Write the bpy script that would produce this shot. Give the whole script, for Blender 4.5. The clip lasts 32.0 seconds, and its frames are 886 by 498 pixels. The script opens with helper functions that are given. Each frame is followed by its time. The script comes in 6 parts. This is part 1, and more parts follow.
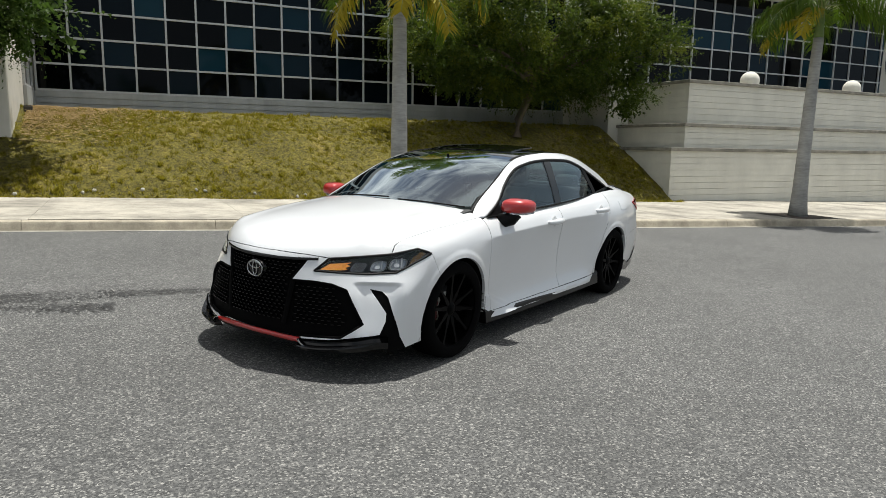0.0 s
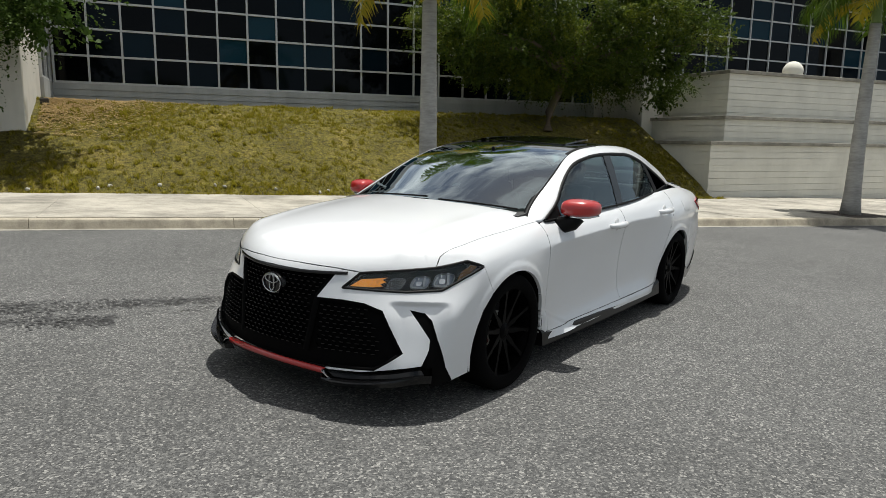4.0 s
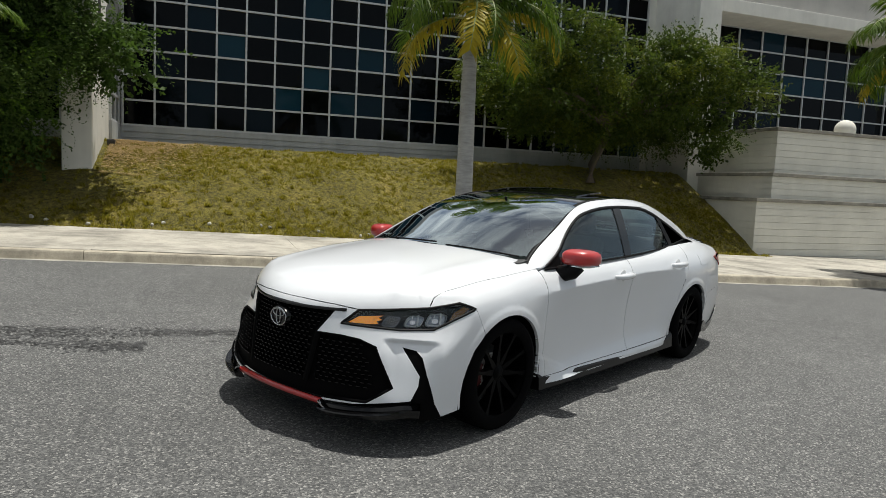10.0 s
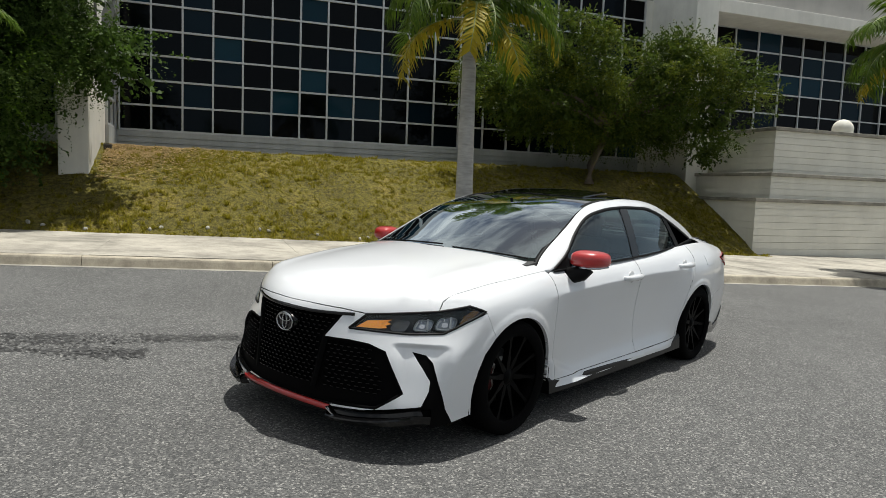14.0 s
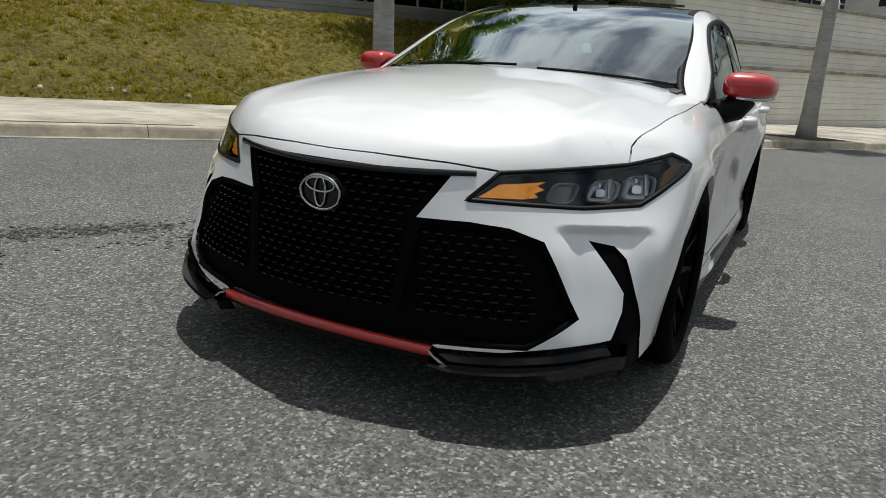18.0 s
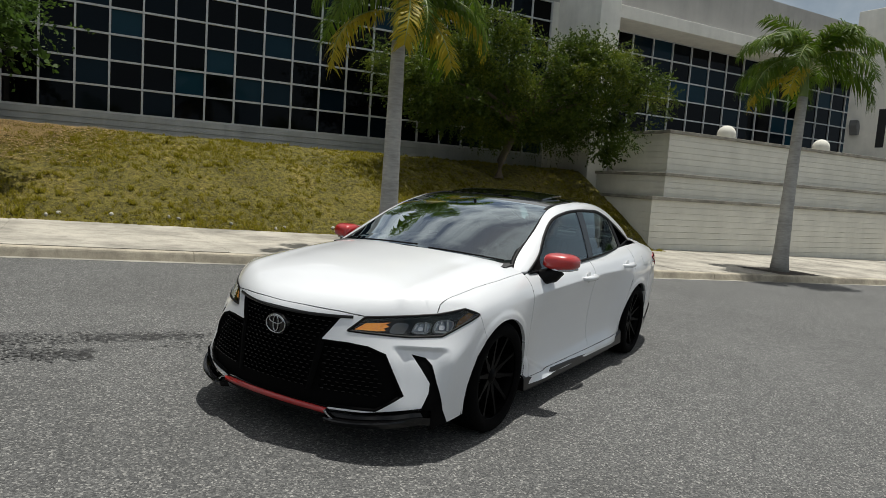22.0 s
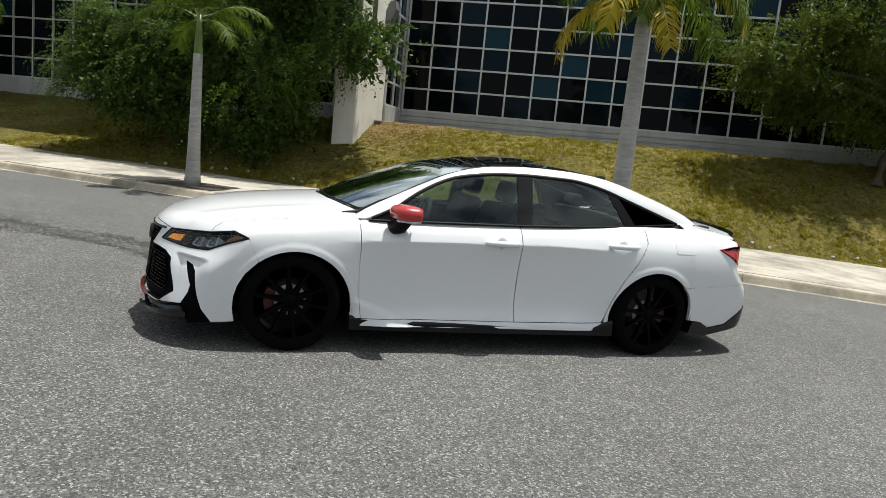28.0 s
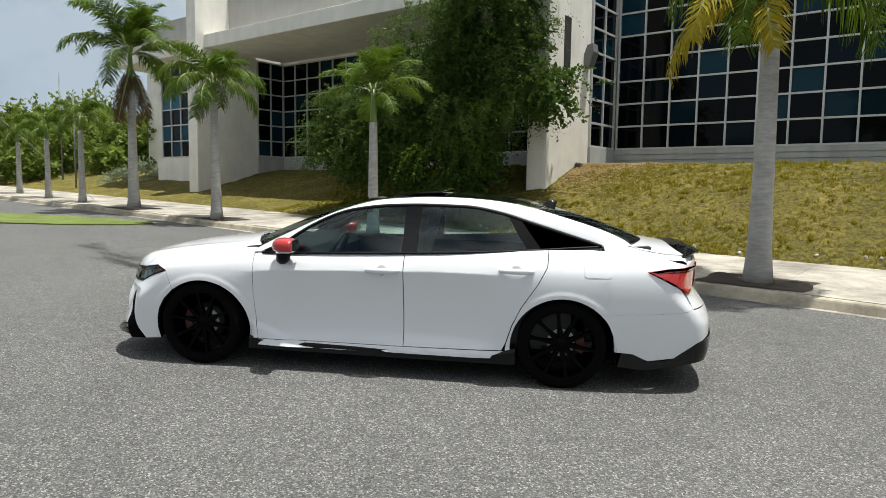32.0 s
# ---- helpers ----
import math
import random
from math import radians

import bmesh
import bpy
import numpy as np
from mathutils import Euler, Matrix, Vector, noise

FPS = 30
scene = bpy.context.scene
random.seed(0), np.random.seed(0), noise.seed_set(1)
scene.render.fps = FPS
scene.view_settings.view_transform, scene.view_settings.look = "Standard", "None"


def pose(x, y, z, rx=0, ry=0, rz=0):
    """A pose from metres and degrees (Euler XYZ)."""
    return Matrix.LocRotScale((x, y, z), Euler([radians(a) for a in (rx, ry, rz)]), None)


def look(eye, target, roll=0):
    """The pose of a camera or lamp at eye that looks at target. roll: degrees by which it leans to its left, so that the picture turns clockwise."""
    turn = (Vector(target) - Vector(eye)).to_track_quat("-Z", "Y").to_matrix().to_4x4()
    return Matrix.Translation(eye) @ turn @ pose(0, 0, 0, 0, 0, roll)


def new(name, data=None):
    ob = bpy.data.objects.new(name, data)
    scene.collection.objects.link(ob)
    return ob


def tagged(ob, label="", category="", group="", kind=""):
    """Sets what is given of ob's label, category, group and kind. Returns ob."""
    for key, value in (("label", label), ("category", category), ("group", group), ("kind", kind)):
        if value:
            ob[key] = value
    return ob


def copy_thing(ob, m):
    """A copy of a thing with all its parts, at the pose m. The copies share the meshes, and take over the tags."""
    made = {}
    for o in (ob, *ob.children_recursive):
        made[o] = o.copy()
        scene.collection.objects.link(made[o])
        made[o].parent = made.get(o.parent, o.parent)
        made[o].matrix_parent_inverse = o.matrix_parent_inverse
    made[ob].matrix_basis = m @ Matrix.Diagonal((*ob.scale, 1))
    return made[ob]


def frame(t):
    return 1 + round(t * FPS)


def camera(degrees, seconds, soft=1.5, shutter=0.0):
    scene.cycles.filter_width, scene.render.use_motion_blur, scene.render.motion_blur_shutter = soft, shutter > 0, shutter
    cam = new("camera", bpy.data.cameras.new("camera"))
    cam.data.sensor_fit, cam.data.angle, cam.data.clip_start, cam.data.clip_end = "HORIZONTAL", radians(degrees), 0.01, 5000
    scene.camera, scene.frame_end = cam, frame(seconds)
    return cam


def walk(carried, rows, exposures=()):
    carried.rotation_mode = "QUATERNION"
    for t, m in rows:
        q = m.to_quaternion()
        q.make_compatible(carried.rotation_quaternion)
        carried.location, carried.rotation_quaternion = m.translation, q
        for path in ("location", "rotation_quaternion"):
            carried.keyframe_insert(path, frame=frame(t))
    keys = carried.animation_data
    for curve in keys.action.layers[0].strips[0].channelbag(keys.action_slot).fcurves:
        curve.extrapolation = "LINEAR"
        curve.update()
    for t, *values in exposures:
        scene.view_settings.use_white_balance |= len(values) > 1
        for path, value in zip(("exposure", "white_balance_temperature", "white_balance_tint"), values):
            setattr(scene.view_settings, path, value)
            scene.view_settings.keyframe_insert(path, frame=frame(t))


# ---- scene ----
cam = camera(67.0, 32.0, soft=0.86)
PATH = [
    (0, (-2.761, -5.432, 1.441), (-1.913, -3.648, 1.133), 0.94),
    (0.5, (-2.639, -5.167, 1.441), (-1.844, -3.357, 1.139), 2.33),
    (1, (-2.687, -4.905, 1.436), (-1.852, -3.114, 1.124), -0.36),
    (1.5, (-2.645, -4.731, 1.389), (-1.763, -2.968, 1.054), 0.24),
    (2, (-2.568, -4.647, 1.367), (-1.685, -2.904, 0.940), 2.13),
    (2.5, (-2.548, -4.598, 1.379), (-1.698, -2.836, 0.964), 0.53),
    (3, (-2.563, -4.624, 1.404), (-1.752, -2.829, 1.057), 0.43),
    (3.5, (-2.583, -4.665, 1.413), (-1.786, -2.860, 1.084), 0.73),
    (4, (-2.608, -4.698, 1.416), (-1.817, -2.890, 1.091), 0.93),
    (4.5, (-2.636, -4.704, 1.424), (-1.871, -2.881, 1.120), 2.53),
    (6.5, (-2.610, -4.699, 1.434), (-1.855, -2.867, 1.166), 1.73),
    (7, (-2.624, -4.719, 1.437), (-1.871, -2.880, 1.205), 1.84),
    (7.5, (-2.638, -4.714, 1.429), (-1.891, -2.872, 1.211), 2.24),
    (8, (-2.661, -4.737, 1.430), (-1.928, -2.887, 1.232), 2.44),
    (8.5, (-2.683, -4.784, 1.431), (-1.954, -2.934, 1.212), 1.14),
    (9, (-2.597, -4.859, 1.435), (-1.935, -2.980, 1.257), 2.14),
    (9.5, (-2.477, -4.956, 1.439), (-1.830, -3.073, 1.249), 3.04),
    (10, (-2.418, -5.002, 1.430), (-1.762, -3.122, 1.241), 2.54),
    (10.5, (-2.428, -5.005, 1.439), (-1.766, -3.126, 1.254), 1.94),
    (11, (-2.439, -4.993, 1.435), (-1.773, -3.116, 1.246), 2.24),
    (11.5, (-2.446, -4.972, 1.429), (-1.791, -3.093, 1.223), 2.33),
    (12, (-2.444, -4.978, 1.432), (-1.783, -3.099, 1.242), 2.44),
    (12.5, (-2.445, -4.984, 1.429), (-1.777, -3.107, 1.250), 3.24),
    (13, (-2.451, -4.963, 1.423), (-1.830, -3.070, 1.245), 2.54),
    (13.5, (-2.435, -4.960, 1.425), (-1.790, -3.075, 1.250), 2.24),
    (15.5, (-2.670, -4.280, 1.332), (-1.812, -2.491, 1.080), 3.25),
    (16, (-2.744, -3.890, 1.281), (-1.714, -2.200, 0.995), 3.18),
    (16.5, (-2.831, -3.537, 1.242), (-1.714, -1.908, 0.928), 2.40),
    (17, (-2.830, -3.252, 1.177), (-1.703, -1.632, 0.854), 1.40),
    (17.5, (-2.776, -3.063, 1.086), (-1.680, -1.432, 0.715), 3.38),
    (18, (-2.756, -2.970, 1.015), (-1.722, -1.340, 0.492), 2.65),
    (18.5, (-2.733, -2.897, 0.988), (-1.763, -1.253, 0.389), 2.21),
    (19, (-2.738, -2.903, 1.000), (-1.768, -1.256, 0.413), 2.02),
    (19.5, (-2.838, -3.137, 1.168), (-1.856, -1.445, 0.759), 3.95),
    (20, (-2.964, -3.497, 1.345), (-1.846, -1.870, 1.031), 8.80),
    (20.5, (-2.938, -3.825, 1.432), (-1.894, -2.139, 1.178), 5.58),
    (21, (-2.924, -4.173, 1.478), (-1.957, -2.446, 1.201), 4.86),
    (21.5, (-3.015, -4.479, 1.483), (-2.016, -2.760, 1.283), 4.47),
    (22, (-2.998, -4.742, 1.482), (-2.041, -2.998, 1.282), 3.87),
    (22.5, (-2.925, -4.931, 1.464), (-2.028, -3.180, 1.108), 2.34),
    (23, (-2.920, -4.960, 1.466), (-2.187, -3.133, 1.110), -2.38),
    (23.5, (-2.706, -5.155, 1.454), (-2.004, -3.293, 1.251), -1.66),
    (24, (-2.354, -5.260, 1.439), (-1.821, -3.352, 1.159), -2.07),
    (24.5, (-1.973, -5.251, 1.448), (-1.547, -3.307, 1.240), 0.24),
    (25, (-1.567, -5.406, 1.431), (-1.211, -3.449, 1.214), -0.16),
    (25.5, (-1.173, -5.507, 1.412), (-0.978, -3.539, 1.110), 0.15),
    (27.5, (0.520, -5.526, 1.417), (0.317, -3.551, 1.177), 1.95),
    (28, (0.957, -5.612, 1.417), (0.600, -3.664, 1.139), 5.60),
    (28.5, (1.302, -5.550, 1.391), (0.797, -3.633, 1.127), 3.86),
    (29, (1.694, -5.478, 1.443), (1.124, -3.571, 1.247), 2.20),
    (29.5, (2.170, -5.500, 1.445), (1.480, -3.645, 1.158), 4.15),
    (30, (2.524, -5.325, 1.421), (1.745, -3.511, 1.108), 0.89),
    (30.5, (2.903, -5.154, 1.455), (2.017, -3.380, 1.195), -1.34),
    (31, (3.363, -5.029, 1.485), (2.349, -3.324, 1.231), 1.74),
    (31.5, (3.659, -4.766, 1.455), (2.539, -3.118, 1.281), 3.62),
    (32, (3.995, -4.533, 1.462), (2.783, -2.954, 1.278), 0.79),
]
walk(cam, [(t, look(eye, target, roll)) for t, eye, target, roll in PATH], [(0, 0.13, 6650, 7), (2, -0.04, 6650, 7), (4, -0.03, 6650, 7), (8, -0.09, 6650, 7), (13.5, -0.05, 6650, 7), (16, -0.27, 6650, 7), (17, -0.45, 6650, 7), (18.1, -0.14, 6650, 7), (18.8, 0.50, 6650, 7), (19.2, 0.50, 6650, 7), (20.0, -0.02, 6650, 7), (21, -0.44, 6650, 7), (22, -0.24, 6650, 7), (23, 0.04, 6650, 7), (24, 0.0, 6650, 7), (25.5, 0.14, 6650, 7), (28, 0.20, 6650, 7), (30, 0.34, 6650, 7), (32, 0.33, 6650, 7)])

# ---- light ----
world = bpy.data.worlds.new("world")
scene.world = world
world.use_nodes = True
wt = world.node_tree
sky = wt.nodes.new("ShaderNodeTexSky")
sky.sky_type = "NISHITA"
sky.sun_disc = False
sky.sun_elevation = radians(78)
sky.sun_rotation = radians(60)
sky.air_density, sky.dust_density, sky.ozone_density = 1.0, 3.5, 1.0
cl = wt.nodes.new("ShaderNodeTexNoise")
cl.inputs["Scale"].default_value, cl.inputs["Detail"].default_value, cl.inputs["Roughness"].default_value = 6.4, 8.0, 0.56
mp = wt.nodes.new("ShaderNodeMapping")
mp.inputs["Scale"].default_value = (1.0, 1.0, 1.1)
tc = wt.nodes.new("ShaderNodeTexCoord")
wt.links.new(tc.outputs["Generated"], mp.inputs["Vector"])
wt.links.new(mp.outputs[0], cl.inputs["Vector"])
cr = wt.nodes.new("ShaderNodeValToRGB")
cr.color_ramp.elements[0].position, cr.color_ramp.elements[1].position = 0.38, 0.56
wt.links.new(cl.outputs["Fac"], cr.inputs["Fac"])
mixc = wt.nodes.new("ShaderNodeMix")
mixc.data_type = "RGBA"
wt.links.new(cr.outputs["Color"], mixc.inputs[0])
wt.links.new(sky.outputs[0], mixc.inputs[6])
mixc.inputs[7].default_value = (14.0, 14.3, 14.8, 1)
# pale haze towards the horizon
sep = wt.nodes.new("ShaderNodeSeparateXYZ")
wt.links.new(tc.outputs["Generated"], sep.inputs[0])
hz = wt.nodes.new("ShaderNodeMapRange")
hz.interpolation_type = "SMOOTHSTEP"
hz.inputs["From Min"].default_value, hz.inputs["From Max"].default_value = 0.18, 0.46
hz.inputs["To Min"].default_value, hz.inputs["To Max"].default_value = 0.9, 0.0
wt.links.new(sep.outputs["Z"], hz.inputs["Value"])
mixh = wt.nodes.new("ShaderNodeMix")
mixh.data_type = "RGBA"
wt.links.new(hz.outputs["Result"], mixh.inputs[0])
wt.links.new(mixc.outputs[2], mixh.inputs[6])
mixh.inputs[7].default_value = (6.6, 8.1, 9.9, 1)
wt.links.new(mixh.outputs[2], wt.nodes["Background"].inputs[0])
wt.nodes["Background"].inputs[1].default_value = 0.05
sun = new("sun", bpy.data.lights.new("sun", "SUN"))
sun.data.energy, sun.data.angle, sun.data.color = 5.0, radians(0.6), (1.0, 0.975, 0.935)
SUN_FROM = Vector((0.17, 0.10, 1.0))
sun.matrix_world = look(SUN_FROM * 50, (0, 0, 0))
sky.sun_elevation = math.atan2(SUN_FROM.z, math.hypot(SUN_FROM.x, SUN_FROM.y))
sky.sun_rotation = math.atan2(SUN_FROM.x, SUN_FROM.y)


# ---- building blocks ----
def link_mesh(name, bm, mats, smooth=False):
    me = bpy.data.meshes.new(name)
    bm.to_mesh(me)
    bm.free()
    shape = me.attributes.get("shape_normal")
    for m in (mats if isinstance(mats, (list, tuple)) else [mats]):
        me.materials.append(m)
    if smooth:
        me.polygons.foreach_set("use_smooth", [True] * len(me.polygons))
        if shape is not None:
            ns = [tuple(d.vector) for d in shape.data]
            me.normals_split_custom_set_from_vertices(ns)
    if me.attributes.get("shape_normal") is not None:
        me.attributes.remove(me.attributes["shape_normal"])
    return me


def part(name, bm, mat, parent=None, label="", smooth=False):
    ob = new(name, link_mesh(name, bm, mat, smooth))
    if parent is not None:
        ob.parent = parent
    if label:
        ob["label"] = label
    return ob


def empty(name, m=None):
    ob = new(name)
    ob.empty_display_size = 0.2
    if m is not None:
        ob.matrix_world = m
    return ob


def box(bm, x0, x1, y0, y1, z0, z1, bevel=0.0):
    vs = [bm.verts.new((x, y, z)) for x in (x0, x1) for y in (y0, y1) for z in (z0, z1)]
    fs = [bm.faces.new([vs[i] for i in q]) for q in ((0, 1, 3, 2), (4, 6, 7, 5), (0, 4, 5, 1), (2, 3, 7, 6), (0, 2, 6, 4), (1, 5, 7, 3))]
    if bevel:
        es = {e for f in fs for e in f.edges}
        bmesh.ops.bevel(bm, geom=list(es), offset=bevel, segments=2, profile=0.5, affect="EDGES")
    return vs


def boxes(*rows, bevel=0.0):
    bm = bmesh.new()
    for r in rows:
        box(bm, *r, bevel=bevel)
    return bm


def tube(bm, pts, radii, sides=8, cap=True):
    """A tapered tube through points."""
    rings = []
    n = len(pts)
    pts = [Vector(p) for p in pts]
    for i, p in enumerate(pts):
        d = (pts[min(i + 1, n - 1)] - pts[max(i - 1, 0)]).normalized()
        a = d.cross(Vector((0, 0, 1)) if abs(d.z) < 0.95 else Vector((1, 0, 0))).normalized()
        b = d.cross(a)
        r = radii[i] if hasattr(radii, "__len__") else radii
        rings.append([bm.verts.new(p + r * (math.cos(2 * math.pi * k / sides) * a + math.sin(2 * math.pi * k / sides) * b)) for k in range(sides)])
    for i in range(n - 1):
        for k in range(sides):
            bm.faces.new((rings[i][k], rings[i][(k + 1) % sides], rings[i + 1][(k + 1) % sides], rings[i + 1][k]))
    if cap:
        bm.faces.new(rings[0][::-1])
        bm.faces.new(rings[-1])


def lathe_z(profile, sides=24):
    """Spins (r, z) points round the z axis."""
    bm = bmesh.new()
    rings = [[bm.verts.new((max(r, 1e-4) * math.cos(2 * math.pi * k / sides), max(r, 1e-4) * math.sin(2 * math.pi * k / sides), z)) for k in range(sides)] for r, z in profile]
    for a, b in zip(rings, rings[1:]):
        for k in range(sides):
            bm.faces.new((a[k], a[(k + 1) % sides], b[(k + 1) % sides], b[k]))
    return bm


# ---- materials ----
class Nodes:
    """A small wrapper to write node trees in few lines."""

    def __init__(self, name):
        self.mat = bpy.data.materials.new(name)
        self.mat.use_nodes = True
        self.t = self.mat.node_tree
        self.bsdf = self.t.nodes["Principled BSDF"]

    def node(self, kind, **inputs):
        n = self.t.nodes.new(kind)
        for key, v in inputs.items():
            sock = n.inputs[int(key[1:])] if key[0] == "i" and key[1:].isdigit() else n.inputs[key]
            if hasattr(v, "is_linked"):
                self.t.links.new(v, sock)
            else:
                sock.default_value = v
        return n

    def coord(self, which="Object"):
        return self.t.nodes.new("ShaderNodeTexCoord").outputs[which]

    def noise(self, scale, detail=4.0, rough=0.6, vec=None, stretch=None):
        v = vec if vec is not None else self.coord()
        if stretch:
            m = self.node("ShaderNodeMapping", Vector=v)
            m.inputs["Scale"].default_value = stretch
            v = m.outputs[0]
        return self.node("ShaderNodeTexNoise", Vector=v, Scale=scale, Detail=detail, Roughness=rough).outputs["Fac"]

    def ramp(self, fac, stops):
        r = self.node("ShaderNodeValToRGB", Fac=fac)
        e = r.color_ramp.elements
        while len(e) < len(stops):
            e.new(0.5)
        for s, (p, c) in zip(e, stops):
            s.position = p
            s.color = (*c, 1) if hasattr(c, "__len__") else (c, c, c, 1)
        return r.outputs["Color"]

    def mix(self, fac, a, b, mode="MIX"):
        n = self.t.nodes.new("ShaderNodeMix")
        n.data_type, n.blend_type = "RGBA", mode
        for i, v in ((0, fac), (6, a), (7, b)):
            if hasattr(v, "is_linked"):
                self.t.links.new(v, n.inputs[i])
            elif i == 0:
                n.inputs[i].default_value = v
            else:
                n.inputs[i].default_value = (*v, 1) if hasattr(v, "__len__") else (v, v, v, 1)
        return n.outputs[2]

    def math(self, op, a, b=0.0):
        n = self.t.nodes.new("ShaderNodeMath")
        n.operation = op
        for i, v in enumerate((a, b)):
            if hasattr(v, "is_linked"):
                self.t.links.new(v, n.inputs[i])
            else:
                n.inputs[i].default_value = v
        return n.outputs[0]

    def set(self, **inputs):
        for key, v in inputs.items():
            sock = self.bsdf.inputs[key.replace("_", " ")]
            if hasattr(v, "is_linked"):
                self.t.links.new(v, sock)
            else:
                sock.default_value = (*v, 1) if hasattr(v, "__len__") and len(v) == 3 else v
        return self

    def bump(self, height, strength=0.3, distance=0.01):
        n = self.node("ShaderNodeBump", Height=height, Strength=strength, Distance=distance)
        self.t.links.new(n.outputs[0], self.bsdf.inputs["Normal"])
        return self


def plain(name, color, rough=0.5, metal=0.0, grain=30.0, vary=0.12, bump=0.0, **more):
    """A plain surface with a little variation of tone at two scales."""
    m = Nodes(name)
    f = m.mix(0.5, m.noise(grain), m.noise(grain / 9))
    lo, hi = [c * (1 - vary) for c in color], [min(1, c * (1 + vary)) for c in color]
    m.set(Base_Color=m.ramp(f, [(0.35, lo), (0.65, hi)]), Roughness=rough, Metallic=metal, **more)
    if bump:
        m.bump(m.noise(grain * 2), bump, 0.005)
    return m.mat


def asphalt_mat():
    m = Nodes("asphalt")
    grit = m.node("ShaderNodeTexVoronoi", Vector=m.coord(), Scale=105.0).outputs["Color"]
    grit = m.node("ShaderNodeSeparateColor", Color=grit).outputs[0]
    base = m.ramp(grit, [(0.0, (0.040, 0.041, 0.042)), (0.5, (0.090, 0.091, 0.091)), (0.86, (0.146, 0.146, 0.142)), (1.0, (0.31, 0.305, 0.29))])
    fine = m.ramp(m.noise(330.0, 2), [(0.3, 0.58), (0.7, 1.38)])
    big = m.ramp(m.noise(0.45, 6, 0.65), [(0.3, 0.84), (0.7, 1.10)])
    mid = m.ramp(m.noise(5.0, 6, 0.7), [(0.3, 0.86), (0.7, 1.10)])
    col = m.mix(1.0, m.mix(1.0, m.mix(1.0, base, big, "MULTIPLY"), mid, "MULTIPLY"), fine, "MULTIPLY")
    m.set(Base_Color=col, Roughness=0.85)
    m.bump(m.noise(150.0, 3), 0.55, 0.005)
    return m.mat


def concrete_mat(name, tone, stain=0.5, scale=1.0):
    m = Nodes(name)
    a = m.ramp(m.noise(3.0 * scale, 8, 0.7), [(0.3, [c * 0.72 for c in tone]), (0.5, tone), (0.75, [min(1, c * 1.12) for c in tone])])
    b = m.ramp(m.noise(0.7 * scale, 6, 0.65), [(0.35, 1 - stain * 0.55), (0.6, 1.0)])
    c = m.ramp(m.noise(60.0, 2), [(0.3, 0.88), (0.7, 1.06)])
    m.set(Base_Color=m.mix(1.0, m.mix(1.0, a, b, "MULTIPLY"), c, "MULTIPLY"), Roughness=0.9)
    m.bump(m.noise(45.0, 4), 0.35, 0.006)
    return m.mat


def wall_mat(name, tone, streak=0.25):
    m = Nodes(name)
    a = m.ramp(m.noise(1.3, 6), [(0.3, [c * 0.88 for c in tone]), (0.7, [min(1, c * 1.05) for c in tone])])
    s = m.ramp(m.noise(2.2, 5, 0.6, stretch=(1.0, 1.0, 0.12)), [(0.35, 1 - streak), (0.6, 1.0)])
    m.set(Base_Color=m.mix(1.0, a, s, "MULTIPLY"), Roughness=0.8)
    m.bump(m.noise(70.0, 3), 0.15, 0.004)
    return m.mat


def grass_ground_mat():
    m = Nodes("grass_ground")
    a = m.ramp(m.noise(0.9, 6, 0.7), [(0.32, (0.140, 0.115, 0.015)), (0.5, (0.205, 0.175, 0.024)), (0.68, (0.295, 0.232, 0.048))])
    b = m.ramp(m.noise(11.0, 6, 0.8), [(0.38, 0.34), (0.47, 0.62), (0.55, 1.0), (0.68, 1.35)])
    m.set(Base_Color=m.mix(1.0, a, b, "MULTIPLY"), Roughness=0.95)
    m.bump(m.noise(9.0, 7, 0.8), 1.0, 0.12)
    return m.mat


def leaf_mat(name, dark, light, dry=None):
    m = Nodes(name)
    r = m.node("ShaderNodeNewGeometry").outputs["Random Per Island"]
    stops = [(0.0, dark), (0.75, light)] + ([(1.0, dry)] if dry else [])
    m.set(Base_Color=m.mix(0.35, m.ramp(r, stops), m.ramp(m.noise(1.2, 3), [(0.3, dark), (0.7, light)])), Roughness=0.5)
    m.bsdf.inputs["Specular IOR Level"].default_value = 0.15
    tr = m.node("ShaderNodeBsdfTranslucent", Color=(*[min(1, c * 1.4) for c in light], 1))
    mx = m.node("ShaderNodeMixShader", i0=0.3, i1=m.bsdf.outputs[0], i2=tr.outputs[0])
    m.t.links.new(mx.outputs[0], m.t.nodes["Material Output"].inputs["Surface"])
    return m.mat


def bark_mat(name, tone):
    m = Nodes(name)
    rings = m.noise(9.0, 4, 0.6, stretch=(0.6, 0.6, 3.0))
    m.set(Base_Color=m.mix(1.0, m.ramp(rings, [(0.3, [c * 0.78 for c in tone]), (0.65, [c * 1.1 for c in tone])]), m.ramp(m.noise(2.5, 5), [(0.3, 0.75), (0.7, 1.1)]), "MULTIPLY"), Roughness=0.9)
    m.bump(rings, 0.3, 0.01)
    return m.mat


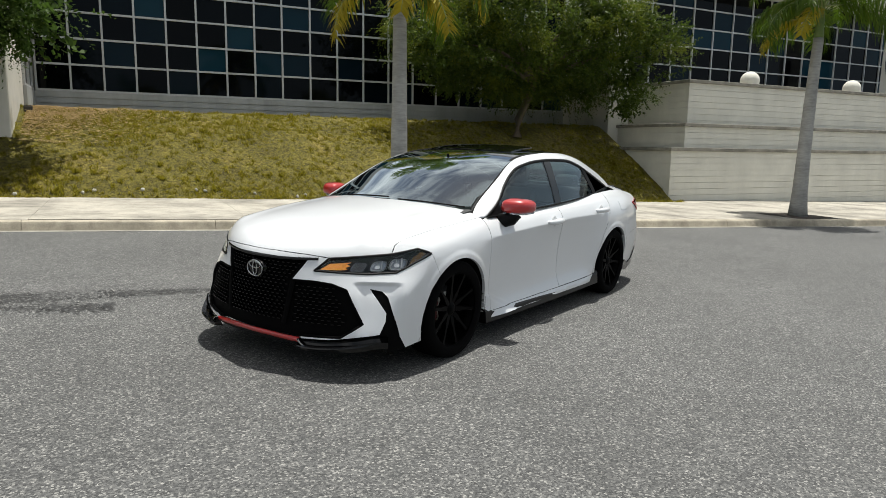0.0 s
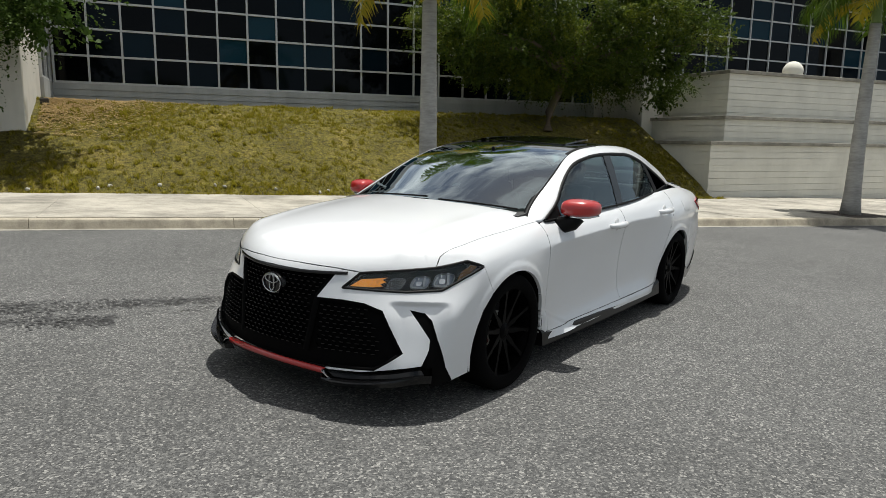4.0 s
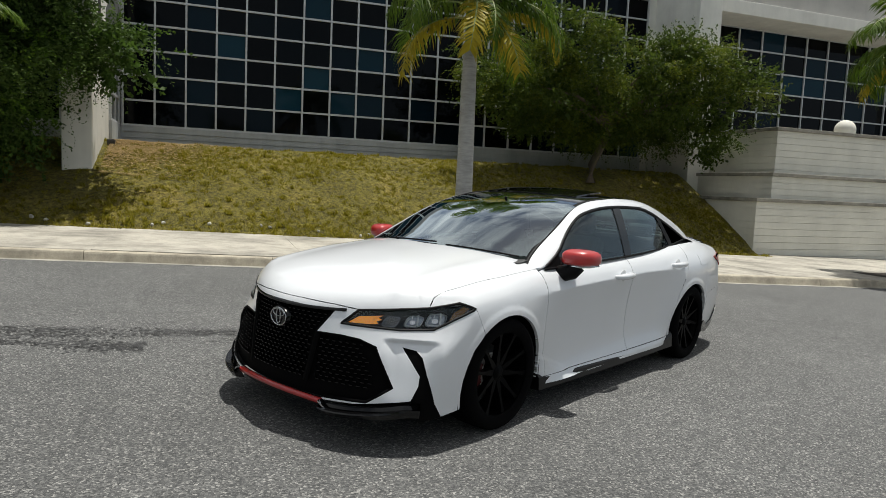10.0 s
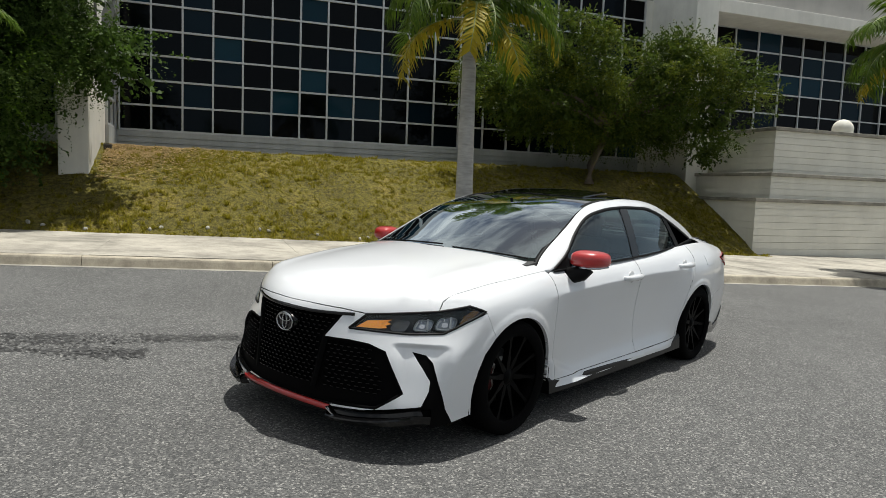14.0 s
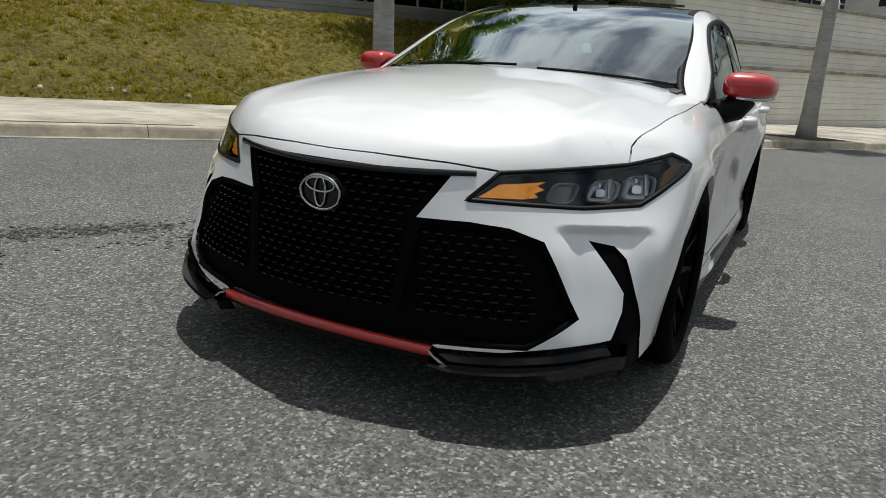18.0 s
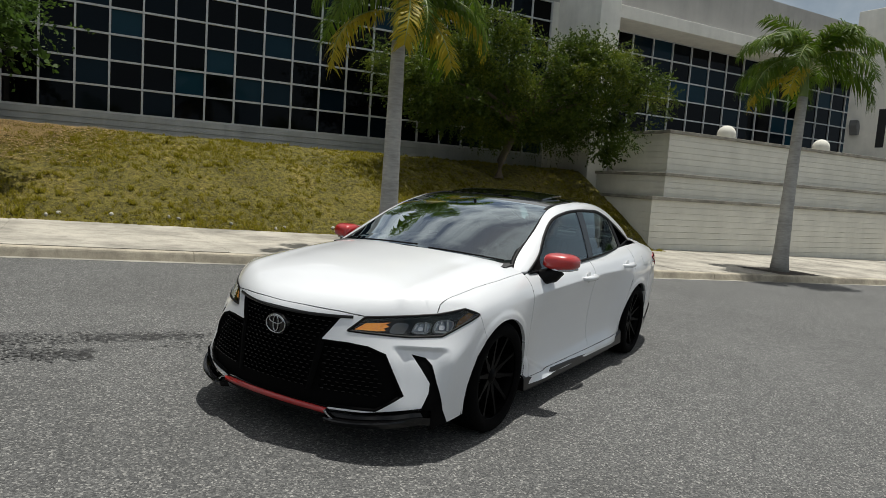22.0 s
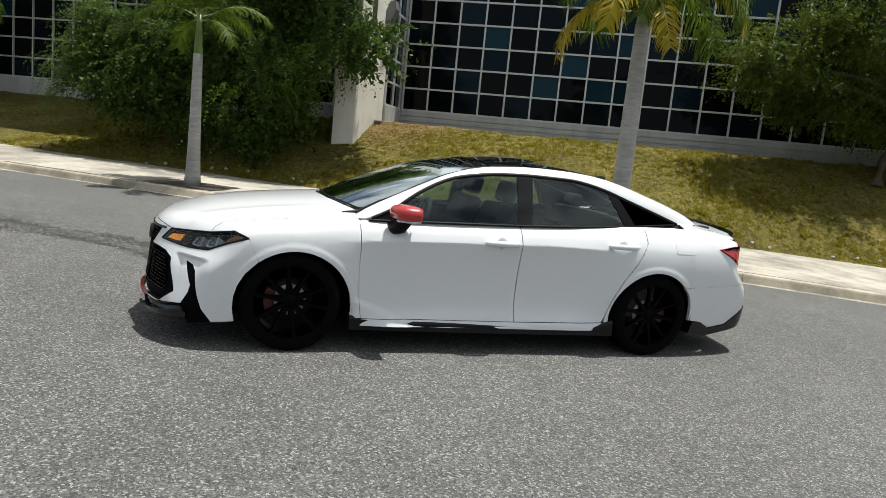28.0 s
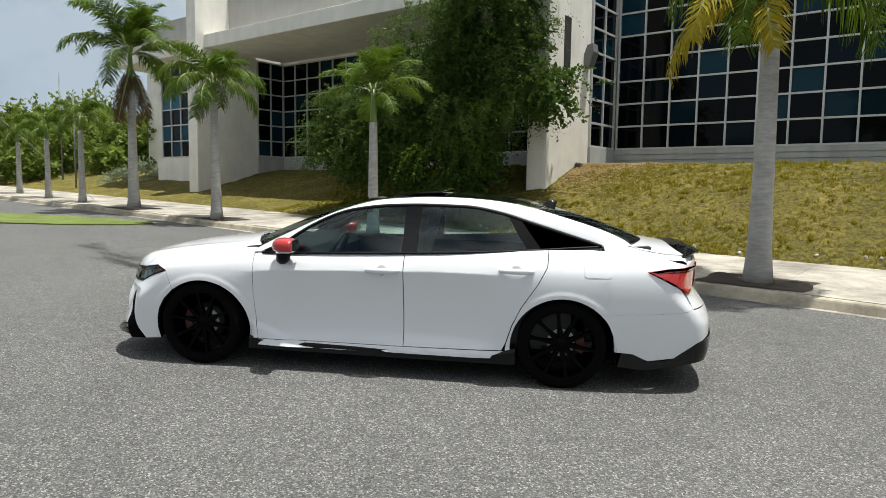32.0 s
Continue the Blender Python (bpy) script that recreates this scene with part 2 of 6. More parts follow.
def pane_mat(name="tinted_glass_pane", gain=1.0):
    m = Nodes(name)
    r = m.node("ShaderNodeObjectInfo").outputs["Random"]
    m.set(Base_Color=m.ramp(r, [(0.0, [0.001 * gain, 0.0011 * gain, 0.0013 * gain]), (0.5, [0.0018 * gain, 0.0026 * gain, 0.0036 * gain]), (0.78, [0.004 * gain, 0.013 * gain, 0.022 * gain]), (1.0, [0.010 * gain, 0.040 * gain, 0.062 * gain])]), Roughness=0.05)
    m.bsdf.inputs["Specular IOR Level"].default_value = 0.1
    m.bump(m.noise(1.2, 2), 0.05, 0.02)
    return m.mat


M = {
    "asphalt": asphalt_mat(),
    "pavement": concrete_mat("pale_concrete", (0.45, 0.42, 0.36), 0.95, 1.3),
    "kerb": concrete_mat("kerb_concrete", (0.47, 0.42, 0.33), 0.8, 2.0),
    "wall": wall_mat("white_stucco", (0.80, 0.785, 0.73), 0.08),
    "upper": wall_mat("grey_upper_wall", (0.43, 0.42, 0.40), 0.1),
    "siding": wall_mat("grey_white_siding", (0.46, 0.47, 0.47), 0.2),
    "terrace": wall_mat("cream_terrace_wall", (0.74, 0.725, 0.65), 0.05),
    "cap": concrete_mat("weathered_coping", (0.36, 0.34, 0.29), 0.9, 2.0),
    "mullion": plain("pale_grey_aluminium", (0.54, 0.55, 0.56), 0.45, 0.2),
    "pane": pane_mat(),
    # brighter teal panes: the sky's reflection is put into the base colour
    "pane_sky": pane_mat("sky_tinted_pane", 4.0),
    # near black: the darkness of unlit rooms is put into the colour
    "inside": plain("unlit_interior_sheet", (0.02, 0.02, 0.022), 0.9),
    "grass": grass_ground_mat(),
    "bark_palm": bark_mat("grey_palm_bark", (0.42, 0.41, 0.385)),
    "bark_tree": bark_mat("dark_tree_bark", (0.11, 0.085, 0.06)),
    "soil": plain("dark_soil", (0.045, 0.035, 0.028), 0.95, bump=0.6),
    "line": concrete_mat("worn_white_gutter_line", (0.50, 0.48, 0.42), 0.8, 3.0),
    "gutter": concrete_mat("worn_gutter_line", (0.38, 0.36, 0.31), 0.95, 2.0),
    "skid": plain("dark_tyre_mark", (0.05, 0.05, 0.051), 0.9, grain=60.0, vary=0.4),
    "metal_dark": plain("dark_painted_metal", (0.05, 0.045, 0.04), 0.5, 0.3),
    "grey_metal": plain("grey_galvanised_metal", (0.17, 0.175, 0.18), 0.55, 0.2),
}

# ---- the site: x runs along the kerb, y towards the building ----
FALL_X, FALL_Y = 0.026, -0.008


def road_z(x, y):
    x = min(60.0, max(-70.0, x))
    y = min(40.0, max(-60.0, y))
    return -FALL_X * x - FALL_Y * y


def kerb_y(x):
    """The road-side edge of the kerb."""
    return 5.25 - 0.055 * min(20.0, max(-6.0, x)) + (0.0 if x > -6 else 0.02 * (-6 - x))


def back_y(x):
    """The back edge of the pavement."""
    return kerb_y(x) + 4.1 + 0.35 * math.tanh((x - 2) / 6.0)


def strip(bm, xs, inner, outer, z_in, z_out, mat_index=0):
    prev = None
    for x in xs:
        row = [bm.verts.new((x, inner(x), z_in(x))), bm.verts.new((x, outer(x), z_out(x)))]
        if prev:
            f = bm.faces.new((prev[0], row[0], row[1], prev[1]))
            f.material_index = mat_index
        prev = row


def frange(a, b, step):
    n = max(1, round((b - a) / step))
    return [a + (b - a) * i / n for i in range(n + 1)]


# the ground: one sheet to the horizon
bm = bmesh.new()
gx = [-900, -400, -150] + frange(-70, 60, 5) + [150, 400, 900]
gy = [-900, -400, -150] + frange(-60, 40, 5) + [150, 400, 900]
grid = [[bm.verts.new((x, y, road_z(x, y))) for y in gy] for x in gx]
for i in range(len(gx) - 1):
    for j in range(len(gy) - 1):
        bm.faces.new((grid[i][j], grid[i + 1][j], grid[i + 1][j + 1], grid[i][j + 1]))
tagged(part("ground", bm, M["asphalt"]), "grey coarse asphalt road with pale stone grit", "road", kind="structure")

# pavement slabs, kerb stones and gutter line
XS0, XS1 = -46.0, 44.0
pave = tagged(new("pavement"), "pale weathered concrete pavement of large slabs along the kerb", "pavement", kind="structure")
kerb = tagged(new("kerb"), "worn concrete kerb of long stones along the road", "kerb", kind="structure")
KH = 0.14
slab_w = 3.04
x = -1.0 - 15 * slab_w
while x < XS1 - 0.1:
    for a, b, y0, y1 in ((0.006, slab_w - 0.006, 0.165, 9.0),):
        xa, xb = x + a, x + b
        bm = bmesh.new()
        xm = (xa + xb) / 2
        lo = [(xx, min(kerb_y(xx) + yy, back_y(xx))) for xx, yy in ((xa, y0), (xm, y0), (xb, y0), (xb, y1), (xm, y1), (xa, y1))]
        dz = 0.004 * math.sin(x * 7.3 + y0)
        top = [bm.verts.new((px, py, road_z(px, py) + KH + 0.005 + dz)) for px, py in lo]
        bot = [bm.verts.new((px, py, road_z(px, py) - 0.05)) for px, py in lo]
        bm.faces.new(top)
        for k in range(6):
            bm.faces.new((bot[k], bot[(k + 1) % 6], top[(k + 1) % 6], top[k]))
        part("slab", bm, M["pavement"], pave)
    x += slab_w
bm = bmesh.new()
xs = frange(XS0, XS1, 1.52)
strip(bm, xs, lambda q: kerb_y(q) + 0.15, lambda q: back_y(q) - 0.01, lambda q: road_z(q, 5) + KH - 0.012, lambda q: road_z(q, 9) + KH - 0.012)
part("bed", bm, M["kerb"], pave)
x = -1.53 - 17 * 2.58
while x < XS1 - 0.1:
    xa, xb = x + 0.004, x + 2.58 - 0.004
    bm = bmesh.new()
    prof = ((-0.02, -0.05), (0.030, KH - 0.035), (0.042, KH - 0.012), (0.065, KH), (0.155, KH + 0.004), (0.155, -0.05))
    rows_ = [[bm.verts.new((xx, kerb_y(xx) + py, road_z(xx, 5) + pz)) for py, pz in prof] for xx in (xa, (xa + xb) / 2, xb)]
    for r0, r1 in zip(rows_, rows_[1:]):
        for k in range(len(prof) - 1):
            bm.faces.new((r0[k], r1[k], r1[k + 1], r0[k + 1]))
    bm.faces.new(rows_[0][::-1])
    bm.faces.new(rows_[-1])
    part("kerb_stone", bm, M["kerb"], kerb)
    x += 2.58
bm = bmesh.new()
strip(bm, frange(XS0, XS1, 1.0), lambda q: kerb_y(q) - 0.13, lambda q: kerb_y(q) + 0.01, lambda q: road_z(q, kerb_y(q)) + 0.004, lambda q: road_z(q, kerb_y(q)) + 0.006)
part("gutter_line", bm, M["gutter"], kerb, "worn pale gutter strip")


# the grass bank
def bank_top(x):
    return 2.14


def bank_z(x, y):
    y0, y1 = back_y(x), 15.6
    z0 = road_z(x, y0) + KH
    t = min(1.0, max(0.0, (y - y0) / (y1 - y0)))
    s = 0.5 * t + 0.5 * (t * t * (3 - 2 * t))
    # in front of the middle bay the bank is steeper and level at its top
    near = min(1.0, max(0.0, (x + 14) / 7))
    y2 = y0 + 0.6 * min(1.0, max(0.0, (x - 6) / 5.9))
    u = min(1.0, max(0.0, (y - y2) / (13.35 - y2)))
    s += (u * (1.18 - 0.18 * u) - s) * near * near * (3 - 2 * near)
    return z0 + (bank_top(x) - z0) * s


bm = bmesh.new()
bx, by = frange(-46, 11.95, 0.25), frange(0, 1, 1 / 40)
def bank_point(x, t):
    y = back_y(x) + (16.2 - back_y(x)) * t
    n = noise.noise((x * 1.7, y * 1.7, 0)) * 0.05 + noise.noise((x * 5, y * 5, 3)) * 0.025
    return (x, y, bank_z(x, y) + (n if t > 0.01 else 0.0))
grid = [[bm.verts.new(bank_point(x, t)) for t in by] for x in bx]
for i in range(len(bx) - 1):
    for j in range(len(by) - 1):
        bm.faces.new((grid[i][j], grid[i + 1][j], grid[i + 1][j + 1], grid[i][j + 1]))
bank = tagged(part("grass_bank", bm, M["grass"], smooth=True), "sloping bank of dry patchy mown grass below the building", "grass bank", kind="structure")

# ---- building ----
GLASS_Y, SILL_Z, PW, PH = 15.88, 2.74, 0.822, 0.694
FIN_A, FIN_C, FIN_B = (-5.50, -4.90), (12.50, 13.40), (-21.75, -21.10)
bld = tagged(new("office_building"), "white office building with dark gridded curtain walls", "building")
bld.location = (0, 0, 0)


def curtain(x0, cols, z0, rows_n, y=GLASS_Y, w=PW, h=PH, glass=None, wide=0.0):
    """A gridded glass wall: mullions stand proud of single panes. wide: the width of the columns past the eighth, where it differs."""
    at = [x0 + i * w if i <= 8 or not wide else x0 + 8 * w + (i - 8) * wide for i in range(cols + 1)]
    x1, z1 = at[-1], z0 + rows_n * h
    # a flat dark sheet takes the place of the unlit rooms
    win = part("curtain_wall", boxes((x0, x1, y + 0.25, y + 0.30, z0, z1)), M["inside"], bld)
    sheets = {}
    for i in range(cols):
        for j in range(rows_n):
            size = round(at[i + 1] - at[i], 3)
            if size not in sheets:
                pane = part("pane", boxes((0.02, size - 0.02, 0.0, 0.02, 0.02, h - 0.02)), glass or M["pane"], win)
                sheets[size] = pane.data
            else:
                pane = new("pane", sheets[size])
                pane.parent = win
            pane.location = (at[i], y + 0.03, z0 + j * h)
            pane.rotation_euler = (random.uniform(-0.004, 0.004), 0, random.uniform(-0.004, 0.004))
    vm = hm = None
    for i in range(cols + 1):
        if vm is None:
            vm = part("mullion", boxes((-0.026, 0.026, -0.03, 0.1, 0, rows_n * h)), M["mullion"], win)
            me_v = vm.data
        else:
            vm = new("mullion", me_v)
            vm.parent = win
        vm.location = (at[i], y, z0)
    for j in range(rows_n + 1):
        if hm is None:
            hm = part("transom", boxes((0, x1 - x0, -0.033, 0.1, -0.026, 0.026)), M["mullion"], win)
            me_h = hm.data
        else:
            hm = new("transom", me_h)
            hm.parent = win
        hm.location = (x0, y, z0 + j * h)
    return win


def siding(name, x0, x1, z0, z1, y, boards):
    base = part(name, boxes((x0, x1, y + 0.02, y + 0.3, z0, z1)), M["siding"], bld)
    h = (z1 - z0) / boards
    for k in range(boards):
        bm = bmesh.new()
        za, zb = z0 + k * h + 0.006, z0 + (k + 1) * h - 0.006
        vs = [bm.verts.new(p) for p in ((x0, y - 0.012, za), (x1, y - 0.012, za), (x1, y + 0.004, zb), (x0, y + 0.004, zb), (x0, y + 0.03, za), (x1, y + 0.03, za), (x1, y + 0.03, zb), (x0, y + 0.03, zb))]
        for q in ((0, 1, 2, 3), (0, 4, 5, 1), (3, 2, 6, 7), (0, 3, 7, 4), (1, 5, 6, 2)):
            bm.faces.new([vs[i] for i in q])
        part("siding_board", bm, M["siding"], base)
    return base


curtain(-4.78, 20, SILL_Z, 8, wide=0.868)
part("end_wall", boxes((12.245, 12.5, 15.85, 16.4, 1.9, SILL_Z + 8 * PH + 0.034)), M["wall"], bld)
part("parapet", boxes((-4.9, 12.5, 15.85, 16.4, SILL_Z + 8 * PH + 0.035, 8.75)), M["upper"], bld)
siding("low_wall", -4.9, 12.24, 1.9, SILL_Z - 0.03, GLASS_Y - 0.06, 5)
curtain(-21.12, 19, SILL_Z, 6, y=GLASS_Y + 0.02)
siding("low_wall", -21.1, -5.5, 1.9, SILL_Z - 0.03, GLASS_Y - 0.06, 5)
curtain(12.98, 42, 3.24, 6, y=GLASS_Y + 0.02, w=1.11, h=0.765)


def fin(x0, x1, y0, y1, z0, z1):
    return part("fin_wall", boxes((x0, x1, y0, y1, z0, z1), bevel=0.02), M["wall"], bld, "tall white stucco fin wall")


fin(*FIN_A, 11.55, 14.1, 0.6, 9.1)
fin(*FIN_C, 13.5, 15.85, 0.6, 9.9)
fin(28.40, 29.50, 12.25, 14.3, 0.6, 10.5)
fin(*FIN_B, 11.4, 14.4, 0.2, 10.5)
part("soffit_slab", boxes((FIN_B[1], FIN_A[0], 11.8, 16.0, 7.05, 7.58), bevel=0.015), M["wall"], bld, "white projecting soffit slab")
part("upper_wall", boxes((FIN_B[1], FIN_A[0], 13.0, 16.0, 7.585, 9.85)), M["upper"], bld, "grey upper storey wall")
part("soffit_slab", boxes((FIN_C[1], 60.0, 14.4, 16.3, 7.84, 8.30), bevel=0.015), M["wall"], bld, "white projecting soffit slab")
part("upper_wall", boxes((FIN_C[1], 60.0, 15.0, 16.3, 8.305, 10.2)), M["upper"], bld, "grey upper storey wall")
part("back_wall", boxes((-34, 60, 16.4, 30, -1.0, 8.7)), M["wall"], bld)


# ---- the car's shape: x forward is negative, y to its right is positive, origin under the middle of the wheelbase ----
def curve(*pts):
    """A smooth function through points (Hermite with limited slopes)."""
    xs, ys = np.array([p[0] for p in pts], float), np.array([p[1] for p in pts], float)
    d = np.diff(ys) / np.diff(xs)
    m = np.concatenate([[d[0]], np.where(d[:-1] * d[1:] > 0, (d[:-1] + d[1:]) / 2, 0), [d[-1]]])

    def at(x):
        x = np.clip(x, xs[0], xs[-1])
        i = np.clip(np.searchsorted(xs, x) - 1, 0, len(xs) - 2)
        h = xs[i + 1] - xs[i]
        t = (x - xs[i]) / h
        return ((2 * t**3 - 3 * t**2 + 1) * ys[i] + (t**3 - 2 * t**2 + t) * h * m[i] + (-2 * t**3 + 3 * t**2) * ys[i + 1] + (t**3 - t**2) * h * m[i + 1])
    return at


WB = 1.435
HOOD = curve((-2.6, 0.58), (-2.36, 0.755), (-2.2, 0.825), (-2.0, 0.888), (-1.7, 0.945), (-1.4, 0.985), (-1.1, 1.017), (-0.8, 1.025), (0.0, 1.050), (1.0, 1.098), (1.6, 1.140), (1.85, 1.135), (2.05, 1.108), (2.2, 1.088), (2.45, 1.055), (2.8, 0.98))
WIDTH = curve((-2.6, 0.76), (-2.3, 0.84), (-2.1, 0.875), (-1.85, 0.905), (-1.45, 0.925), (-1.05, 0.905), (-0.5, 0.895), (0.5, 0.897), (1.0, 0.91), (1.45, 0.925), (1.8, 0.912), (2.1, 0.875), (2.4, 0.82), (2.7, 0.74))
CREASE = curve((-2.6, 0.66), (-2.0, 0.70), (-1.45, 0.74), (-1.0, 0.78), (0.0, 0.825), (0.55, 0.84), (1.0, 0.84), (1.45, 0.83), (2.0, 0.85), (2.6, 0.86))
DOORSECTION = curve((-0.62, 0.014), (-0.58, -0.006), (-0.50, -0.036), (-0.38, -0.046), (-0.2, -0.034), (-0.07, -0.013), (-0.015, -0.002), (0.0, 0.0), (0.015, -0.005), (0.12, -0.062), (0.25, -0.155), (0.5, -0.4))
FENDERSECTION = curve((-0.62, -0.05), (-0.5, -0.03), (-0.3, -0.006), (-0.15, 0.0), (0.0, -0.012), (0.06, -0.03), (0.15, -0.085), (0.25, -0.165), (0.5, -0.4))
NOSE = curve((0.0, -2.415), (0.14, -2.42), (0.25, -2.42), (0.40, -2.405), (0.55, -2.393), (0.68, -2.370), (0.76, -2.348), (0.9, -2.28))
NOSE_BOW = curve((0.0, 0.36), (0.3, 0.40), (0.5, 0.45), (0.64, 0.58), (0.8, 0.66))
TAIL = curve((0.0, 2.54), (0.2, 2.61), (0.35, 2.65), (0.5, 2.65), (0.6, 2.62), (0.74, 2.525), (0.85, 2.515), (0.95, 2.52), (1.03, 2.50), (1.1, 2.47))
TAIL_BOW = curve((0.0, 0.20), (0.5, 0.26), (0.8, 0.30), (1.1, 0.34))


AF, AR = (-1.42, 0.295, 0.392), (1.44, 0.298, 0.392)
FRONT_X, REAR_X = -1.55, 1.6


def ease(t):
    """0 to 1 with soft ends."""
    t = np.clip(t, 0, 1)
    return t * t * (3 - 2 * t)


def smooth_max(a, b, r):
    h = np.clip(0.5 + 0.5 * (a - b) / r, 0, 1)
    return b + (a - b) * h + r * h * (1 - h)


def body_f(x, y, z):
    """Below zero inside the lower body."""
    y = np.abs(y)
    top = z - (HOOD(x) - 0.075 * (y / 0.75) ** 2.4 + 0.010 * np.exp(-((y - 0.60) / 0.07) ** 2) * np.clip((-1.0 - x) / 0.5, 0, 1))
    dz = z - CREASE(x)
    near = np.maximum(np.exp(-((x + WB) / 0.52) ** 4), np.exp(-((x - WB) / 0.52) ** 4))
    near = np.maximum(near, np.clip((np.abs(x) - WB) / 0.35, 0, 1))
    side = y - (WIDTH(x) + (1 - near) * DOORSECTION(dz) + near * FENDERSECTION(dz))
    # raised lips round the wheel arches, and the kick at the foot of the front door
    for cx, cz, r in (AF, AR):
        side = side - 0.0045 * ease((r + 0.060 - np.hypot(x - cx, z - cz)) / 0.036) * ease((z - 0.30) / 0.25)
    side = side - 0.020 * ease((0.395 - 0.40 * (x + 1.0) - z) / 0.055) * ease((x + 1.03) / 0.05) * ease((-0.35 - x) / 0.45) * ease((0.44 - z) / 0.05)
    front = NOSE(z) + NOSE_BOW(z) * y**2 + 0.2 * np.clip(y - 0.55, 0, 1) ** 2 - x
    rear = x - (TAIL(z) - TAIL_BOW(z) * y**2 - 0.35 * np.clip(y - 0.55, 0, 1) ** 2)
    f = smooth_max(top, side, 0.07)
    f = smooth_max(f, front, 0.08)
    # the scooped flank of the bumper between grille and vent, under a sharp shelf
    a = np.degrees(np.arctan2(y, np.maximum(1e-3, FRONT_X - x)))
    scoop = ease((0.592 - z) / 0.030) * ease((z - 0.20) / 0.34) * ease((a - 44.5) / 5.5) * ease((65.0 - a) / 6.5) * (x < FRONT_X)
    f = f + 0.034 * scoop
    return smooth_max(f, rear, 0.07)


ROOF = curve((-1.6, 0.80), (-1.18, 0.995), (-0.9, 1.112), (-0.6, 1.236), (-0.35, 1.325), (-0.1, 1.387), (0.15, 1.416), (0.45, 1.432), (0.7, 1.43), (0.95, 1.41), (1.2, 1.368), (1.5, 1.297), (1.8, 1.21), (2.05, 1.122), (2.4, 0.96))
CABIN = curve((-1.4, 0.80), (-0.9, 0.815), (-0.3, 0.825), (0.4, 0.825), (1.0, 0.80), (1.4, 0.755), (1.75, 0.70), (2.1, 0.62))


def cabin_f(x, y, z):
    y = np.abs(y)
    xs = x - (0.12 + 0.18 * np.clip((-0.4 - x) / 0.6, 0, 1)) * y**2 * np.clip((0.3 - x) / 0.6, 0, 1) + 0.18 * y**2 * np.clip((x - 0.9) / 0.5, 0, 1)
    top = z - (ROOF(xs) - 0.019 * (y / 0.5) ** 2.2)
    dz = z - 0.95
    side = (y - (CABIN(x) - 0.31 * dz - 0.24 * dz * np.abs(dz))) * 0.9
    return smooth_max(top, side, 0.06)


def car_f(x, y, z):
    return np.minimum(body_f(x, y, z), np.maximum(cabin_f(x, y, z), 0.9 - z))


def march(f, o, d, near, far, steps=60):
    """Where rays o + k d leave the inside of f, from near (inside) to far (outside), by halving."""
    a, b = np.full(len(o), near, float), np.full(len(o), far, float)
    for _ in range(34):
        m = (a + b) / 2
        p = o + d * m[:, None]
        inside = f(p[:, 0], p[:, 1], p[:, 2]) < 0
        a, b = np.where(inside, m, a), np.where(inside, b, m)
    return o + d * ((a + b) / 2)[:, None]


def snap(f, p, rounds=12):
    """Moves points onto f = 0 along its slope."""
    p = np.array(p, float)
    e = 1e-4
    for _ in range(rounds):
        v = f(p[:, 0], p[:, 1], p[:, 2])
        g = np.stack([(f(*(p + e * k).T) - v) / e for k in np.eye(3)], 1)
        p = p - g * (v / np.maximum(1e-6, (g * g).sum(1)))[:, None]
    return p


def slope(f, p):
    e = 1e-4
    v = f(p[:, 0], p[:, 1], p[:, 2])
    g = np.stack([(f(*(p + e * k).T) - v) / e for k in np.eye(3)], 1)
    return g / np.linalg.norm(g, axis=1)[:, None]


def at_side(f):
    return lambda q: march(f, np.stack([q[:, 0], 0 * q[:, 0], q[:, 1]], 1), np.array([[0.0, -1.0, 0.0]]) * np.ones((len(q), 1)), 0.0, 1.2)


def at_top(f):
    return lambda q: march(f, np.stack([q[:, 0], q[:, 1], 0 * q[:, 0] + 0.6], 1), np.array([[0.0, 0.0, 1.0]]) * np.ones((len(q), 1)), 0.0, 1.2)


def at_front(q):
    """q: degrees from straight ahead (left is positive) and height."""
    a = np.radians(q[:, 0])
    return march(body_f, np.stack([0 * a + FRONT_X, 0 * a, q[:, 1]], 1), np.stack([-np.cos(a), -np.sin(a), 0 * a], 1), 0.0, 1.6)


def at_rear(q):
    a = np.radians(q[:, 0])
    return march(body_f, np.stack([0 * a + REAR_X, 0 * a, q[:, 1]], 1), np.stack([np.cos(a), -np.sin(a), 0 * a], 1), 0.0, 1.6)




# ---- car materials ----
def paint_mat(name, color, coat=1.0, flake=0.03, rough=0.35):
    m = Nodes(name)
    f = m.noise(900.0, 1)
    g = m.noise(3.0, 4)
    c = m.mix(0.5, m.ramp(f, [(0.3, [k * (1 - flake) for k in color]), (0.7, [min(1, k * (1 + flake)) for k in color])]), m.ramp(g, [(0.3, [k * 0.97 for k in color]), (0.7, color)]))
    m.set(Base_Color=c, Roughness=rough, Coat_Weight=coat, Coat_Roughness=0.04)
    return m.mat


def glass_mat(name, tint, rough=0.0, gain=1.5):
    m = Nodes(name)
    fr = m.node("ShaderNodeFresnel", IOR=1.52).outputs[0]
    gl = m.node("ShaderNodeBsdfGlossy", Color=(0.86, 0.96, 1.0, 1), Roughness=rough)
    tr = m.node("ShaderNodeBsdfTransparent", Color=(*tint, 1))
    mx = m.node("ShaderNodeMixShader", i0=m.math("MINIMUM", m.math("MULTIPLY", fr, gain), 1.0), i1=tr.outputs[0], i2=gl.outputs[0])
    m.t.links.new(mx.outputs[0], m.t.nodes["Material Output"].inputs["Surface"])
    return m.mat


